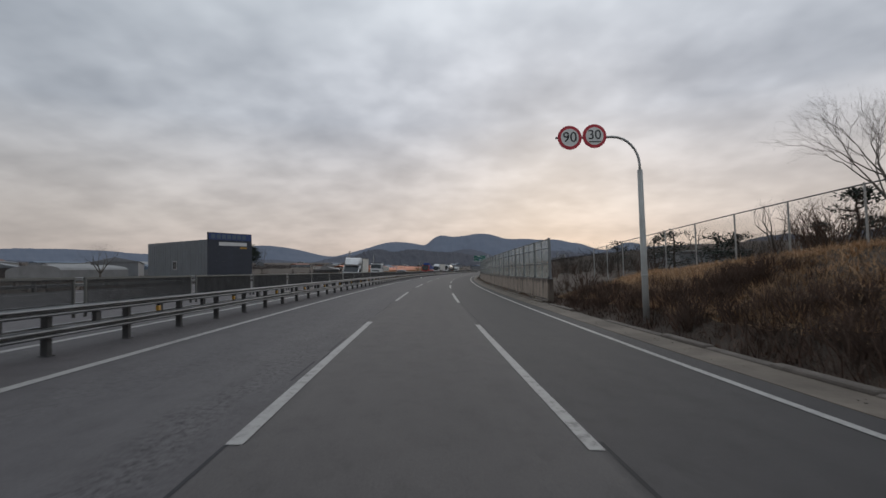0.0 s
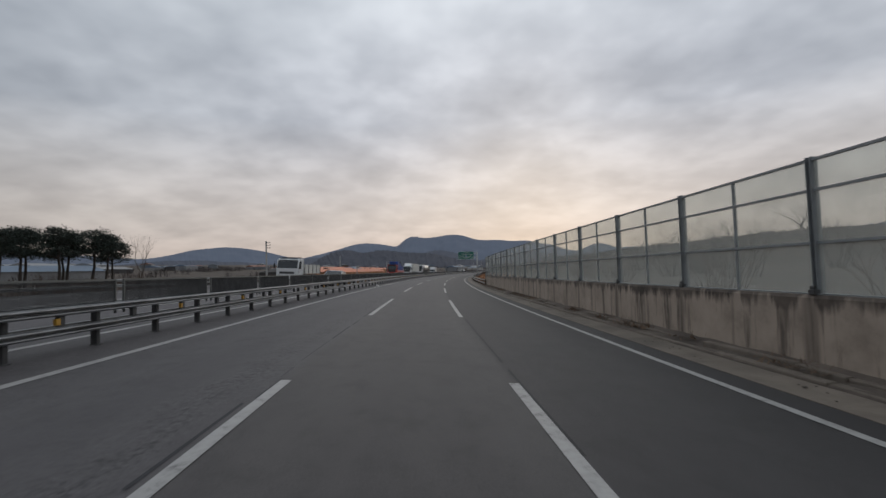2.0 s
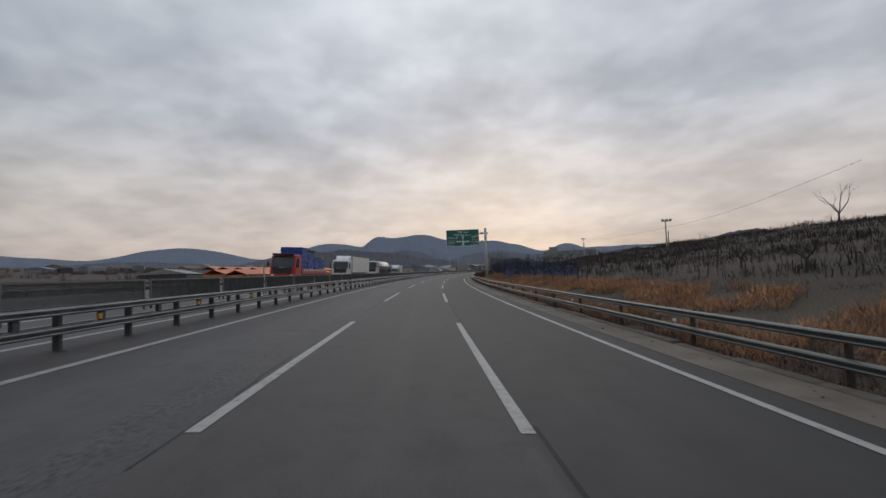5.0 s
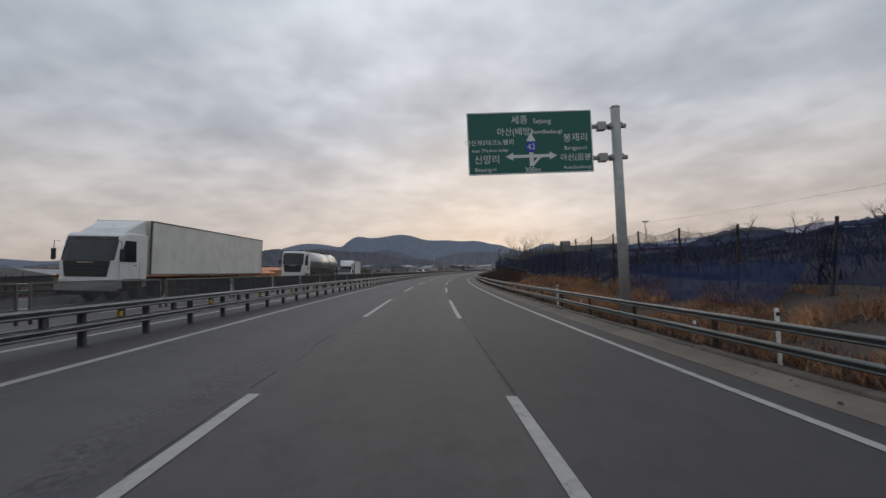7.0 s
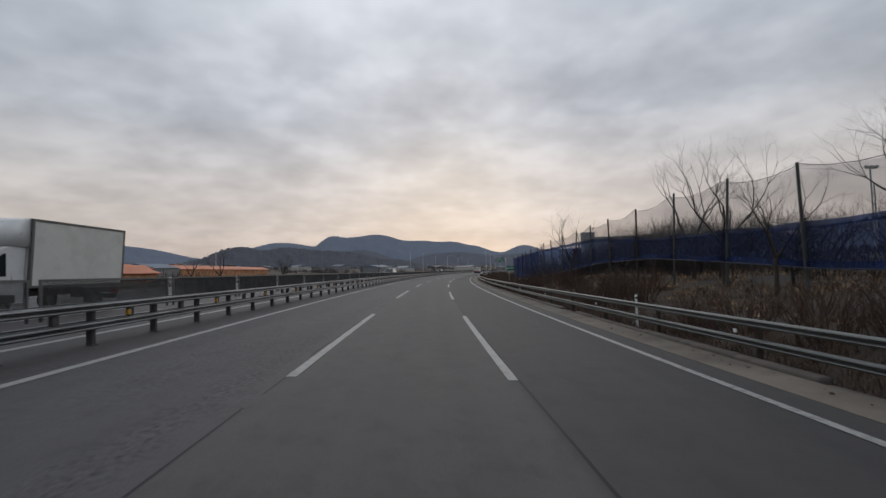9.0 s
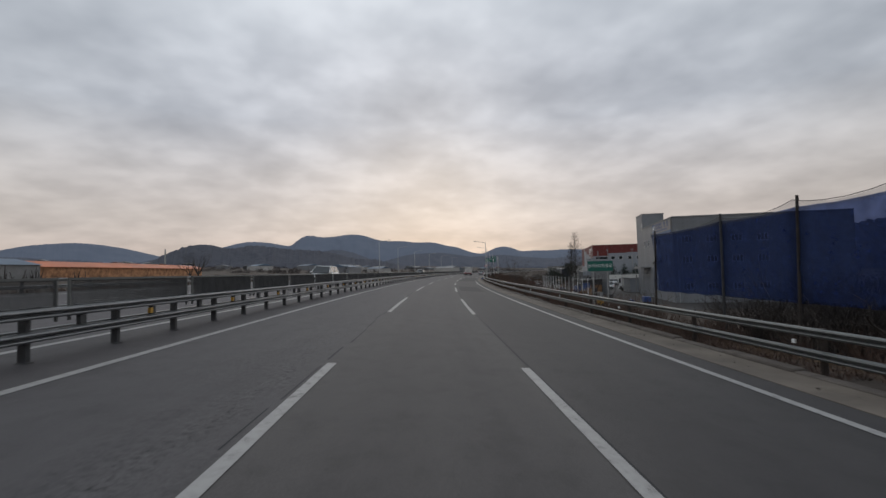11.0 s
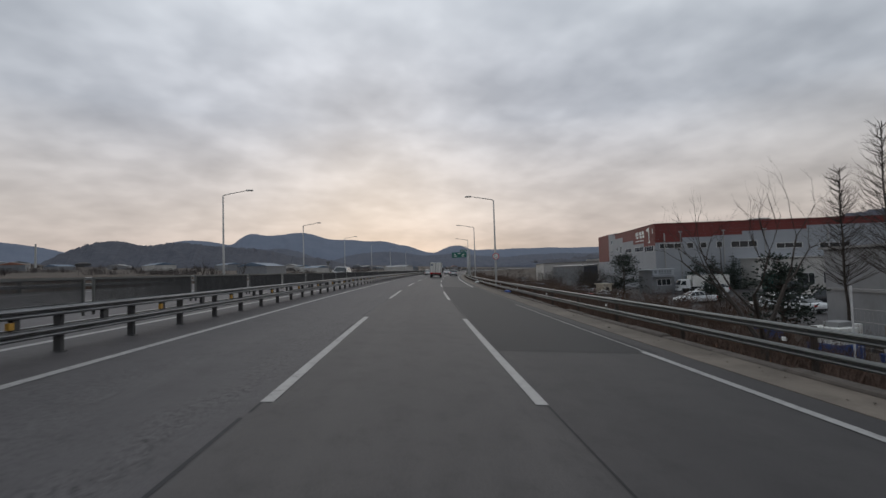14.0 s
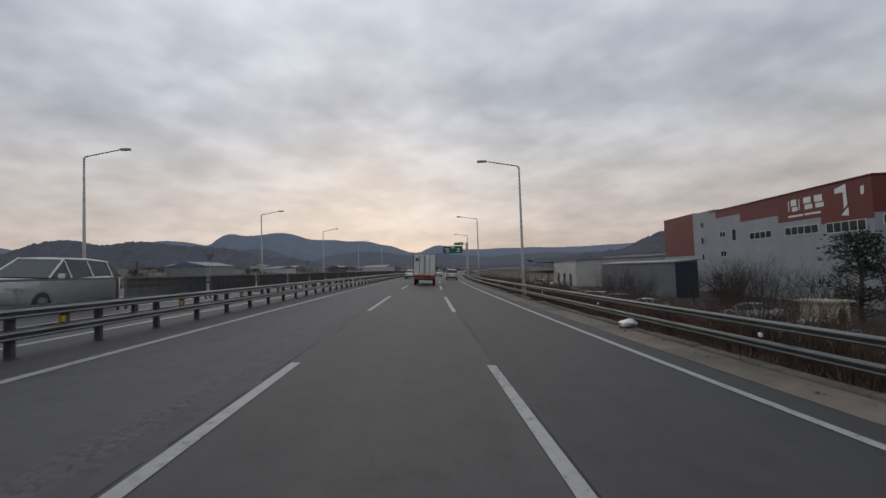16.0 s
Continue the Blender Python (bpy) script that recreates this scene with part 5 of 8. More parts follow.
    for k in range(18):
        rnd = random.Random(170 + k)
        bush("bush", "dark shrub behind the noise barrier", on_ground(rnd.uniform(30, 104), rnd.uniform(12, 18)), rnd.uniform(1.2, 2.2), 2.0, 190 + k, "scrub", 16, "barrier shrubs")
    screen = [bush("hedge", "dark leafless hedge row behind the noise barrier", Matrix(), 3.4, 3.2, 2000 + k, "bark", 46, "barrier hedges") for k in range(4)]
    rnd = random.Random(55)
    for n in range(20):
        s, d = 20 + n * 4.6 + rnd.uniform(-1.5, 1.5), rnd.uniform(20, 34)
        m = on_ground(s, d, rnd.uniform(0, 360)) @ Matrix.Scale(rnd.uniform(0.8, 1.25), 4)
        if n < 4:
            screen[n].matrix_basis = m
        else:
            copy_thing(screen[n % 4], Matrix()).matrix_basis = m
    far = [bare_tree("bare_tree", "leafless tree in the field beyond the noise barrier", on_ground(30 + 9 * k, 34 + 6 * k), 5.5 + 0.5 * k, 480 + k, 0.8, 0.04, 5, "bark", 0.2, "barrier trees", (2, 3), (0, 0), 0.7) for k in range(3)]
    r3 = random.Random(66)
    for n in range(22):
        copy_thing(far[n % 3], Matrix()).matrix_basis = on_ground(r3.uniform(24, 190), r3.uniform(30, 95), r3.uniform(0, 360)) @ Matrix.Scale(r3.uniform(0.7, 1.2), 4)
    t = thing("roadside_house", on_ground(60, 34, -8), "low grey building behind the noise barrier", "building")
    part("wall", boxes((-4, 4, -6, 6, -0.5, 2.3)), M["cladding"], t)
    part("roof", boxes((-4.3, 4.3, -6.3, 6.3, 2.3, 2.5), bevel=0.05), M["roof_grey"], t)


build_slope()


# ---- orchard under nets ----
def build_orchard():
    fence = thing("net_fence", Matrix(), "orchard windbreak of blue and grey net on leaning dark posts", "net fence")
    D = 11.3
    rows = []
    rp = random.Random(41)
    n_posts = 36
    for i in range(n_posts):
        s = 149.5 + 3.85 * i if i < n_posts - 1 else 286.3
        k = float(np.interp(s, (150, 165, 176, 188, 196, 205, 212, 220, 226, 231, 235, 240, 246, 262, 288), (1.85, 2.2, 2.5, 3.13, 3.35, 3.6, 3.65, 3.9, 4.3, 4.55, 4.55, 4.36, 4.27, 3.9, 3.2)))
        g = ground_z(s, D)
        rows.append((s, g, k))
        p = at(s, D, 0, 0)
        lean_s = rp.uniform(-0.45, 0.08)
        q = at(s + lean_s, D + rp.uniform(-0.1, 0.1), 0, 0)
        part("post", tubes(([(p.x, p.y, g - 0.4), (q.x, q.y, k + rp.uniform(0.02, 0.14))], [0.055, 0.045]), sides=7), M["bark" if rp.random() < 0.4 else "rail_dark"], fence)

    def blue_top(s):
        return float(np.interp(s, (149, 157, 165, 176, 192, 200, 208, 216, 226, 236, 245, 262, 280, 288), (1.8, 2.0, 2.2, 2.45, 2.65, 2.65, 2.85, 2.95, 2.62, 2.85, 3.4, 3.4, 3.25, 3.15)))

    def blue_hem(s):
        return float(np.interp(s, (149, 178, 186, 188, 192, 194, 200, 201, 204, 208, 213, 221, 226, 230, 236, 243, 256, 270, 288), (0.85, 0.75, 0.85, 1.05, 0.75, 0.35, 0.3, 0.55, 0.45, 1.05, 0.5, 1.15, 1.25, 1.5, 1.8, 1.72, 1.0, 0.4, 0.35)))

    def net(name, mat, lo, hi, sag, s0, s1, off=0.0, label=""):
        """A hanging sheet between two heights, slack between the posts and creased."""
        bm = bmesh.new()
        prev = None
        for (sa, ga, ka), (sb, gb, kb) in zip(rows, rows[1:]):
            if sa < s0 or sb > s1:
                continue
            for j in range(9):
                u = j / 8
                s_, k = sa + (sb - sa) * u, ka + (kb - ka) * u
                drop = sag * math.sin(math.pi * u) ** 0.8
                a_, b_ = lo(s_, k), hi(s_, k) - drop
                col = []
                for i in range(6):
                    w = i / 5
                    z = a_ + (b_ - a_) * w
                    crease = 0.13 * noise.noise(Vector((s_ * 0.9, z * 0.8, off * 9 + 1))) + 0.05 * noise.noise(Vector((s_ * 3.1, z * 1.9, 5)))
                    col.append(bm.verts.new(at(s_, D + off + crease, z + 0.05 * noise.noise(Vector((s_ * 1.3, w * 3, 8))), 0)))
                if prev:
                    for i in range(5):
                        bm.faces.new((prev[i], col[i], col[i + 1], prev[i + 1]))
                prev = col
        part(name, bm, M[mat], fence, label, smooth=True)
    net("upper_net", "net_grey", lambda s_, k: blue_top(s_) - 0.15, lambda s_, k: k, 0.26, 176, 300)
    net("lower_net", "net_blue", lambda s_, k: blue_hem(s_), lambda s_, k: blue_top(s_), 0.06, 149, 288, 0.03)
    net("fold_net", "net_deep", lambda s_, k: blue_top(s_) - 0.22, lambda s_, k: blue_top(s_) + 0.04, 0.08, 196, 262, 0.09, "doubled upper edge of the blue net")
    net("hem_net", "net_deep", lambda s_, k: blue_hem(s_), lambda s_, k: blue_hem(s_) + 0.22, 0.0, 180, 250, -0.03, "gathered hem of the blue net")
    net("end_net", "net_deep", lambda s_, k: 0.3, lambda s_, k: blue_top(s_), 0.05, 262, 300, 0.14, "blue net bunched up at the orchard's end")
    part("hem_rope", tubes(([at(178 + 1.5 * i, D - 0.08, blue_hem(178 + 1.5 * i) + 0.02 + 0.04 * noise.noise(Vector((i, 2, 8))), 0) for i in range(60)], 0.02), sides=5), M["cladding_navy"], fence, "sagging dark hem rope")
    wire = []
    for (sa, ga, ka), (sb, gb, kb) in zip(rows[7:], rows[8:]):
        wire += [at(sa + (sb - sa) * u, D, ka + (kb - ka) * u - 0.24 * math.sin(math.pi * u) ** 0.8, 0) for u in (0, 0.12, 0.3, 0.5, 0.7, 0.88)]
    part("top_wire", tubes((wire, 0.010), sides=4), M["rail_dark"], fence)
    # a loose end of the net that has slid down to the verge
    bm = bmesh.new()
    grid = []
    for i in range(18):
        s = 177.0 + i * 0.7
        row = []
        for j in range(10):
            u = j / 9
            d = D - 0.05 - 1.5 * u * (1 - 0.5 * max(0.0, (s - 183) / 6))
            row.append(bm.verts.new(at(s, d, ground_z(s, d) + 0.10 + 0.9 * (1 - u) ** 2.0 + 0.22 * noise.noise(Vector((s * 0.9, d * 1.3, 4))), 0)))
        grid.append(row)
    for a, b in zip(grid, grid[1:]):
        for j in range(9):
            bm.faces.new((a[j], a[j + 1], b[j + 1], b[j]))
    part("slipped_net", bm, M["net_blue"], fence, "torn blue net slid down to the verge", smooth=True)
    # pale ground sheets lying on the upper slope
    rs = random.Random(43)
    for _ in range(26):
        s, d = rs.uniform(160, 196), rs.uniform(27, 44)
        b2 = bmesh.new()
        bmesh.ops.create_grid(b2, x_segments=5, y_segments=5, size=0.5)
        for v in b2.verts:
            v.co = Vector((v.co.x * 1.6, v.co.y * 0.9, 0.16 + 0.14 * noise.noise(v.co * 3 + Vector((s, d, 0)))))
        bmesh.ops.solidify(b2, geom=list(b2.faces), thickness=0.01)
        tagged(part("ground_sheet", b2, M["sign_white"], m=on_ground(s, d, rs.uniform(0, 180)) @ Matrix.Scale(rs.uniform(0.5, 1.1), 4)), "pale plastic mulch sheet crumpled on the orchard slope", "plastic sheet", "mulch sheets")
    tufts("orchard_scrub", "grey-brown rows of prunings and dead stalks on the hillside", "hill_brush", field(9000, 112, 262, 17, 62, 1.2, 0.2), 0.12, 0.5, 15, 10, 0.016, 1.1, "scrub", 0.3)
    tufts("orchard_scrub", "dark leafless brush between the fruit trees", "hill_brush", field(7000, 112, 262, 12.5, 50, 1.1, 0.2), 0.2, 0.7, 16, 10, 0.014, 1.0, "scrub", 0.3)
    # fruit trees: five shapes, set out in rows
    kinds = [bare_tree("fruit_tree", "gnarled leafless fruit tree with twisting dark limbs", Matrix(), 3.6, 300 + k, 1.05, -0.015, 5, "bark", 0.24, "orchard trees", (2, 3)) for k in range(4)]
    rnd = random.Random(5)
    spots = []
    for i in range(34):
        for j in range(3):
            s = 122 + i * 4.7 + rnd.uniform(-0.6, 0.6)
            d = 14.0 + j * 4.6 + rnd.uniform(-0.5, 0.5)
            spots.append((s, d))
    for n, (s, d) in enumerate(spots):
        m = on_ground(s, d, rnd.uniform(0, 360)) @ Matrix.Scale(rnd.uniform(0.38, 0.52) if s < 186 else rnd.uniform(0.55, 0.78) if s < 204 else rnd.uniform(0.7, 0.95), 4)
        k = kinds[n % 4]
        if n < 4:
            k.matrix_basis = m
        else:
            c = copy_thing(k, Matrix())
            c.matrix_basis = m
    for n in range(30):
        s = 150 + n * 4.6 + rnd.uniform(-1, 1)
        c = copy_thing(kinds[n % 4], Matrix())
        c.matrix_basis = on_ground(s, 12.0 + rnd.uniform(-0.3, 0.5), rnd.uniform(0, 360)) @ Matrix.Scale(rnd.uniform(0.6, 0.8) if s > 184 else rnd.uniform(0.36, 0.5), 4)
    for s, d, h, sd_ in ((230.9, 11.6, 6.2, 1), (224.8, 13.0, 5.6, 2), (249.8, 11.0, 6.0, 3), (234.5, 12.4, 6.4, 4), (227.6, 11.2, 4.6, 11), (222.6, 12.2, 4.8, 12), (262, 11.2, 4.2, 5), (243, 12.0, 3.6, 7), (305, 11.8, 4.0, 8), (309, 13.2, 4.6, 9)):
        bare_tree("bare_tree", "old leafless tree with upright water shoots at the orchard edge", on_ground(s, d, 40 * sd_), h, 400 + sd_, 0.75, 0.05, 6, "bark", 0.24, "orchard edge trees", (2, 3), (0, 0), 0.55)
    tufts("dry_grass", "rust-coloured dry grass below the orchard", "rust_grass", field(9000, 104, 214, 7.2, 11.6, 1.0, 0.36), 0.15, 0.62, 11, 16, 0.006, 1.3)
    tufts("dry_grass", "straw and dark dead grass mixed into the roadside strip", "straw_dark", field(14000, 104, 300, 6.9, 12.4, 1.0, 0.2), 0.08, 0.34, 14, 13, 0.006, 1.8)
    tufts("dry_grass", "dull dead grass under the fruit trees", "straw_dark", field(5000, 186, 292, 9.5, 20, 1.2, 0.2), 0.15, 0.5, 12, 9, 0.010, 1.2)
    tufts("dry_grass", "pale matted straw under the orchard net", "straw", field(7500, 190, 288, 9.4, 14.5, 1.0, 0.25), 0.06, 0.24, 17, 9, 0.010, 1.9)
    tufts("dry_weeds", "dark brown weeds along the guardrail", "scrub", field(9500, 101, 300, 6.42, 8.4, 1.2, 0.1), 0.12, 0.45, 13, 11, 0.007, 1.2)
    for k in range(34):
        r2 = random.Random(600 + k)
        s = r2.choice((r2.uniform(218, 292), r2.uniform(222, 262)))
        bush("bush", "leafless brown brushwood by the guardrail", on_ground(s, r2.uniform(7.9, 10.9)), r2.uniform(0.8, 1.7), 1.8, 640 + k, "scrub", 26, "orchard brushwood")
    dense = [bush("orchard_thicket", "dense dark twigs of unpruned fruit bushes behind the net", Matrix(), 2.9, 2.8, 3100 + k, "bark", 60, "orchard thickets") for k in range(4)]
    rd = random.Random(47)
    for n in range(80):
        s = rd.uniform(214, 284) if n < 40 else rd.uniform(236, 284)
        m = on_ground(s, rd.uniform(12.6, 19.0), rd.uniform(0, 360)) @ Matrix.Scale(rd.uniform(0.75, 1.05) if n < 40 else rd.uniform(0.9, 1.2), 4)
        if n < 4:
            dense[n].matrix_basis = m
        else:
            copy_thing(dense[n % 4], Matrix()).matrix_basis = m
    low = [bush("brushwood", "reddish-brown brushwood between guardrail and orchard net", Matrix(), 1.5, 1.7, 3200 + k, "scrub", 38, "verge brushwood") for k in range(4)]
    for n in range(44):
        m = on_ground(rd.uniform(212, 290), rd.uniform(7.6, 10.2), rd.uniform(0, 360)) @ Matrix.Scale(rd.uniform(0.45, 0.9), 4)
        if n < 4:
            low[n].matrix_basis = m
        else:
            copy_thing(low[n % 4], Matrix()).matrix_basis = m
    # floodlight masts and a far utility mast
    for s, d, h in ((253.1, 37.7, 9.1 - ground_z(253.1, 37.7)), (169.9, 27.5, 6.3 - ground_z(169.9, 27.5))):
        t = thing("floodlight_mast", on_ground(s, d, -15), "slim mast with three floodlights over the orchard", "floodlight mast")
        part("mast", tubes(([(-0.12, 0, -0.3), (-0.12, 0, h)], 0.07), ([(0.12, 0, -0.3), (0.12, 0, h - 1.2)], 0.06), sides=8), M["galv_pole"], t)
        part("crossbar", boxes((-0.5, 0.5, -0.04, 0.04, h - 0.06, h + 0.03)), M["galv_pole"], t)
        for x in (-0.42, 0.0, 0.42):
            part("floodlight", boxes((x - 0.15, x + 0.15, -0.12, 0.12, h + 0.03, h + 0.24), bevel=0.05), M["pole_grey"], t)


build_orchard()


def build_orchard_wire():
    ends = [at(253.1, 37.7, 9.0, 0), at(169.9, 27.5, 5.55, 0), at(140.0, 24.0, 6.6, 0)]
    pts = []
    for p, q in zip(ends, ends[1:]):
        pts += [p.lerp(q, k / 14) + Vector((0, 0, -0.45 * math.sin(math.pi * k / 14))) for k in range(15 if q is ends[-1] else 14)]
    t = thing("overhead_wire", Matrix(), "thin dark overhead wire slung from mast to mast over the orchard", "cable")
    part("wire", tubes((pts, 0.009), sides=4), M["rail_dark"], t)


build_orchard_wire()


# ---- delineators and small roadside things ----
def build_small_things():
    for s, d in ((172.4, 6.85), (187.1, 6.75), (227.6, 6.75)):
        t = thing("delineator", stand(s, d, 0), "small white roadside delineator post with a round reflector", "delineator", "delineators")
        part("post", boxes((-0.036, 0.036, -0.02, 0.02, -0.3, 1.0), bevel=0.012), M["white_reflector"], t)
        part("reflector", disc(bmesh.new(), 0.035, -0.04, -0.02, 0, 0.9, 16), M["sign_black"], t)
    bag = bmesh.new()
    bmesh.ops.create_icosphere(bag, subdivisions=3, radius=0.22)
    for v in bag.verts:
        v.co *= 1 + 0.35 * noise.noise(v.co * 7)
        v.co.z = max(v.co.z * 0.55, -0.06) + 0.06
        v.co.x *= 1.5
    tagged(part("crumpled_bag", bag, M["white_reflector"], m=stand(395.4, 6.22, 0.12, 50)), "crumpled pale plastic bag lying in the gutter", "litter")
    tarp = bmesh.new()
    bmesh.ops.create_icosphere(tarp, subdivisions=3, radius=0.3)
    for v in tarp.verts:
        v.co *= 1 + 0.4 * noise.noise(v.co * 5 + Vector((3, 1, 0)))
        v.co.z = max(v.co.z * 0.5, -0.05) + 0.05
        v.co.y *= 1.5
    tagged(part("crumpled_tarpaulin", tarp, M["tarp_blue"], m=stand(369.4, 6.28, 0.12, 10) @ Matrix.Scale(0.72, 4)), "crumpled blue tarpaulin on the kerb", "litter")
    sack = bmesh.new()
    bmesh.ops.create_icosphere(sack, subdivisions=3, radius=0.16)
    for v in sack.verts:
        v.co *= 1 + 0.4 * noise.noise(v.co * 8)
        v.co.z = max(v.co.z * 0.4, -0.03) + 0.03
        v.co.y *= 1.6
    tagged(part("white_litter", sack, M["white_reflector"], m=stand(92.9, -5.35, 0.01)), "white scrap of plastic beside the median guardrail", "litter")
    rnd = random.Random(77)
    bm = bmesh.new()
    for _ in range(1300):
        s, d = rnd.uniform(-4, 430), rnd.choice((rnd.uniform(5.5, 6.1), rnd.uniform(5.6, 6.7)))
        if d > 6.05 and not 22 < s < 103:
            d = rnd.uniform(5.6, 6.05)
        r = rnd.uniform(0.005, 0.022) * (0.6 if rnd.random() < 0.85 else 1.2)
        m = stand(s, d, 0.04 if d < 6.05 else 0.17, rnd.uniform(0, 360))
        n0 = len(bm.verts)
        box(bm, -r, r * 1.3, -r, r, -r * 0.4, r * 0.7)
        bm.verts.ensure_lookup_table()
        bmesh.ops.transform(bm, matrix=m, verts=bm.verts[n0:])
    tagged(part("gutter_debris", bm, M["concrete"]), "grit and crumbs of earth lying along the gutter", "debris", kind="stuff")
    tufts("dry_weeds", "dead weeds growing at the foot of the concrete wall", "straw_dark", field_flat(1000, 22, 104, 6.3, 6.74, 0.18), 0.05, 0.24, 31, 9, 0.010, 1.5)
    tufts("dry_weeds", "dark dead weeds along the kerb and under the guardrail", "scrub", field_flat(3000, 101, 470, 6.34, 6.8, -0.02), 0.08, 0.35, 32, 8, 0.010, 1.3)


def field_flat(n, s0, s1, d0, d1, z):
    def places(rnd):
        for _ in range(n):
            s = rnd.uniform(s0, s1)
            if noise.noise(Vector((s * 0.5, 1, 4))) < 0.02:
                continue
            yield at(s, rnd.uniform(d0, d1), z)
    return places


build_small_things()

# ---- factories ----
def window(parent, m, u, z, w, h, panes=2):
    """A white-framed window proud of a wall; m: x along the wall, -y outwards."""
    e = 0.07
    f = part("window", boxes((u, u + w, -0.06, 0.0, z, z + e), (u, u + w, -0.06, 0.0, z + h - e, z + h), (u, u + e, -0.06, 0.0, z + e, z + h - e), (u + w - e, u + w, -0.06, 0.0, z + e, z + h - e),
                             *[(u + w * k / panes - e / 2, u + w * k / panes + e / 2, -0.055, 0.0, z + e, z + h - e) for k in range(1, panes)]), M["win_frame"], parent, m=m)
    for k in range(panes):
        part("pane", boxes((u + w * k / panes + e / 2, u + w * (k + 1) / panes - e / 2, -0.03, -0.015, z + e, z + h - e)), M["glass_dark"], f)


def sheets(parent, m, u0, u1, z0, z1, mat, hgt=0.55, name="cladding_strip"):
    """Horizontal cladding strips with open joints on a wall."""
    n = max(1, int(round((z1 - z0) / hgt)))
    h = (z1 - z0) / n
    me = finish(name, boxes((u0, u1, -0.03, 0.0, 0.004, h - 0.004)), M[mat])
    for i in range(n):
        piece(name, me, parent, m @ pose(0, 0, z0 + i * h))


def wall_frames(a, b):
    """Poses of the wall from a to b that faces the road (x from b back to a) and of the end wall at a (x away from the road)."""
    F = frame_of(a, b, 0)
    return F, F @ pose(0, 0, 0, 0, 0, 180), F @ pose(0, 0, 0, 0, 0, -90)


BASE = -3.6


def glyph(rnd, u, z, w, h, y0, y1):
    """Plain bars of a character's size."""
    k = rnd.uniform(0.30, 0.42)
    return boxes((u, u + w * rnd.uniform(0.8, 1.0), y0, y1, z + h * (k + 0.1), z + h), (u + w * 0.12, u + w, y0, y1, z, z + h * k))


def build_grey_factory():
    a, b = at(329.4, 32.0, 0, 0), at(355, 35.8, 0, 0)
    F, FA, FB = wall_frames(a, b)
    t = thing("grey_factory", F, "three-storey grey clad factory with a stair tower and white windows", "factory")
    L, D = 25.0, 22.0
    inv = F.inverted()
    fa, fb = inv @ FA, inv @ FB
    part("wall", boxes((0, L, -D, 0, BASE - 1, 8.3)), M["cladding"], t)
    part("roof", boxes((-0.12, L - 4.2, -D, 0.12, 8.3, 8.48), bevel=0.03), M["roof_grey"], t)
    part("tower", boxes((L - 5.2, L + 0.01, -3.6, 0.012, 8.3, 10.95)), M["cladding"], t, "stair tower")
    part("tower_roof", boxes((L - 5.3, L + 0.1, -3.7, 0.1, 10.95, 11.08), bevel=0.02), M["roof_grey"], t)
    sheets(t, fa, -L + 0.02, -0.02, BASE, 8.3, "cladding")
    sheets(t, fb, 0.02, D - 0.02, BASE, 8.3, "cladding")
    sheets(t, fa @ pose(0, -0.012, 0), -L + 0.02, -L + 5.18, 8.32, 10.93, "cladding")
    A = fa @ pose(0, -0.031, 0)
    B = fb @ pose(0, -0.031, 0)
    for u, z, w, h in ((20.6, 8.2, 0.9, 1.1), (18.9, 4.9, 1.0, 1.1), (15.9, 4.9, 1.0, 1.1), (11.2, 4.85, 1.2, 1.1), (8.2, 4.85, 1.3, 1.1),
                       (11.3, 1.95, 1.2, 1.2), (8.1, 1.95, 1.25, 1.2), (4.2, 1.95, 1.3, 1.25), (8.1, -1.9, 1.25, 1.2), (4.2, -1.9, 1.3, 1.25)):
        window(t, A, -u, z, w, h)
    for u in (1.05, 4.2, 7.35, 10.5):
        for z in (4.75, 1.95, -1.75):
            window(t, B, u, z, 1.35, 0.95, 3)
    part("downpipe", tubes(([(0.9, 0, BASE), (0.9, 0, 6.6)], 0.06), sides=8), M["pole_grey"], t, m=B @ pose(-0.35, -0.05, 0))
    part("canopy", boxes((-20.4, -14.4, -1.5, 0.0, 1.35, 1.55), (-20.4, -14.4, -1.55, -1.45, 1.2, 1.6), bevel=0.02), M["roof_grey"], t, "flat entrance canopy", m=A)
    for u in (-20.1, -14.7):
        part("canopy_post", tubes(([(u, -1.4, BASE), (u, -1.4, 1.3)], 0.05), sides=6), M["galv_pole"], t, m=A)
    for u in (9.9, 6.4):
        part("duct", tubes(([(-u, 0, 2.4), (-u, -0.35, 2.35), (-u - 0.8, -0.4, 2.0)], 0.09), sides=6), M["rail_dark"], t, m=A)
    sg = part("company_sign", boxes((-11.5, -0.35, -0.12, 0.0, 6.35, 8.25), bevel=0.02), M["roof_grey"], t, "grey sign panel with blue lettering and a blue band", m=A)
    part("band", boxes((-11.5, -0.35, -0.135, -0.121, 6.35, 6.7)), M["sign_band"], sg)
    part("emblem", boxes((-11.4, -9.6, -0.14, -0.121, 6.9, 8.2)), M["sign_band"], sg)
    part("emblem_bars", boxes((-11.0, -10.75, -0.15, -0.141, 7.1, 8.0), (-10.3, -10.05, -0.15, -0.141, 7.1, 8.0), (-10.75, -10.3, -0.15, -0.141, 7.45, 7.65)), M["sign_white"], sg)
    rg = random.Random(23)
    for k, u in enumerate((-9.1, -8.1, -7.1, -6.1, -4.2, -2.5)):
        part("sign_glyph", glyph(rg, u, 7.3, 0.8, 0.85, -0.14, -0.121), M["cladding_blue"], sg)
    part("caption_bar", boxes((-9.1, -2.2, -0.14, -0.121, 6.92, 7.12)), M["cladding_blue"], sg)


build_grey_factory()


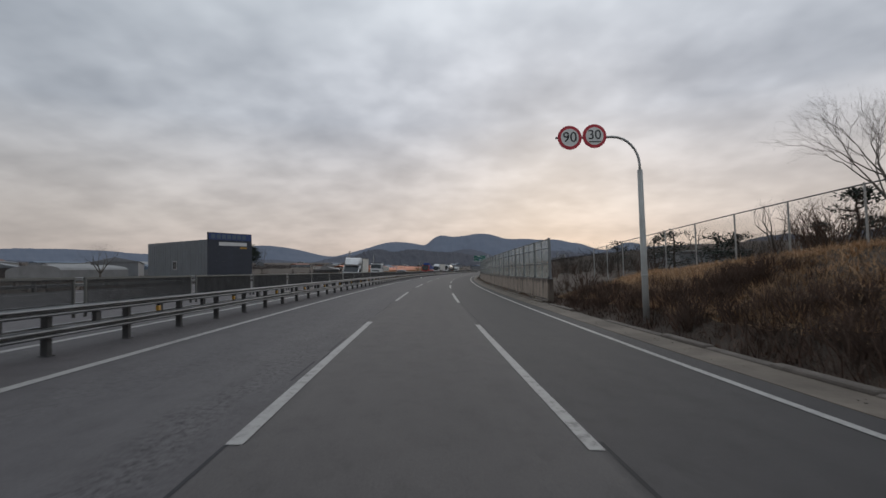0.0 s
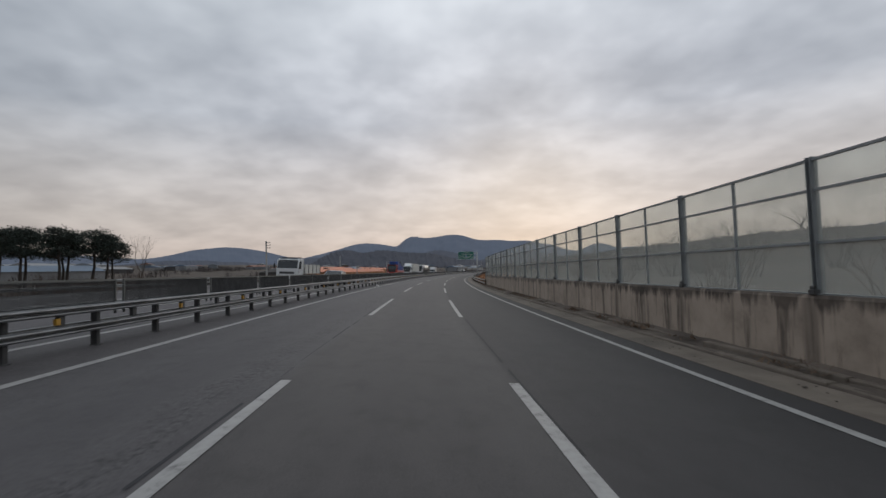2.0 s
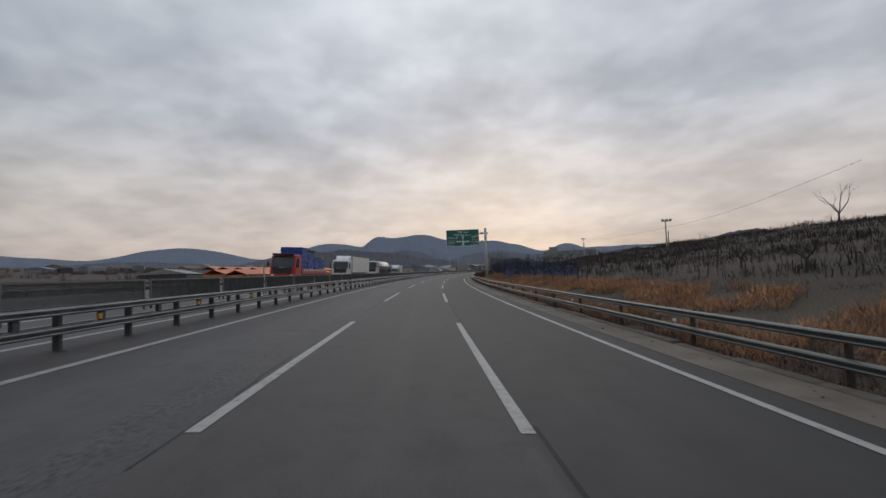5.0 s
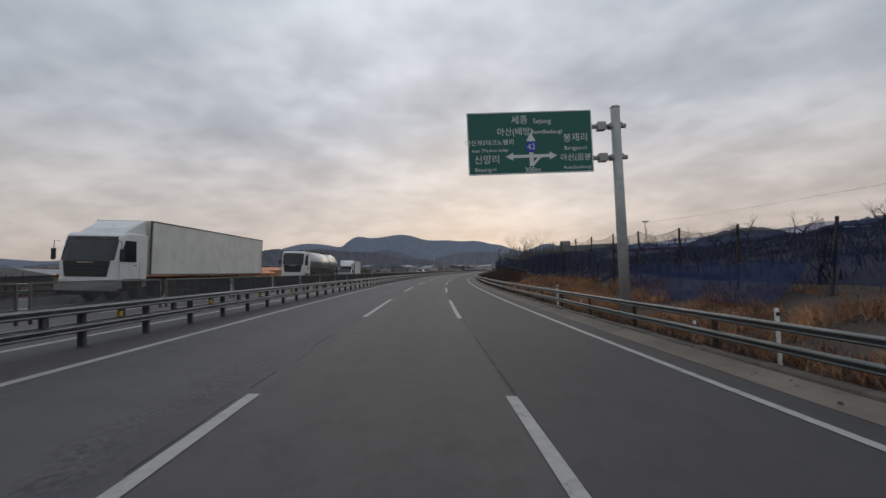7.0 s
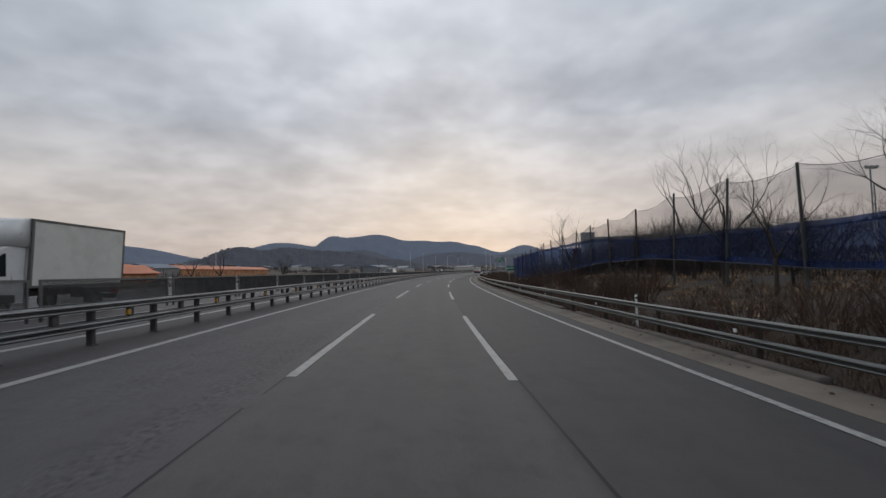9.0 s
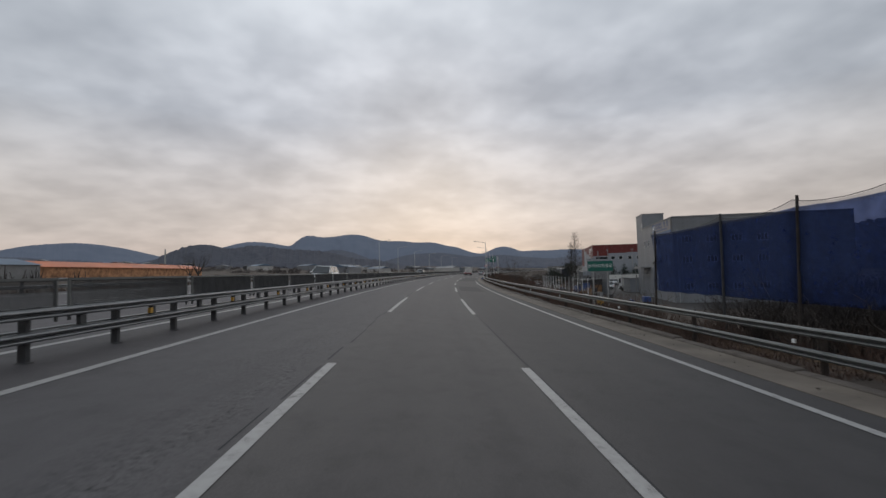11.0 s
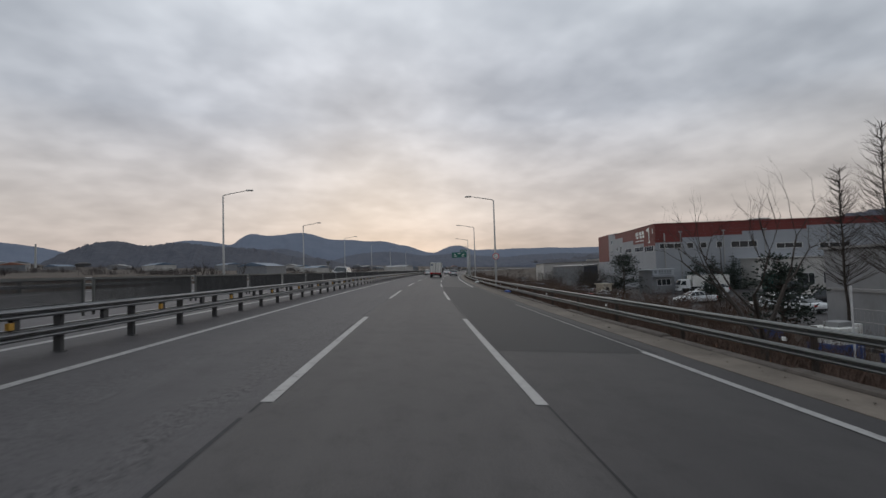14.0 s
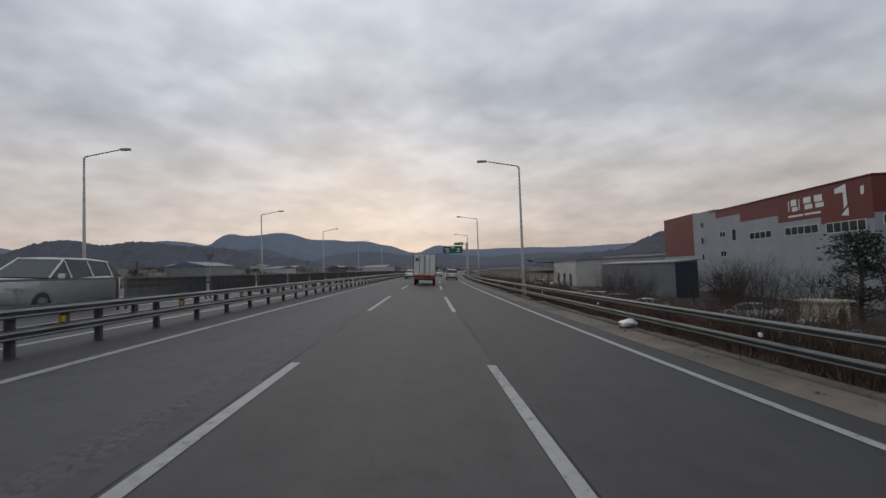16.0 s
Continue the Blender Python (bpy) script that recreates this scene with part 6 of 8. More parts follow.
def build_red_factory():
    a, b = at(425.5, 42.2, 0, 0), at(456.9, 44.5, 0, 0)
    F, FA, FB = wall_frames(a, b)
    t = thing("red_factory", F, "large factory with brick-red stepped upper cladding over pale grey", "factory")
    inv = F.inverted()
    fa, fb = inv @ FA, inv @ FB
    L, D = 30.6, 62.0
    part("wall", boxes((0, L, -D, 0, BASE - 1, 9.0)), M["cladding_light"], t)
    part("roof", boxes((-0.15, L + 0.1, -D, 0.15, 9.0, 9.14), bevel=0.03), M["cladding_red"], t)
    part("roof_ridge", boxes((2, L - 2, -22, -19, 9.14, 9.6), bevel=0.1), M["roof_grey"], t)
    part("end_tower", boxes((L, L + 7, -9, -0.4, BASE - 1, 9.5)), M["cladding_light"], t, "pale stair tower")
    part("far_wing", boxes((L + 7, L + 20, -26, -0.6, 2.4, 9.7), bevel=0.02), M["cladding_red"], t, "plain brick-red rear wing")
    part("far_wing_base", boxes((L + 7, L + 20, -26, -0.5, BASE - 1, 2.4)), M["cladding_light"], t)
    for u0, u1, z in ((0, 6.8, 4.95), (6.8, 14.0, 5.75), (14.0, 22.3, 6.7), (22.3, 29.0, 7.9)):
        sheets(t, fa, -u1, -u0 - 0.001, z, 8.99, "cladding_red", 0.6)
    for u0, u1, z in ((0, 4.9, 5.5), (4.9, 10.5, 6.3), (10.5, 15.7, 6.5), (15.7, 27.0, 7.15), (27.0, 61.0, 7.8)):
        sheets(t, fb, u0 + 0.001, u1, z, 8.99, "cladding_red", 0.6)
    for u0, u1, z in ((0, 6.8, 4.95), (6.8, 14.0, 5.75), (14.0, 22.3, 6.7), (22.3, 30.5, 7.9)):
        sheets(t, fa, -u1, -u0 - 0.001, BASE, z - 0.01, "cladding_light", 1.1)
    for u0, u1, z in ((0, 4.9, 5.5), (4.9, 10.5, 6.3), (10.5, 15.7, 6.5), (15.7, 27.0, 7.15), (27.0, 61.0, 7.8)):
        sheets(t, fb, u0 + 0.001, u1, BASE, z - 0.01, "cladding_light", 1.1)
    A = fa @ pose(0, -0.031, 0)
    B = fb @ pose(0, -0.031, 0)
    for u, z, w, h, n in ((28.0, 4.9, 1.7, 0.9, 2), (24.6, 4.2, 1.2, 1.7, 1), (20.2, 4.1, 4.8, 0.95, 4), (12.8, 4.1, 5.6, 1.0, 5), (6.1, 3.9, 5.2, 1.1, 5), (28.0, 2.0, 1.7, 0.9, 2)):
        window(t, A, -u, z, w, h, n)
    for u, z, w, h, n in ((0.7, 4.3, 4.0, 0.95, 3), (5.7, 4.2, 1.2, 1.1, 1), (8.1, 4.2, 1.2, 1.1, 1), (11.0, 4.2, 1.1, 1.1, 1), (13.6, 4.1, 4.6, 1.2, 3), (21.5, 3.7, 4.6, 1.0, 3), (29, 3.5, 5.2, 1.0, 3), (40, 3.4, 5.0, 1.0, 3)):
        window(t, B, u, z, w, h, n)
    for u in (4.6, 12.3, 19.6, 30.5):
        part("downpipe", tubes(([(u, -0.12, BASE), (u, -0.12, 7.4)], 0.09), ([(u - 0.35, -0.12, 7.4), (u + 0.35, -0.12, 7.4)], 0.1), sides=8), M["galv_pole"], t, m=B)
    part("flue", tubes(([(1.5, -0.5, BASE), (1.5, -0.5, 7.2)], 0.12), sides=8), M["galv_pole"], t, m=B)
    rg = random.Random(29)
    for u, w in ((-11.9, 0.3), (-11.4, 1.1), (-10.1, 0.3), (-9.3, 1.4), (-7.6, 1.4)):
        bm = boxes((u, u + w * 0.5, -0.05, -0.032, 6.95, 8.15)) if w < 0.5 else glyph(rg, u, 6.85, w, 1.35, -0.05, -0.032)
        part("sign_glyph", bm, M["sign_white"], t, "plain white sign shape", m=A)
    for u in (-12.0, -9.2):
        part("sign_line", boxes((u, u + 2.5, -0.05, -0.032, 6.2, 6.42)), M["sign_white"], t, m=A)
    for outline in ([(-4.6, 8.4), (-3.1, 8.7), (-3.0, 6.6), (-3.5, 6.2), (-3.5, 7.9), (-4.6, 7.9)], [(-3.9, 5.6), (-2.9, 5.5), (-2.9, 6.4)], [(-1.3, 8.1), (-0.9, 8.2), (-0.9, 7.4), (-1.3, 7.3)]):
        part("emblem", flat_poly(bmesh.new(), outline, -0.05, -0.032), M["sign_white"], t, m=A)
    for z in (6.8, 4.2, 1.5):
        window(t, fa @ pose(0, 0.37, 0), -L - 4.2, z, 0.9, 1.1, 1)


build_red_factory()


def simple_hall(name, label, s0, d0, s1, d1, depth, z0, z1, mat, roof="roof_grey", slope=0.0, category="building"):
    a, b = at(s0, d0, 0, 0), at(s1, d1, 0, 0)
    F, FA, FB = wall_frames(a, b)
    t = thing(name, F, label, category)
    L = (b - a).length
    bm = bmesh.new()
    extrude_profile(bm, [(0, z0 - 1), (-depth, z0 - 1), (-depth, z1 + slope), (0, z1)], 0, L)
    # the outline lies in y, z: turn it so that its length runs along x
    bmesh.ops.transform(bm, matrix=Matrix(((0, 1, 0, 0), (1, 0, 0, 0), (0, 0, 1, 0), (0, 0, 0, 1))), verts=bm.verts)
    bmesh.ops.recalc_face_normals(bm, faces=bm.faces)
    part("wall", bm, M[mat], t)
    bm = bmesh.new()
    extrude_profile(bm, [(0.25, z1), (-depth - 0.2, z1 + slope), (-depth - 0.2, z1 + slope + 0.16), (0.25, z1 + 0.16)], -0.25, L + 0.25)
    bmesh.ops.transform(bm, matrix=Matrix(((0, 1, 0, 0), (1, 0, 0, 0), (0, 0, 1, 0), (0, 0, 0, 1))), verts=bm.verts)
    bmesh.ops.recalc_face_normals(bm, faces=bm.faces)
    part("roof", bm, M[roof], t)
    return t, F.inverted() @ FA, F.inverted() @ FB, L


t, fa, fb, L = simple_hall("warehouse", "low dark grey warehouse with a pale sheet roof", 448.5, 34.5, 471, 31.5, 3.4, BASE, 1.4, "cladding_slate", "roof_grey", 0.25)
sheets(t, fa, -L, 0, BASE, 1.35, "cladding_slate", 0.8)
sheets(t, fb, 0, 3.4, BASE, 1.35, "cladding_navy", 0.8)
t, fa, fb, L = simple_hall("pale_hall", "pale concrete hall beyond the warehouse", 492, 32, 530, 34, 20, BASE, 2.6, "pale_wall", "roof_grey", 0.3)
for u in (6, 16, 26):
    part("doorway", boxes((-u - 3, -u, -0.06, 0.0, BASE, -0.6)), M["glass_dark"], t, m=fa)
t, fa, fb, L = simple_hall("blue_roof_hall", "far pale hall with a faded blue roof", 560, 60, 600, 66, 30, BASE, 4.5, "pale_wall", "blue_roof", 0.8)
t, fa, fb, L = simple_hall("gate_office", "small grey gate office with a sign over its window", 415.0, 36.9, 418.7, 36.2, 4.2, BASE, 0.35, "cladding", "cladding_light", 0.1)
part("sign_board", boxes((0.1, 4.1, -0.2, 0.0, -0.5, 0.6), bevel=0.02), M["cladding_light"], t, "pale name board with blue marks", m=fb)
part("sign_emblem", boxes((0.4, 0.8, -0.215, -0.2, -0.15, 0.35)), M["cladding_slate"], t, m=fb)
for k in range(5):
    part("sign_glyph", boxes((1.2 + k * 0.5, 1.55 + k * 0.5, -0.215, -0.2, -0.05, 0.35)), M["cladding_slate"], t, m=fb)
part("caption_bar", boxes((1.2, 3.6, -0.215, -0.2, -0.3, -0.18)), M["cladding_slate"], t, m=fb)
window(t, fb, 0.9, -2.2, 2.6, 1.1, 3)
part("eave", boxes((-0.1, 4.3, -0.8, 0.0, -0.75, -0.6)), M["cladding_light"], t, m=fb)
t, fa, fb, L = simple_hall("gate_lodge", "small cream gate pillar house with an arched opening", 414.6, 28.6, 417.0, 28.1, 1.5, BASE, -1.75, "cream", "cream", 0.0)
bm = bmesh.new()
flat_poly(bm, [(0.4, -3.4), (1.05, -3.4), (1.05, -2.5), (0.95, -2.25), (0.72, -2.15), (0.5, -2.25), (0.4, -2.5)], -0.03, 0.0)
part("arch_window", bm, M["glass_dark"], t, m=fb)
t, fa, fb, L = simple_hall("white_office", "long low white office with a flat roof", 419.5, 57.5, 424.3, 57.2, 34, BASE, 1.9, "pale_wall", "win_frame", 0.0)
for u in (7.0, 12.0, 17.0, 22.0, 27.0):
    window(t, fb, u, -2.9, 3.4, 2.0, 3)
part("dark_door", boxes((0.6, 5.2, -0.05, 0.0, BASE, -0.9)), M["door_green"], t, "dark green glazed sliding door", m=fb)
t, fa, fb, L = simple_hall("annex", "grey two-storey annex with white windows and a pale end panel", 357.0, 27.3, 369.4, 30.2, 3.4, BASE, 2.2, "cladding", "roof_grey", 0.0)
for z in (0.3, -2.1):
    window(t, fa, -3.3, z, 1.0, 1.3, 2)
    part("window_arch", tubes(([(-3.35 + 0.55 * (1 - math.cos(math.pi * k / 8)), -0.04, z + 1.3 + 0.18 * math.sin(math.pi * k / 8)) for k in range(9)], 0.05), sides=5), M["win_frame"], t, m=fa)
sheets(t, fb, 0.02, 3.38, -1.2, 2.18, "roof_grey", 3.38)
part("sill_band", boxes((-L, 0.0, -0.12, 0.0, -0.75, -0.6)), M["roof_grey"], t, m=fa)
t, fa, fb, L = simple_hall("open_shed", "low open-fronted shed with brown boards", 353.6, 24.9, 356.2, 25.2, 3.6, BASE, -0.75, "rail_dark", "roof_grey", 0.2)
for u in (0.1, 2.0):
    part("board_pile", boxes((u, u + 1.4, -0.5, 0.0, BASE, -1.6)), M["plank_tan"], t, m=fb)
t, fa, fb, L = simple_hall("grey_container", "pale grey site container on the yard", 361, 36.0, 361.9 + 6, 36.6, 2.6, -3.5, -0.8, "cladding_light", "roof_grey", 0.0)
sheets(t, fa, -L, 0, -3.5, -0.85, "cladding_light", 0.4)


# ---- yard: paving, fence, stacks ----
def build_yard():
    bm = bmesh.new()
    uv = bm.loops.layers.uv.new("UVMap")
    rows = []
    for s in range(318, 470, 4):
        rows.append((s, [bm.verts.new(at(s, d, BASE + 0.05, 0)) for d in (17 if s < 366 else 27, 28, 35, 50, 75, 100)]))
    for (s0, r0), (s1, r1) in zip(rows, rows[1:]):
        for j in range(5):
            f = bm.faces.new((r0[j], r0[j + 1], r1[j + 1], r1[j]))
            for lp in f.loops:
                lp[uv].uv = (lp.vert.co.x, lp.vert.co.y)
    tagged(part("yard_paving", bm, M["asphalt"]), "grey asphalt of the factory yard", "pavement", kind="structure")
    fence = thing("yard_fence", Matrix(), "white wire yard fence along the embankment's foot", "fence")
    pts = []
    for i in range(16):
        p = at(314 + i * 2.6, 16.6 + 0.06 * i, BASE, 0)
        pts.append(p)
        part("post", tubes(([p + Vector((0, 0, -0.2)), p + Vector((0, 0, 4.0))], 0.038), sides=6), M["win_frame"], fence)
    for z in (1.6, 2.6, 3.1, 3.9):
        part("wire", tubes(([p + Vector((0, 0, z)) for p in pts], 0.008), sides=4), M["pale_wall"], fence)
    rods = []
    for a, b in zip(pts, pts[1:]):
        rods += [([a.lerp(b, k / 14) + Vector((0, 0, 0.1)), a.lerp(b, k / 14) + Vector((0, 0, 3.0))], 0.004) for k in range(1, 14)]
    part("wire_mesh", tubes(*rods, sides=3), M["pale_wall"], fence)["kind"] = "stuff"
    wall = thing("yard_wall", Matrix(), "low pale stone wall at the yard's edge", "wall")
    bm = bmesh.new()
    sweep(bm, [(16.2, BASE - 0.5), (16.2, BASE + 0.9), (16.5, BASE + 0.9), (16.5, BASE - 0.5)], 398, 440, 4, 0)
    part("wall_body", bm, M["cream"], wall)
    rnd = random.Random(8)
    mats = ["crate_blue", "rail_dark", "roof_grey", "orange_faded", "box_white", "crate_blue", "rail_dark", "yellow", "crate_blue", "rail_dark", "plank_tan", "pale_wall"]
    for k in range(44):
        s, d = rnd.uniform(320, 360), (rnd.uniform(18.3, 21.5) if k % 3 else rnd.uniform(21.5, 26))
        w, l, h = rnd.uniform(0.5, 1.3), rnd.uniform(0.6, 1.8), rnd.uniform(0.6, 1.4)
        m = mats[k % len(mats)]
        colour = {"crate_blue": "blue", "roof_grey": "grey", "plank_tan": "brown", "orange_faded": "rust-red", "box_white": "white", "yellow": "yellow", "rail_dark": "dark", "straw": "tan", "pale_wall": "pale grey"}[m]
        t = thing("storage_crate", stand(s, d, BASE, rnd.uniform(-30, 30), 0), f"{colour} storage crate standing in the factory yard", "crate", "yard crates")
        part("crate_body", boxes((-w / 2, w / 2, -l / 2, l / 2, 0.1, h), bevel=0.03), M[m], t)
        if k % 2:
            h2 = rnd.uniform(0.6, 1.2)
            m2 = mats[(k * 5 + 3) % len(mats)]
            tagged(part("stacked_crate", boxes((-w * 0.45, w * 0.45, -l * 0.45, l * 0.45, 0, h2), bevel=0.03), M[m2], m=t.matrix_basis @ pose(0, 0, h + 0.002, 0, 0, 6)), "storage crate stacked on another in the factory yard", "crate", "yard crates")
        part("pallet", boxes(*[(-w / 2 - 0.05, w / 2 + 0.05, y - 0.05, y + 0.05, 0.0, 0.1) for y in (-l / 2 + 0.05, 0, l / 2 - 0.05)]), M["straw"], t)
    tufts("dry_weeds", "brown weeds and dead grass on the embankment", "scrub", field(15000, 286, 480, 6.6, 17.0, 1.0, 0.12), 0.3, 0.95, 51, 9, 0.009, 0.8)
    tufts("dry_grass", "straw grass clumps beside the kerb", "rust_grass", field(2600, 300, 470, 6.8, 10, 1.0, 0.5), 0.2, 0.5, 52, 9, 0.009, 0.9)
    tufts("thicket", "dense tangle of dark brown brushwood on the embankment", "scrub", field(5000, 362, 500, 10.0, 25.0, 1.0, 0.4), 0.5, 1.5, 54, 12, 0.011, 0.7, "brushwood")
    tufts("thicket", "dark brown brushwood between the slope and the yard fence", "scrub", field(4800, 285, 362, 8.5, 17.4, 1.0, 0.3), 0.5, 1.4, 55, 12, 0.011, 0.7, "brushwood")
    tufts("dry_grass", "grey-brown dead grass matted over the embankment", "straw_dark", field(7000, 286, 480, 6.6, 17, 1.0, 0.3), 0.12, 0.5, 53, 11, 0.008, 1.5)
    kinds = [bush("bush", "leafless brown shrub on the embankment", Matrix(), 1.9, 2.2, 930 + k, "scrub", 32, "embankment shrubs") for k in range(6)]
    for k in range(190):
        r2 = random.Random(900 + k)
        s = r2.choice((r2.uniform(284, 350), r2.uniform(345, 400), r2.uniform(372, 470), r2.uniform(410, 540)))
        m = on_ground(s, r2.uniform(9.5, 17.0) if s < 362 or r2.random() < 0.6 else r2.uniform(17, 27), r2.uniform(0, 360)) @ Matrix.Scale(r2.uniform(0.7, 1.35), 4)
        if k < 6:
            kinds[k].matrix_basis = m
        else:
            copy_thing(kinds[k % 6], Matrix()).matrix_basis = m
    tall = [bush("brushwood", "tall reddish-brown leafless brushwood on the embankment", Matrix(), 3.0, 3.0, 960 + k, "scrub", 52, "embankment brushwood") for k in range(5)]
    rb = random.Random(81)
    for k in range(108):
        s = rb.uniform(362, 470) if 22 < k < 74 else rb.uniform(366, 402) if k <= 22 else rb.uniform(288, 334)
        m = on_ground(s, rb.uniform(10.0, 16.0) if k < 74 else rb.uniform(8.8, 14.5), rb.uniform(0, 360)) @ Matrix.Scale(rb.uniform(0.55, 1.05) if k < 74 else rb.uniform(0.4, 0.85), 4)
        if k < 5:
            tall[k].matrix_basis = m
        else:
            copy_thing(tall[k % 5], Matrix()).matrix_basis = m
    for k, (s, d, h) in enumerate(((420.5, 27.6, 5.0), (424.5, 28.6, 5.4), (428.5, 29.6, 5.2), (417.5, 30.5, 4.6), (440, 26, 4.4), (446, 25, 4.6))):
        bush("tall_shrub", "large round leafless shrub with dense dark twigs", on_ground(s, d), h, 3.6, 985 + k, "bark", 70, "yard shrubs")
    tufts("thicket", "reddish-brown brushwood hiding the yard's edge", "scrub", field(5200, 364, 470, 9.0, 16.5, 1.0, 0.3), 1.0, 2.5, 56, 12, 0.012, 0.6, "brushwood", 0.25)
    for k, (s, d, h) in enumerate(((420.9, 47.4, 6.7), (422.6, 51.2, 6.8), (422.4, 54.9, 6.7), (421.5, 58.6, 5.6), (396, 36.5, 4.2))):
        conifer("conifer", "dark green conical conifer in front of the red factory", on_ground(s, d), h, 1000 + k, "factory conifers")
    pine("pine_tree", "broad dark pine with spreading branches by the gate", on_ground(417.2, 33.0), 6.6, 1010, 0.14, 0.95, "", 72, 44)
    pine("pine_tree", "rounded dark pine beside the yard", on_ground(361.4, 20.9), 5.0, 1011, 0.15, 0.7, "", 46, 40)
    pine("pine_tree", "dark pine at the yard's far edge", on_ground(430, 30), 3.6, 1012, 0.1, 0.8, "", 30, 26)
    for k, (s, d, h) in enumerate(((361.1, 24.5, 10.6), (358.6, 24.75, 12.6))):
        poplar("poplar", "slender leafless poplar with short upright twigs", on_ground(s, d), h, 1020 + k, "poplars")
    for k, (s, d, h, sp) in enumerate(((330.6, 10.0, 6.6, 0.5), (325.9, 10.0, 6.2, 0.5), (345.4, 8.3, 6.2, 0.85), (338.5, 10.5, 5.2, 0.5), (319.5, 10.5, 5.0, 0.5), (292.0, 10.4, 4.6, 0.7))):
        bare_tree("bare_tree", "leafless sapling with long thin rising branches", on_ground(s, d), h, 1025 + k, sp, 0.12, 5, "bark", 0.10, "yard trees", (2, 3), (0, 0), 0.6)
    for k, (s, d, h) in enumerate(((433, 33, 5.0), (437, 34, 5.5), (441, 33, 5.2), (428, 31.5, 4.2), (452, 29, 4.0), (470, 24, 5.5), (476, 22, 6.5), (482, 20, 6.0), (490, 19, 6.2))):
        bare_tree("bare_tree", "bushy leafless tree with dense dark twigs", on_ground(s, d), h, 1040 + k, 0.8, 0.03, 6, "bark", 0.12, "far yard trees")


build_yard()


# ---- the left side ----
def build_left():
    a, b = at(71.5, -37.95, 0, 0), at(78.65, -34.1, 0, 0)
    # front: from a to b; the long side wall runs back from a
    c = at(84.0, -57.0, 0, 0)
    F = frame_of(a, b, 0)
    t = thing("signboard_building", F, "dark navy building front with a large sign and slate side wall", "building")
    L = (b - a).length
    side = F.inverted() @ c
    z0 = -0.6
    front = part("front_wall", boxes((0, L, 0.0, 0.3, z0, 8.9), bevel=0.02), M["cladding_navy"], t)
    sheets(t, Matrix(), 0.01, L - 0.01, z0, 7.6, "cladding_navy", 1.2)
    part("sign_band", boxes((0.1, L - 0.1, -0.05, 0.0, 7.7, 8.8)), M["cladding_blue"], t, "blue sign band with lighter characters")
    for k in range(7):
        part("sign_glyph", boxes((0.5 + k * 0.98, 1.22 + k * 0.98, -0.07, -0.05, 7.9, 8.6)), M["blue_roof"], t)
    part("number_bar", boxes((1.9, 7.3, -0.06, -0.031, 6.75, 7.35)), M["win_frame"], t)
    part("caption_bar", boxes((5.9, 7.3, -0.06, -0.031, 6.3, 6.55)), M["yellow"], t)
    bm = bmesh.new()
    p = [(0, 0.3), (L, 0.3), (L + side.x, side.y), (side.x, side.y)]
    lo = [bm.verts.new((x, y, z0)) for x, y in p]
    hi = [bm.verts.new((x, y, z)) for (x, y), z in zip(p, (7.7, 7.7, 8.2, 8.2))]
    for i in range(4):
        bm.faces.new((lo[i], lo[(i + 1) % 4], hi[(i + 1) % 4], hi[i]))
    bm.faces.new(hi)
    bmesh.ops.recalc_face_normals(bm, faces=bm.faces)
    part("hall", bm, M["cladding_slate"], t, "slate grey ribbed side hall")
    # ribs and a window on the side wall
    q0, q1 = Vector((0, 0.3, 0)), Vector((side.x, side.y, 0))
    S = frame_of(q1, q0, 0)
    Ls = (q1 - q0).length
    rib = finish("rib", boxes((-0.04, 0.04, -0.05, 0.0, z0, 7.65)), M["cladding_slate"])
    for k in range(1, 24):
        piece("rib", rib, t, S @ pose(Ls * k / 24, 0, 0))
    window(t, S @ pose(0, -0.05, 0), Ls * 0.47, 3.0, 1.5, 1.5, 2)
    shed = thing("white_shed", on_ground(104, -92, -20), "low white greenhouse shed with a curved roof", "shed")
    bm = bmesh.new()
    prof = [(-9, 0), (-9, 2.6)] + [(9 * -math.cos(math.pi * k / 10), 2.6 + 1.3 * math.sin(math.pi * k / 10)) for k in range(1, 10)] + [(9, 2.6), (9, 0)]
    extrude_profile(bm, prof, -8, 8)
    part("shell", bm, M["roof_grey"], shed)
    bare_tree("bare_tree", "round-crowned leafless tree with bird nests", on_ground(95.7, -76.7), 9.6, 1101, 0.85, 0.03, 6, "bark_light", 0.2)
    for k, (s, d, h, ln) in enumerate(((112, -61, 9.0, 0.4), (115.5, -58, 9.6, -0.3), (119, -60, 9.2, 0.3), (123, -59, 9.8, 0.5), (127, -60, 9.0, 0.6), (108, -60, 8.6, 0.2), (131, -62, 8.2, 0.3), (117, -65, 9.4, 0.2), (125, -66, 9.2, -0.2))):
        pine("pine_tree", "tall dark pine with a flat crown on a bare trunk", on_ground(s, d), h, 1110 + k, 0.55, 0.72, "left pines", 64, 60, ln)
    bare_tree("bare_tree", "pale leafless tree beside the pines", on_ground(139, -62), 11.5, 1120, 0.6, 0.06, 6, "bark_light", 0.2, "", (2, 3), (0, 0), 0.6)
    for k in range(12):
        r2 = random.Random(1130 + k)
        bush("bush", "dark shrub at the pines' feet", on_ground(r2.uniform(106, 134), r2.uniform(-64, -56)), r2.uniform(1.8, 3.2), 1.8, 1150 + k, "scrub", 18, "pine shrubs")
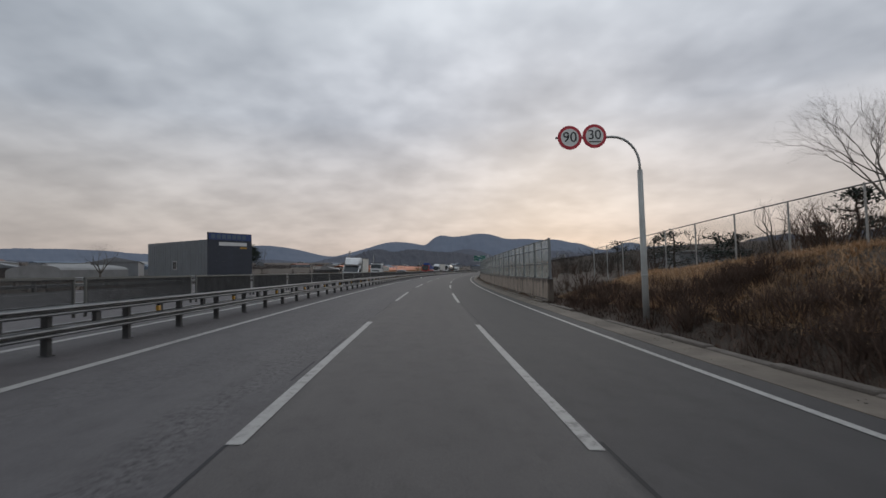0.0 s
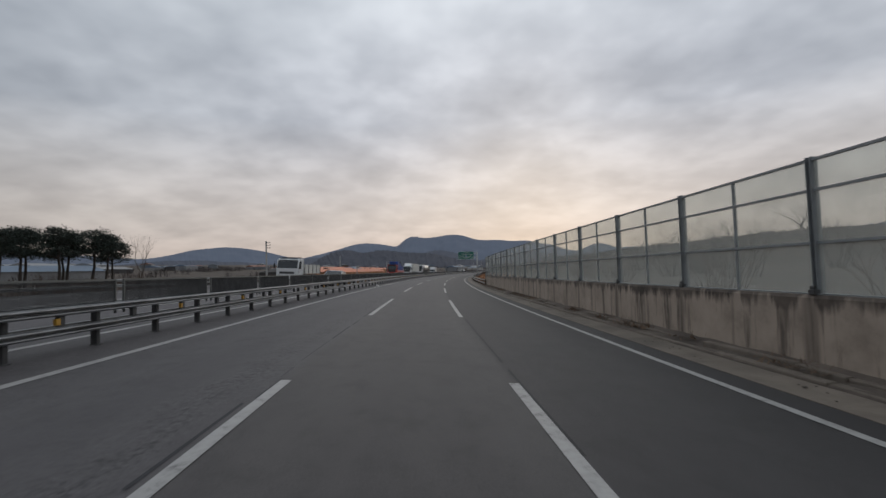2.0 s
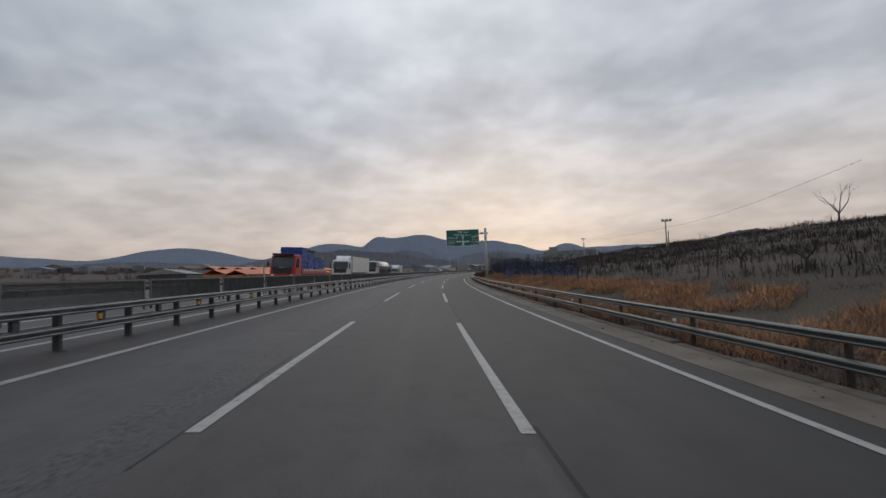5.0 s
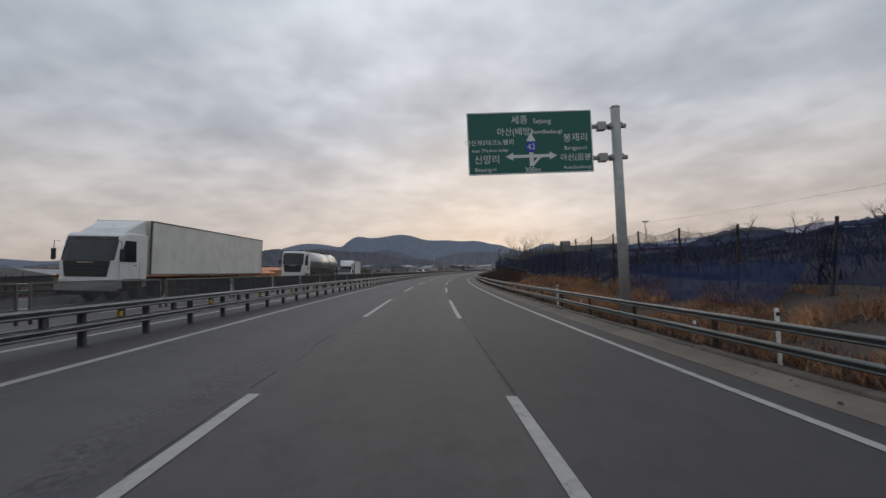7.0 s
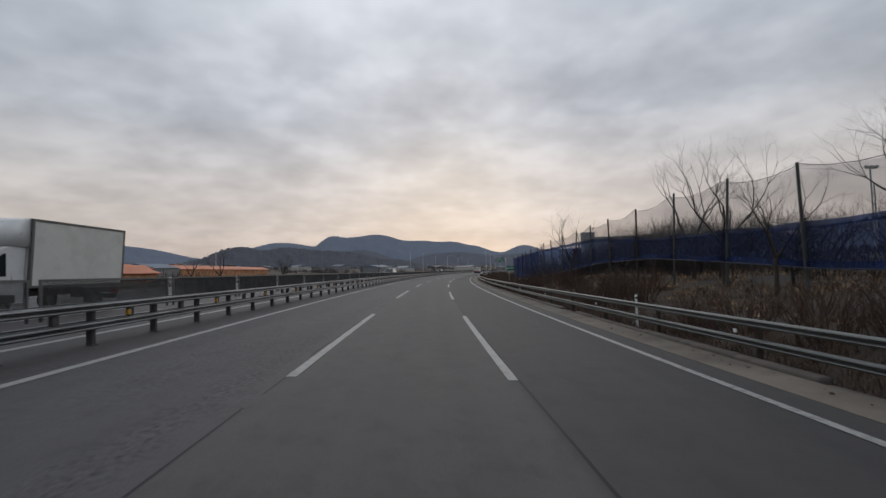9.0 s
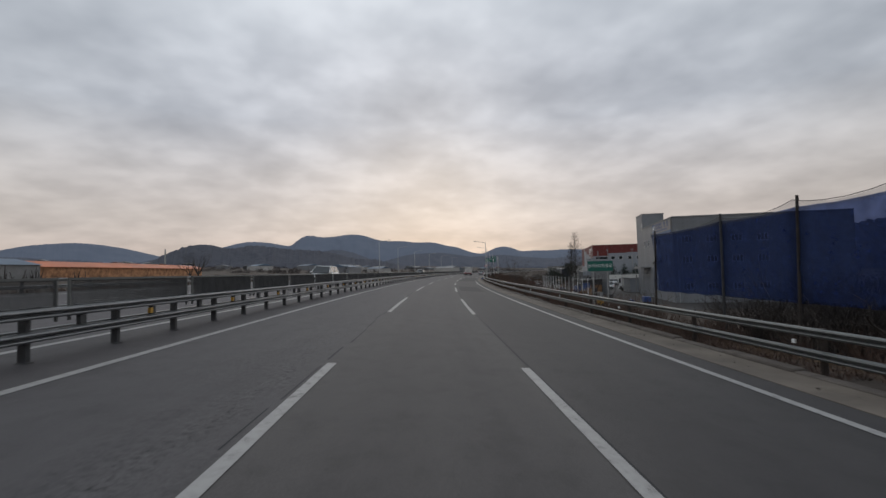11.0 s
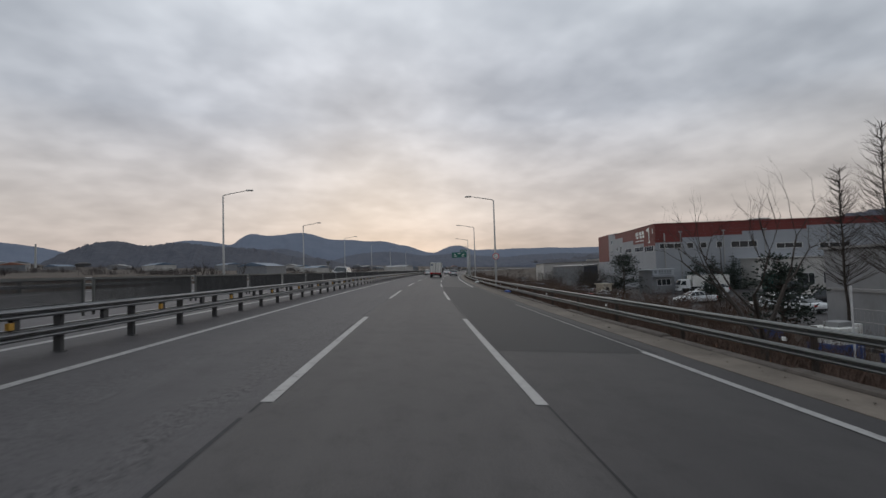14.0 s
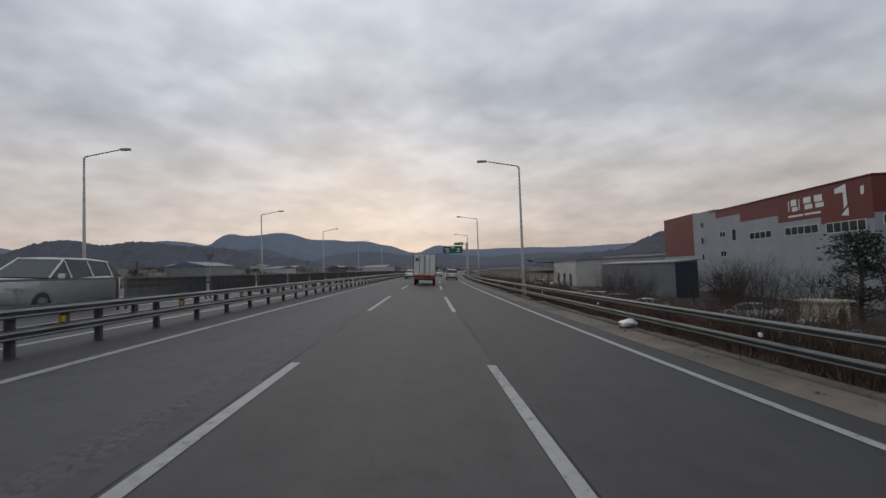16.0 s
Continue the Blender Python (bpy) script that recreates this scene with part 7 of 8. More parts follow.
    for k, (s, d, h) in enumerate(((300, -42, 7.2), (290, -60, 6.5), (286, -66, 6.5), (322, -62, 7), (372, -62, 8), (378, -66, 8.5), (366, -60, 7), (470, -70, 7), (482, -64, 6))):
        bare_tree("bare_tree", "leafless roadside tree beyond the oncoming lanes", on_ground(s, d), h, 1170 + k, 0.62, 0.05, 6, "bark", 0.2, "left trees")
    # poles
    for s, d, h in ((121.8, -28.4, 7.2), (227.0, -29.8, 5.9), (215, -38, 4.5)):
        t = thing("utility_pole", on_ground(s, d, -10), "pale concrete utility pole with short crossarms", "utility pole")
        part("pole", tubes(([(0, 0, -0.5), (0, 0, h)], [0.17, 0.11]), sides=10), M["galv_pole"], t)
        for k in range(3):
            z = h - 0.3 - k * 0.45
            arm = part("crossarm", boxes((-0.1, 0.75, -0.04, 0.04, z, z + 0.07)), M["rail_dark"], t)
            part("insulator", boxes((0.62, 0.7, -0.04, 0.04, z + 0.07, z + 0.2), bevel=0.01), M["sign_white"], arm)
    tw = thing("chimney", on_ground(640, -330), "thin grey chimney on the far plain", "chimney")
    part("stack", tubes(([(0, 0, -1), (0, 0, 19)], [0.8, 0.55]), sides=10), M["pole_grey"], tw)
    # orange-roofed sheds
    def orange_shed(s0, d0, s1, d1, rows, h):
        a, b = at(s0, d0, 0, 0), at(s1, d1, 0, 0)
        L = (b - a).length
        g = min(ground_z(s0, d0), ground_z(s1, d1))
        t = thing("orange_roof_shed", frame_of(a, b, g), "long low sheds with weathered orange sheet roofs", "shed", "orange sheds")
        for k in range(rows):
            y = k * 7.5
            bm = bmesh.new()
            extrude_profile(bm, [(y + 0.2, -0.5), (y + 0.2, h - 1.3), (y + 7.3, h - 1.3), (y + 7.3, -0.5)], 0, L)
            bmesh.ops.transform(bm, matrix=Matrix(((0, 1, 0, 0), (1, 0, 0, 0), (0, 0, 1, 0), (0, 0, 0, 1))), verts=bm.verts)
            bmesh.ops.recalc_face_normals(bm, faces=bm.faces)
            part("wall", bm, M["rust_grass"], t)
            bm = bmesh.new()
            zz = h + 0.45 * k
            extrude_profile(bm, [(y - 0.2, zz - 1.35), (y + 3.7, zz), (y + 7.5, zz - 1.35), (y + 7.5, zz - 1.25), (y + 3.7, zz + 0.12), (y - 0.2, zz - 1.25)], -0.6, L + 0.6)
            bmesh.ops.transform(bm, matrix=Matrix(((0, 1, 0, 0), (1, 0, 0, 0), (0, 0, 1, 0), (0, 0, 0, 1))), verts=bm.verts)
            bmesh.ops.recalc_face_normals(bm, faces=bm.faces)
            part("roof", bm, M["orange_roof"], t)
    orange_shed(250, -60, 300, -54, 2, 3.6)
    orange_shed(322, -98, 446, -112, 4, 4.6)
    rnd = random.Random(33)
    for k in range(90):
        s, d = rnd.uniform(120, 1050), -rnd.uniform(95, 520)
        w, l, h = rnd.uniform(3, 8), rnd.uniform(8, 30), rnd.uniform(2.2, 4.6)
        t = thing("farm_building", on_ground(s, d, rnd.uniform(-40, 40)), rnd.choice(("low pale farm building on the far plain", "small shed with a faded blue roof on the far plain")), "building", "far buildings")
        part("wall", boxes((-w, w, -l / 2, l / 2, -1.5, h)), M[rnd.choice(("roof_grey", "cladding", "cladding", "cladding_slate", "rail_dark", "pale_wall"))], t)
        bm = bmesh.new()
        extrude_profile(bm, [(-w - 0.4, h), (0, h + w * 0.25), (w + 0.4, h)], -l / 2 - 0.3, l / 2 + 0.3)
        part("roof", bm, M["blue_roof"] if "blue" in t["label"] else M[rnd.choice(("roof_grey", "cladding", "orange_faded", "roof_grey", "cladding_slate"))], t)
    # the back of a triangular sign beyond the oncoming lanes
    t = thing("yield_sign", stand(431.2, -21.9, 0.6, lean=0), "back of a triangular yield sign on a thin post", "road sign")
    part("post", tubes(([(0, 0, -0.3), (0, 0, 3.3)], 0.04), sides=8), M["galv_pole"], t)
    bm = bmesh.new()
    flat_poly(bm, [(-0.5, 3.35), (0.5, 3.35), (0, 2.5)], -0.08, -0.05)
    part("plate", bm, M["galv"], t)
    tufts("dry_weeds", "dark verge weeds beyond the oncoming lanes", "scrub", field(9000, 0, 560, -25, -19.0, 1.0, 0.1), 0.3, 0.85, 61, 6, 0.022, 0.8)
    tufts("dry_grass", "dull straw verge grass beyond the oncoming lanes", "straw_dark", field(3000, 0, 560, -32, -20.0, 1.0, 0.4), 0.2, 0.6, 62, 7, 0.025, 0.9)
    # belts of bare woods, thickets and hedgerows across the valley

    def belts(n, s0, s1, d0, d1, cut):
        def places(rnd):
            for _ in range(n):
                s, d = rnd.uniform(s0, s1), -(d0 + (d1 - d0) * rnd.random())
                if noise.noise(Vector((s * 0.012, d * 0.045, 21))) < cut:
                    continue
                p = at(s, d, 0, 0)
                p.z = ground_z(s, d)
                yield p
        return places
    tufts("far_woods", "grey-brown belts of bare winter woods on the valley floor", "wet_wood", belts(7000, 80, 1150, 95, 560, 0.2), 1.2, 4.2, 63, 26, 0.07, 0.9, "woods", 1.3)
    tufts("thicket", "low dark thickets beyond the oncoming verge", "scrub", belts(2600, 60, 700, 30, 100, 0.12), 0.4, 1.8, 64, 22, 0.03, 0.9, "woods", 0.6)


build_left()

# ---- vehicles ----
def wheel_mesh(r, w):
    bm = bmesh.new()
    prof = [(0.55 * r, -w / 2), (0.93 * r, -w / 2), (r, -w / 3), (r, w / 3), (0.93 * r, w / 2), (0.55 * r, w / 2)]
    n = 20
    rings = [[bm.verts.new((y, a * math.cos(2 * math.pi * k / n), a * math.sin(2 * math.pi * k / n))) for k in range(n)] for a, y in prof]
    for r0, r1 in zip(rings, rings[1:]):
        for k in range(n):
            bm.faces.new((r0[k], r0[(k + 1) % n], r1[(k + 1) % n], r1[k]))
    return finish("tyre", bm, M["tyre"], True)


def rim_mesh(r, w):
    bm = bmesh.new()
    n = 20
    for sx in (-1, 1):
        ring = [bm.verts.new((sx * w * 0.42, 0.57 * r * math.cos(2 * math.pi * k / n), 0.57 * r * math.sin(2 * math.pi * k / n))) for k in range(n)]
        hub = [bm.verts.new((sx * w * 0.30, 0.2 * r * math.cos(2 * math.pi * k / n), 0.2 * r * math.sin(2 * math.pi * k / n))) for k in range(n)]
        for k in range(n):
            bm.faces.new((ring[k], ring[(k + 1) % n], hub[(k + 1) % n], hub[k]))
        bm.faces.new(hub)
    return finish("rim", bm, M["galv"])


WHEELS = {}


def add_wheel(parent, x, y, r, w):
    if (r, w) not in WHEELS:
        WHEELS[(r, w)] = (wheel_mesh(r, w), rim_mesh(r, w))
    ty, ri = WHEELS[(r, w)]
    wh = new("wheel")
    wh.parent, wh.matrix_basis = parent, pose(x, y, r)
    piece("tyre", ty, wh, Matrix())
    piece("rim", ri, wh, Matrix())


def loft(bm, sections):
    """Rings of equal length joined in order, closed at both ends."""
    rings = [[bm.verts.new(p) for p in s] for s in sections]
    n = len(rings[0])
    for a, b in zip(rings, rings[1:]):
        for k in range(n):
            bm.faces.new((a[k], a[(k + 1) % n], b[(k + 1) % n], b[k]))
    bm.faces.new(rings[0][::-1])
    bm.faces.new(rings[-1])
    bmesh.ops.recalc_face_normals(bm, faces=bm.faces)
    return bm


def car_section(y, half, z0, z1, round_=0.12):
    """A body cross-section: flat sides, rounded shoulders."""
    r = min(round_, (z1 - z0) * 0.45)
    return [(-half * 0.93, y, z0), (-half, y, z0 + 0.12), (-half, y, z1 - r), (-half + r * 0.6, y, z1 - r * 0.3), (-half + r * 1.6, y, z1),
            (half - r * 1.6, y, z1), (half - r * 0.6, y, z1 - r * 0.3), (half, y, z1 - r), (half, y, z0 + 0.12), (half * 0.93, y, z0)]


def build_car(name, label, m, paint, kind="sedan", group=""):
    """A car that faces +y, its middle over the origin."""
    t = thing(name, m, label, "car" if kind != "van" else "van", group)
    if kind == "sedan":
        L, hw, top = 4.8, 0.92, 1.45
        hood, deck = 0.92, 1.02
        gl = ((-1.75, 1.04), (-0.95, 1.40), (0.25, 1.44), (1.15, 0.98))
    elif kind == "suv":
        L, hw, top = 4.65, 0.94, 1.68
        hood, deck = 1.05, 1.15
        gl = ((-2.15, 1.12), (-1.75, 1.60), (0.35, 1.66), (1.15, 1.08))
    else:
        L, hw, top = 5.15, 0.99, 1.78
        hood, deck = 1.10, 1.2
        gl = ((-2.42, 1.12), (-2.15, 1.70), (0.75, 1.76), (1.75, 1.10))
    h = L / 2
    bm = bmesh.new()
    loft(bm, [car_section(-h, hw * 0.80, 0.38, deck - 0.22), car_section(-h + 0.12, hw * 0.93, 0.28, deck - 0.05), car_section(-h + 0.7, hw, 0.25, deck), car_section(-0.6, hw, 0.24, deck - 0.02),
              car_section(1.0, hw, 0.24, hood + 0.02), car_section(h - 0.7, hw * 0.97, 0.25, hood - 0.10), car_section(h - 0.15, hw * 0.86, 0.28, hood - 0.28), car_section(h, hw * 0.72, 0.36, hood - 0.40)])
    part("body", bm, paint, t, smooth=True)
    (y0, z0), (y1, z1), (y2, z2), (y3, z3) = gl
    bm = bmesh.new()
    iw = hw * 0.95
    tw = hw * 0.74
    loft(bm, [[(-iw, y0, z0 - 0.05), (iw, y0, z0 - 0.05), (iw, y0, z0), (-iw, y0, z0)], [(-iw, y1, z0 - 0.05), (iw, y1, z0 - 0.05), (tw, y1, z1), (-tw, y1, z1)],
              [(-iw, y2, z3 - 0.05), (iw, y2, z3 - 0.05), (tw, y2, z2), (-tw, y2, z2)], [(-iw, y3, z3 - 0.05), (iw, y3, z3 - 0.05), (iw * 0.97, y3, z3), (-iw * 0.97, y3, z3)]])
    part("glasshouse", bm, M["glass_dark"], t, "dark tinted windows")
    bm = bmesh.new()
    loft(bm, [[(-tw * 0.95, y1 - 0.08, z1 - 0.03), (tw * 0.95, y1 - 0.08, z1 - 0.03), (tw * 0.95, y1 - 0.08, z1 + 0.01), (-tw * 0.95, y1 - 0.08, z1 + 0.01)],
              [(-tw * 1.03, (y1 + y2) / 2, max(z1, z2) - 0.02), (tw * 1.03, (y1 + y2) / 2, max(z1, z2) - 0.02), (tw * 0.9, (y1 + y2) / 2, max(z1, z2) + 0.045), (-tw * 0.9, (y1 + y2) / 2, max(z1, z2) + 0.045)],
              [(-tw * 0.97, y2 + 0.06, z2 - 0.04), (tw * 0.97, y2 + 0.06, z2 - 0.04), (tw * 0.95, y2 + 0.06, z2 + 0.01), (-tw * 0.95, y2 + 0.06, z2 + 0.01)]])
    part("roof", bm, paint, t, smooth=True)
    for sx in (-1, 1):
        for ya, yb in ((y1 + 0.02, y1 + 0.12), ((y1 + y2) / 2 - 0.05, (y1 + y2) / 2 + 0.05), (y2 - 0.1, y2)):
            part("pillar", tubes(([(sx * iw * 1.0, ya, z0 - 0.05), (sx * (tw + 0.012), yb, min(z1, z2) + 0.0)], 0.03), sides=4), paint, t)
        part("front_pillar", tubes(([(sx * iw * 0.985, y3 - 0.02, z3), (sx * tw * 0.99, y2, z2 + 0.0)], 0.035), sides=4), paint, t)
        part("headlight", boxes((sx * hw * 0.72 - 0.17, sx * hw * 0.72 + 0.17, h - 0.32, h - 0.12, hood - 0.38, hood - 0.24), bevel=0.03), M["lamp_clear"], t)
        part("tail_lamp", boxes((sx * hw * 0.74 - 0.16, sx * hw * 0.74 + 0.16, -h - 0.005, -h + 0.2, deck - 0.34, deck - 0.16), bevel=0.03), M["tail_red"], t)
        part("mirror", boxes((sx * (hw + 0.09) - 0.09, sx * (hw + 0.09) + 0.09, y3 - 0.35, y3 - 0.25, z3 - 0.02, z3 + 0.12), bevel=0.03), paint, t)
        for y in (h - 0.92, -h + 0.98):
            add_wheel(t, sx * (hw - 0.11), y, 0.335, 0.22)
    part("bumper_grille", boxes((-hw * 0.5, hw * 0.5, h - 0.06, h + 0.01, 0.38, hood - 0.48), bevel=0.02), M["black"], t)
    part("number_plate", boxes((-0.26, 0.26, -h - 0.02, -h + 0.03, 0.62, 0.74), bevel=0.008), M["sign_white"], t)
    part("rear_bumper", boxes((-hw * 0.78, hw * 0.78, -h - 0.01, -h + 0.12, 0.30, 0.5), bevel=0.03), M["black"], t)
    return t


def cab(t, paint, w, y_front, depth, z0, z1, nose=0.25, dark_face=False):
    """A forward-control truck cab that faces +y: a shell rounded in plan, curved glass, mirrors on arms."""
    h, H = w / 2, z1 - z0
    prof = ((0.0, -0.02), (0.08, 0.0), (0.47, 0.0), (0.88, -nose), (0.95, -nose - 0.08), (1.0, -nose - 0.28))

    def front(xn, f):
        return y_front + float(np.interp(f, [q[0] for q in prof], [q[1] for q in prof])) - 0.03 * xn * xn - 0.16 * abs(xn) ** 9

    bm = bmesh.new()
    secs = []
    for xn in (-1.0, -0.965, -0.86, -0.6, -0.2, 0.2, 0.6, 0.86, 0.965, 1.0):
        edge = 1.0 if abs(xn) < 0.98 else 0.985
        ring = [(xn * h, y_front - depth, z0), (xn * h, y_front - depth, z0 + H * edge)]
        ring += [(xn * h, front(xn, f), z0 + H * f * edge) for f in (1.0, 0.95, 0.88, 0.68, 0.47, 0.25, 0.08, 0.0)]
        secs.append(ring)
    loft(bm, secs)
    part("cab", bm, paint, t)

    def panel(name, x0, x1, f0, f1, mat, off=0.014, parent=None, taper=0.0, label=""):
        """A sheet that follows the cab's front."""
        b2 = bmesh.new()
        grid = []
        for j in range(5):
            f = f0 + (f1 - f0) * j / 4
            k = 1.0 - taper * (1 - j / 4)
            grid.append([(b2.verts.new((x * h, front(x, f) + off, z0 + H * f)), b2.verts.new((x * h, front(x, f) - 0.03, z0 + H * f))) for x in ((x0 + (x1 - x0) * i / 8) * k for i in range(9))])
        for r0, r1 in zip(grid, grid[1:]):
            for p, q in zip(range(8), range(1, 9)):
                b2.faces.new((r0[p][0], r0[q][0], r1[q][0], r1[p][0]))
        rim = [g[0] for g in grid] + [grid[-1][i] for i in range(1, 9)] + [g[8] for g in grid[-2::-1]] + [grid[0][i] for i in range(7, 0, -1)]
        for p, q in zip(rim, rim[1:] + rim[:1]):
            b2.faces.new((p[0], p[1], q[1], q[0]))
        bmesh.ops.recalc_face_normals(b2, faces=b2.faces)
        return part(name, b2, mat, parent or t, label)

    panel("windscreen", -0.90, 0.90, 0.49, 0.87, M["glass_dark"])
    panel("visor", -0.86, 0.86, 0.88, 0.925, M["black"], 0.05)
    if dark_face:
        panel("face_panel", -0.80, 0.80, 0.20, 0.485, M["black"], 0.016, None, 0.12, "glossy black radiator face")
        for f in (0.27, 0.34, 0.41):
            panel("face_slat", -0.62, 0.62, f, f + 0.012, M["rail_dark"], 0.024)
        part("badge_bar", boxes((-0.34, 0.34, y_front + 0.018, y_front + 0.03, z0 + H * 0.445, z0 + H * 0.465)), M["chrome"], t)
    else:
        g = panel("grille", -0.66, 0.66, 0.20, 0.31, M["black"], 0.016)
        panel("grille_bar", -0.60, 0.60, 0.245, 0.26, M["galv"], 0.024, g)
    for k in (-0.42, 0.36):
        part("wiper", tubes(([(k * h, y_front + 0.03, z0 + H * 0.50), ((k + 0.36) * h, y_front - nose * 0.35 + 0.035, z0 + H * 0.62)], 0.008), sides=4), M["black"], t)
    zb, zt = z0 + H * 0.47, z0 + H * 0.86
    for sx in (-1, 1):
        x = sx * h
        bm = bmesh.new()
        pts = [(y_front - depth + 0.42 * depth - 0.1, zb), (y_front - depth + 0.42 * depth - 0.06, zt), (y_front - nose - 0.30, zt), (y_front - 0.26, zb + 0.10), (y_front - 0.26, zb)]
        v0 = [bm.verts.new((x + sx * 0.004, y, z)) for y, z in pts]
        v1 = [bm.verts.new((x + sx * 0.016, y, z)) for y, z in pts]
        bm.faces.new(v0), bm.faces.new(v1)
        for k in range(5):
            bm.faces.new((v0[k], v0[(k + 1) % 5], v1[(k + 1) % 5], v1[k]))
        bmesh.ops.recalc_face_normals(bm, faces=bm.faces)
        part("side_window", bm, M["glass_dark"], t)
        yd = y_front - depth * 0.60
        part("door_seam", boxes((x - 0.004, x + 0.004, yd - 0.16 * depth, yd - 0.16 * depth + 0.014, z0 + H * 0.12, zb), (x - 0.004, x + 0.004, y_front - 0.24, y_front - 0.226, z0 + H * 0.16, zb)), M["rail_dark"], t)
        arm = part("mirror_arm", tubes(([(x, y_front - 0.22, zt - 0.08), (x + sx * 0.17, y_front - 0.08, zt - 0.06), (x + sx * 0.19, y_front - 0.08, zb + 0.02)], 0.014), sides=5), M["black"], t)
        part("mirror", boxes((x + sx * 0.19 - 0.09, x + sx * 0.19 + 0.09, y_front - 0.13, y_front - 0.05, zb + 0.06, zb + min(0.52, 0.24 * H)), bevel=0.03), M["black"], arm)
        part("headlight", boxes((sx * (h - 0.30) - 0.16, sx * (h - 0.30) + 0.16, y_front - 0.16, y_front + 0.012, z0 + H * 0.10, z0 + H * 0.10 + 0.17), bevel=0.035), M["lamp_clear"], t)
        part("door_handle", boxes((x + sx * 0.004, x + sx * 0.03, yd - 0.1, yd + 0.06, zb - 0.16, zb - 0.12)), M["black"], t)
        part("wheel_arch", boxes((x - sx * 0.10 - 0.115, x - sx * 0.10 + 0.115, y_front - depth * 0.86, y_front - 0.42, z0 - 0.02, z0 + H * 0.17), bevel=0.06), M["black"], t)
    part("bumper", boxes((-h, h, y_front - 0.3, y_front + 0.05, z0 - 0.12, z0 + H * 0.09), bevel=0.05), paint, t)
    part("lower_valance", boxes((-h * 0.94, h * 0.94, y_front - 0.28, y_front + 0.02, z0 - 0.26, z0 - 0.10), bevel=0.03), M["black"], t)
    part("number_plate", boxes((-0.25, 0.25, y_front + 0.05, y_front + 0.065, z0 - 0.08, z0 + 0.03)), M["sign_white"], t)


def chassis(t, w, y0, y1, z, r, axles, tw=0.26):
    part("chassis", boxes((-w * 0.32, -w * 0.22, y0, y1, z - 0.16, z), (w * 0.22, w * 0.32, y0, y1, z - 0.16, z), *[(-w * 0.3, w * 0.3, y, y + 0.12, z - 0.14, z - 0.02) for y in np.arange(y0 + 0.2, y1, 1.4)]), M["black"], t)
    for y in axles:
        for sx in (-1, 1):
            add_wheel(t, sx * (w / 2 - tw / 2 - 0.03), y, r, tw)
    part("rear_bar", boxes((-w * 0.45, w * 0.45, y0 - 0.05, y0 + 0.05, z - 0.38, z - 0.22)), M["rail_dark"], t)
    for sx in (-1, 1):
        part("tail_lamp", boxes((sx * w * 0.38 - 0.17, sx * w * 0.38 + 0.17, y0 - 0.08, y0 - 0.02, z - 0.2, z - 0.05), bevel=0.01), M["tail_red"], t)


def cargo_box(t, w, y0, y1, z0, z1, mat, doors=True):
    b = part("cargo_box", boxes((-w / 2, w / 2, y0, y1, z0, z1), bevel=0.02), mat, t)
    e = 0.07
    part("box_frame", boxes(*[(sx * w / 2 - (e if sx > 0 else 0.0) - 0.012 * (sx < 0), sx * w / 2 + (e if sx < 0 else 0.0) + 0.012 * (sx > 0), yy - 0.012, yy + e, z0, z1) for sx in (-1, 1) for yy in (y0, y1 - e)],
                            *[(sx * w / 2 - 0.015, sx * w / 2 + 0.015, y0, y1, zz, zz + e) for sx in (-1, 1) for zz in (z0, z1 - e)]), M["galv"], b)
    if doors:
        part("door_post", boxes(*[(x - 0.03, x + 0.03, y0 - 0.03, y0 - 0.005, z0 + 0.05, z1 - 0.05) for x in (-w / 2 + 0.06, -w * 0.22, -0.05, 0.05, w * 0.22, w / 2 - 0.06)]), M["galv"], b)
        part("door_hinges", boxes(*[(sx * w * 0.46 - 0.05, sx * w * 0.46 + 0.05, y0 - 0.04, y0 - 0.01, z0 + (z1 - z0) * k, z0 + (z1 - z0) * k + 0.06) for sx in (-1, 1) for k in (0.12, 0.5, 0.85)]), M["chrome"], b)


def small_box_truck(m, label, fairing=True, length=5.6, top=2.75):
    t = thing("box_truck", m, label, "truck")
    y1 = length / 2
    chassis(t, 1.75, -y1, y1 - 0.4, 0.72, 0.33, (y1 - 0.95, -y1 + 1.1), 0.2)
    cab(t, M["white_paint"], 1.74, y1, 1.6, 0.42, 1.97, 0.62)
    cargo_box(t, 1.95, -y1, y1 - 1.65, 0.82, top, M["box_white"])
    if fairing:
        bm = bmesh.new()
        loft(bm, [[(-0.95, y1 - 1.66, 1.95), (0.95, y1 - 1.66, 1.95), (0.92, y1 - 1.66, top), (-0.92, y1 - 1.66, top)], [(-0.88, y1 - 1.1, 1.95), (0.88, y1 - 1.1, 1.95), (0.8, y1 - 1.15, top - 0.12), (-0.8, y1 - 1.15, top - 0.12)],
                  [(-0.75, y1 - 0.5, 1.95), (0.75, y1 - 0.5, 1.95), (0.62, y1 - 0.62, 2.05), (-0.62, y1 - 0.62, 2.05)]])
        part("wind_fairing", bm, M["white_paint"], t, "rounded white roof fairing", smooth=True)
    return t


def oncoming(s, d):
    """A pose in the oncoming lanes, facing back along the road."""
    return stand(s, d, 0, 180) @ pose(0, 0, 0, 0, -math.degrees(TILT), 0)


def ahead(s, d):
    return stand(s, d, 0) @ pose(0, 0, 0, 0, math.degrees(TILT), 0)


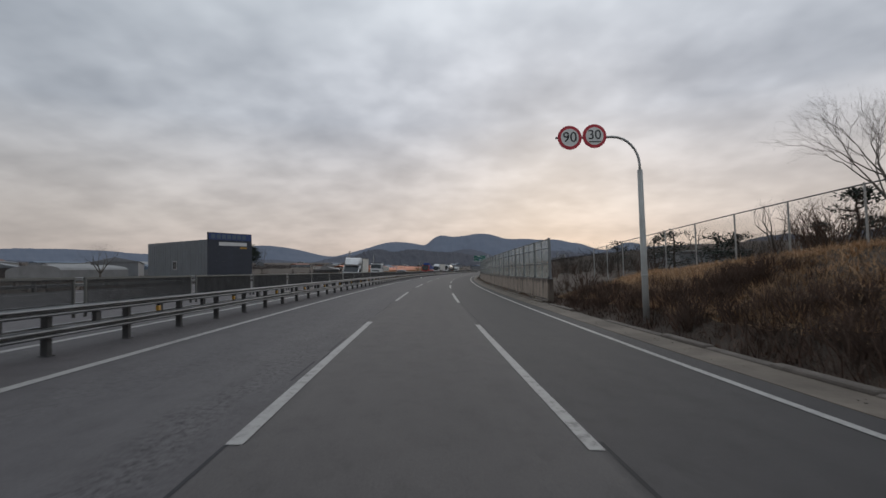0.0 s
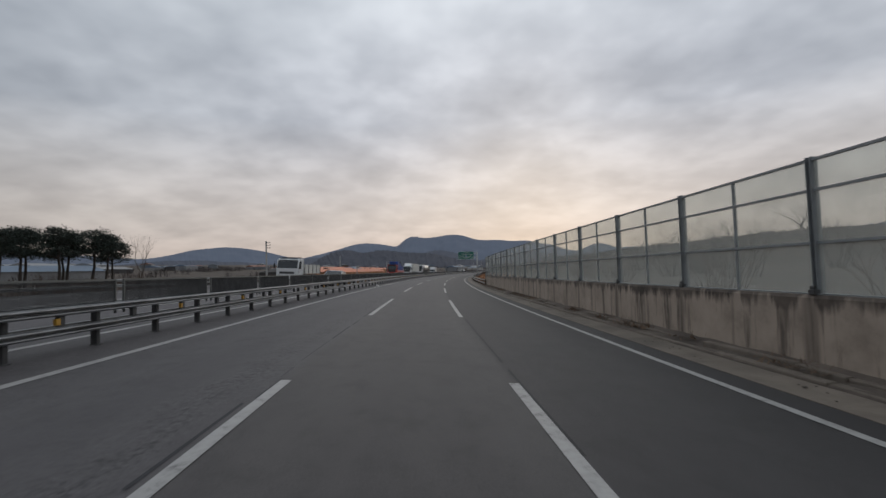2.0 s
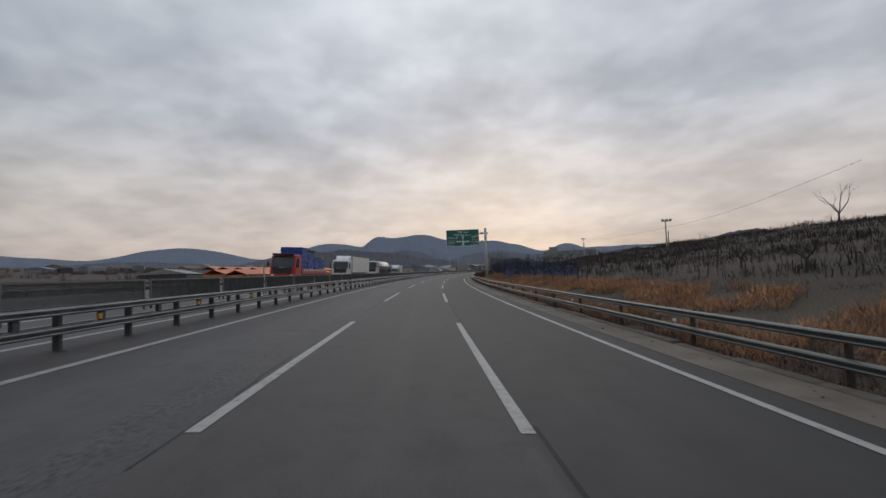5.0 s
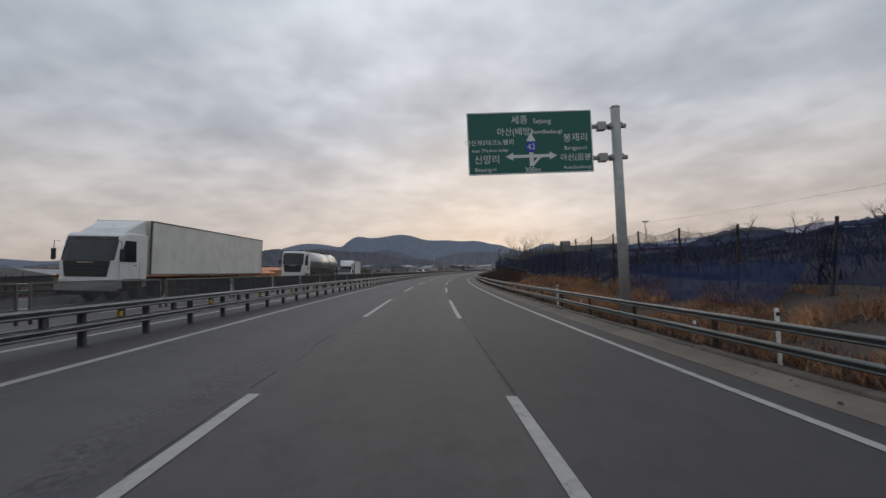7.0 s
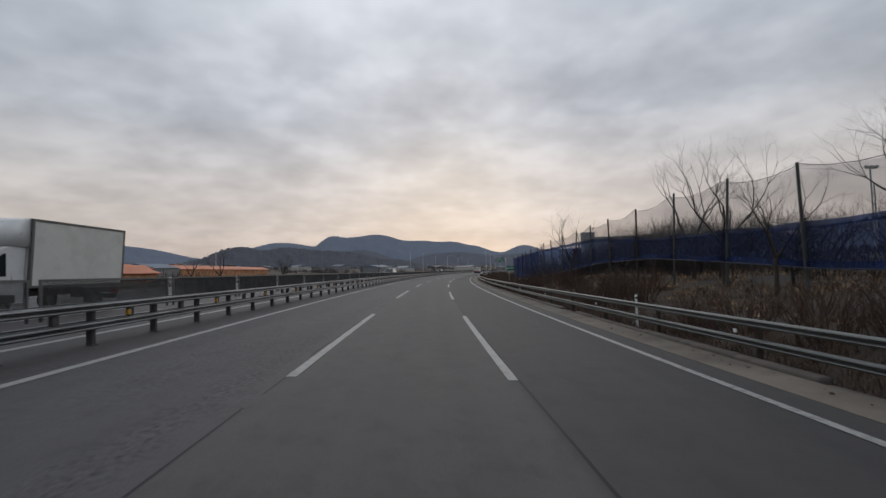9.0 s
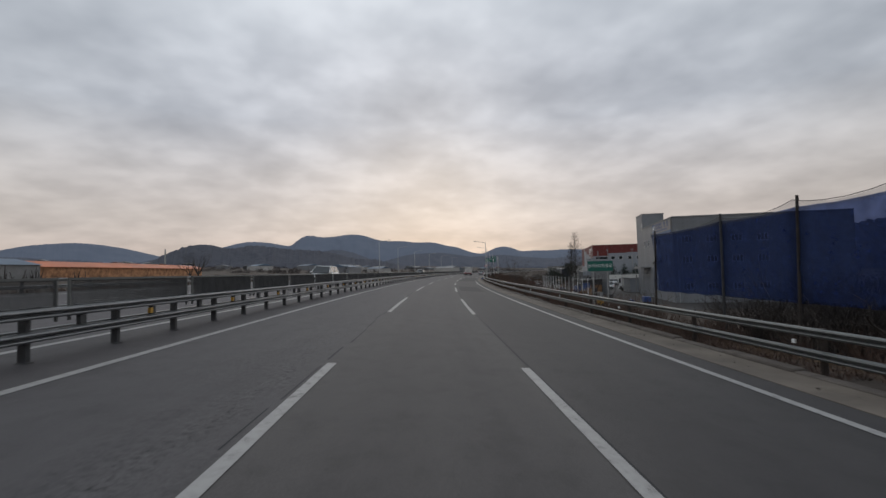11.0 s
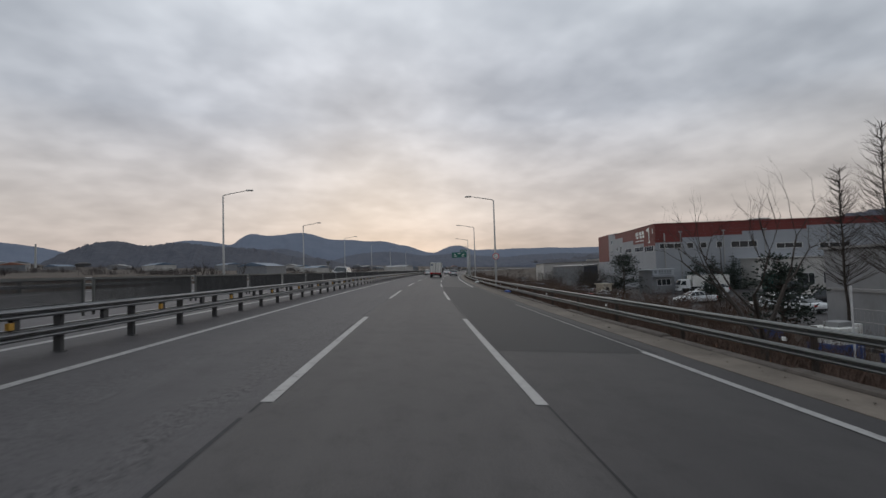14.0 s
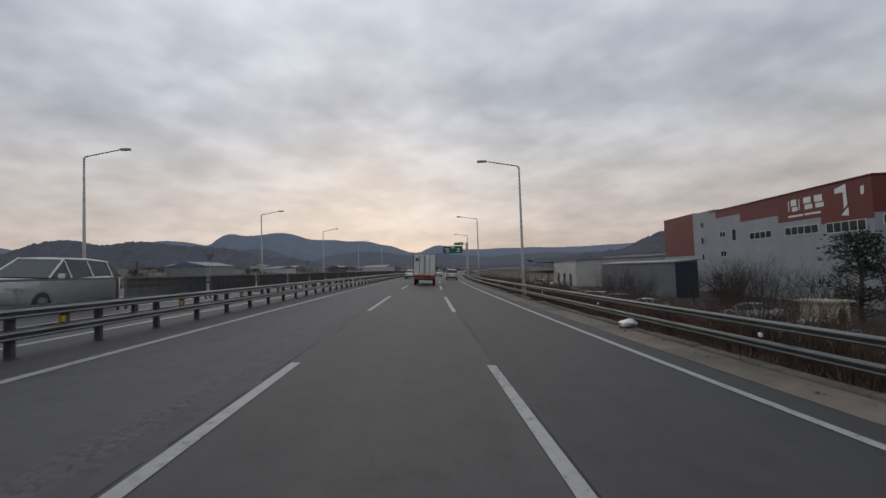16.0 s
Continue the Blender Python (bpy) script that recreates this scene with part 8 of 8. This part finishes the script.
small_box_truck(oncoming(49.6, -9.2), "small white box truck with a roof fairing in the oncoming lane")
small_box_truck(oncoming(227.6, -11.6), "small white box truck with grey-white cargo box, oncoming")
build_car("sedan", "silver-white sedan in the oncoming inner lane", oncoming(88.3, -8.8), M["silver_paint"], "sedan")
build_car("minivan", "white minivan in the oncoming lane", oncoming(311.0, -11.9), M["white_paint"], "van")
build_car("hatchback", "white compact car in the oncoming lane", oncoming(398.0, -11.7), M["white_paint"], "suv")
build_car("sedan", "white sedan ahead in the inner lane", ahead(461.2, -3.3), M["white_paint"], "sedan")
build_car("sport_utility_car", "silver-grey sport utility car ahead in the outer lane", ahead(459.5, 3.4), M["silver_paint"], "suv")
build_car("sedan", "white sedan far ahead in the middle lane", ahead(492, 0.3), M["white_paint"], "sedan")


def build_lead_truck():
    t = thing("box_truck", ahead(433.5, 0.0), "white box truck with tall rear doors ahead in the lane", "truck")
    chassis(t, 2.2, -4.2, 4.0, 0.95, 0.42, (3.0, -2.6))
    cab(t, M["white_paint"], 2.1, 4.4, 1.9, 0.6, 2.4, 0.3)
    cargo_box(t, 2.3, -4.2, 2.4, 1.05, 3.05, M["box_white"])
    part("tail_panel", boxes((-1.1, 1.1, -4.27, -4.2, 0.86, 1.02), bevel=0.02), M["tail_red"], t, "red reflective tail panel")
    part("round_badge", disc(bmesh.new(), 0.17, -4.25, -4.235, -0.75, 2.55, 20), M["cladding_blue"], t)


build_lead_truck()


def build_dump_truck():
    t = thing("dump_truck", oncoming(97.0, -14.8), "white tipper truck in the oncoming outer lane", "truck")
    chassis(t, 2.3, -4.3, 4.0, 0.95, 0.48, (3.2, -1.6, -2.9))
    cab(t, M["white_paint"], 2.3, 4.4, 1.8, 0.62, 2.62, 0.25)
    part("tipper_body", boxes((-1.18, 1.18, -4.3, 2.3, 1.05, 1.2), (-1.18, -1.1, -4.3, 2.3, 1.2, 2.05), (1.1, 1.18, -4.3, 2.3, 1.2, 2.05), (-1.1, 1.1, 2.2, 2.3, 1.2, 2.55), (-1.1, 1.1, -4.3, -4.2, 1.2, 2.05)), M["box_white"], t)
    part("body_rib", boxes(*[(sx * 1.2 - 0.03, sx * 1.2 + 0.03, y, y + 0.1, 1.1, 2.05) for sx in (-1, 1) for y in (-4.2, -2.6, -1.0, 0.6, 2.1)]), M["galv"], t)
    part("roof_rack", boxes((-0.95, 0.95, 2.9, 4.0, 2.66, 2.71), (-0.95, 0.95, 2.5, 2.6, 2.72, 2.78)), M["rail_dark"], t)


build_dump_truck()


def build_red_truck():
    t = thing("flatbed_truck", oncoming(166.4, -13.6), "red flatbed lorry loaded with blue-wrapped stacks, oncoming", "truck")
    chassis(t, 2.4, -6.0, 5.6, 1.0, 0.5, (4.4, 2.9, -3.2, -4.5), 0.28)
    cab(t, M["red_paint"], 2.4, 6.0, 2.0, 0.65, 2.95, 0.3, True)
    part("roof_visor", boxes((-1.0, 1.0, 5.5, 5.95, 2.9, 3.05), bevel=0.03), M["black"], t)
    part("flatbed", boxes((-1.2, 1.2, -6.0, 3.8, 1.1, 1.3), (-1.2, -1.14, -6.0, 3.8, 1.3, 1.6), (1.14, 1.2, -6.0, 3.8, 1.3, 1.6), bevel=0.01), M["red_paint"], t, "red steel flatbed with low sides")
    for sx in (-1, 1):
        for k in range(9):
            part("side_mark", boxes((sx * 1.206 - 0.006, sx * 1.206 + 0.006, -5.6 + k * 1.02, -5.05 + k * 1.02, 1.36, 1.56)), M["box_white"], t)
        part("side_skirt", boxes((sx * 1.16 - 0.02, sx * 1.16 + 0.02, -5.6, 3.4, 0.45, 1.08)), M["black"], t)
    rnd = random.Random(6)
    for y0, y1, zt in ((1.3, 3.5, 3.75), (-1.1, 1.2, 3.6), (-3.4, -1.2, 2.85), (-5.8, -3.5, 2.7)):
        z = 1.32
        while z < zt:
            h = rnd.uniform(0.13, 0.2)
            e = rnd.uniform(-0.05, 0.05)
            part("wrapped_bundle", boxes((-1.08 + e, 1.08 + e, y0 + e, y1 + e, z, z + h - 0.015), bevel=0.03), M["tarp_blue"] if z < zt - 0.25 or y0 > 1 else M["rail_dark"], t)
            z += h


build_red_truck()


def build_white_lorry():
    t = thing("box_lorry", oncoming(191.5, -13.4), "long white box lorry with dark windscreen, oncoming", "truck")
    chassis(t, 2.4, -8.0, 7.6, 1.0, 0.5, (6.2, 4.8, -4.6, -5.9), 0.28)
    cab(t, M["white_paint"], 2.4, 8.0, 2.1, 0.65, 2.95, 0.28, True)
    bm = bmesh.new()
    loft(bm, [[(-1.1, 5.9, 2.95), (1.1, 5.9, 2.95), (1.05, 5.9, 3.6), (-1.05, 5.9, 3.6)], [(-0.95, 7.2, 2.95), (0.95, 7.2, 2.95), (0.8, 6.9, 3.2), (-0.8, 6.9, 3.2)]])
    part("wind_fairing", bm, M["white_paint"], t)
    cargo_box(t, 2.48, -8.0, 5.7, 1.15, 3.65, M["box_white"])
    part("side_guard", boxes((-1.2, -1.16, -3.6, 4.0, 0.55, 0.95), (1.16, 1.2, -3.6, 4.0, 0.55, 0.95)), M["galv"], t)


build_white_lorry()


def build_tanker():
    t = thing("tank_lorry", oncoming(221.5, -14.8), "white tank lorry with a polished steel tank, oncoming", "truck")
    chassis(t, 2.4, -7.5, 6.6, 1.0, 0.5, (5.2, 3.6, -4.4, -5.7), 0.28)
    cab(t, M["white_paint"], 2.45, 7.0, 2.2, 0.65, 3.45, 0.22, True)
    part("tank", tubes(([(0, -7.5, 2.35), (0, -7.35, 2.35), (0, 4.3, 2.35), (0, 4.45, 2.35)], [1.0, 1.22, 1.22, 1.0]), sides=28), M["tank_steel"], t, smooth=True)
    part("walkway", boxes((-0.35, 0.35, -7.0, 4.0, 3.56, 3.6), (-0.38, -0.34, -7.0, 4.0, 3.6, 3.75), (0.34, 0.38, -7.0, 4.0, 3.6, 3.75)), M["rail_dark"], t)
    for y in (-5.5, -2.5, 0.5, 3.0):
        part("manhole", tubes(([(0, y, 3.5), (0, y, 3.72)], 0.25), sides=12), M["chrome"], t)
    for y in (-7.0, -3.6, 0.0, 3.9):
        part("tank_band", tubes(([(0, y - 0.04, 2.35), (0, y + 0.04, 2.35)], 1.232), sides=28), M["galv"], t)
    part("belly_box", boxes((-1.05, 1.05, -6.9, 4.1, 1.02, 1.62), bevel=0.05), M["black"], t, "dark pipe locker under the tank")
    part("side_trim", boxes((-1.235, -1.19, -7.2, 4.2, 1.92, 2.02), (1.19, 1.235, -7.2, 4.2, 1.92, 2.02)), M["plank_tan"], t)
    part("ladder", tubes(([(-0.25, -7.6, 1.0), (-0.25, -7.6, 3.7)], 0.025), ([(0.25, -7.6, 1.0), (0.25, -7.6, 3.7)], 0.025), *[([(-0.25, -7.6, z), (0.25, -7.6, z)], 0.018) for z in (1.3, 1.7, 2.1, 2.5, 2.9, 3.3)], sides=5), M["chrome"], t)
    part("cab_stripe", boxes((-1.245, -1.228, 5.2, 5.9, 1.5, 1.75), (1.228, 1.245, 5.2, 5.9, 1.5, 1.75), bevel=0.004), M["yellow"], t)
    part("side_skirt", boxes((-1.22, -1.18, -3.6, 3.0, 0.5, 1.3), (1.18, 1.22, -3.6, 3.0, 0.5, 1.3)), M["black"], t)


build_tanker()


# parked cars and a lorry body in the yard
rnd_p = random.Random(12)
spots = [(402.6, 24.6, 80, "white_paint", "sedan", "white"), (409.8, 44, 85, "white_paint", "suv", "white"), (408.7, 55.5, 80, "dark_paint", "suv", "black"), (421, 26.8, 60, "silver_paint", "sedan", "silver"),
         (396, 22.4, 70, "white_paint", "sedan", "white"), (409, 22.2, 75, "silver_paint", "sedan", "silver"), (393.2, 18.6, 85, "red_paint", "suv", "red"), (397.2, 36.4, 82, "white_paint", "suv", "white"),
         (394.3, 33.4, 82, "white_paint", "sedan", "white"), (368.6, 38.6, 20, "dark_paint", "sedan", "black"), (430, 22, 65, "white_paint", "sedan", "white"), (436, 21, 65, "silver_paint", "suv", "silver"), (442, 20.5, 60, "white_paint", "suv", "white"),
         (394, 50, 95, "dark_paint", "sedan", "dark"), (380, 36, 10, "white_paint", "sedan", "white"), (448, 21, 70, "white_paint", "sedan", "white"), (456, 22, 70, "silver_paint", "sedan", "silver"), (387.7, 20.0, 85, "white_paint", "sedan", "white"), (383.6, 36.3, 85, "white_paint", "suv", "white"),
         (500, 26, 40, "white_paint", "sedan", "white"), (506, 26, 40, "silver_paint", "suv", "silver"), (388, 44, 90, "dark_paint", "suv", "dark")]
for s, d, turn, paint, kind, word in spots:
    build_car("parked_car", f"{word} {'sedan' if kind == 'sedan' else 'sport utility car'} parked in the factory yard", stand(s, d, BASE + 0.05, turn, 0), M[paint], kind, "parked cars")
t = thing("lorry_body", stand(414.0, 45.0, BASE + 0.05, 82, 0), "white cargo lorry parked before the red factory", "truck")
chassis(t, 2.2, -3.6, 3.4, 0.95, 0.42, (2.6, -2.2))
cab(t, M["white_paint"], 2.1, 4.2, 1.8, 0.6, 2.3, 0.3)
cargo_box(t, 2.3, -3.6, 2.2, 1.05, 2.95, M["box_white"])
t = thing("lorry_body", stand(366.0, 38.0, BASE + 0.05, 10, 0), "white lorry with a tall cab standing by the shed", "truck")
chassis(t, 2.3, -4.0, 3.6, 0.95, 0.46, (2.8, -2.4))
cab(t, M["white_paint"], 2.3, 4.2, 1.9, 0.62, 3.0, 0.25)
cargo_box(t, 2.4, -4.0, 2.2, 1.1, 3.6, M["box_white"])
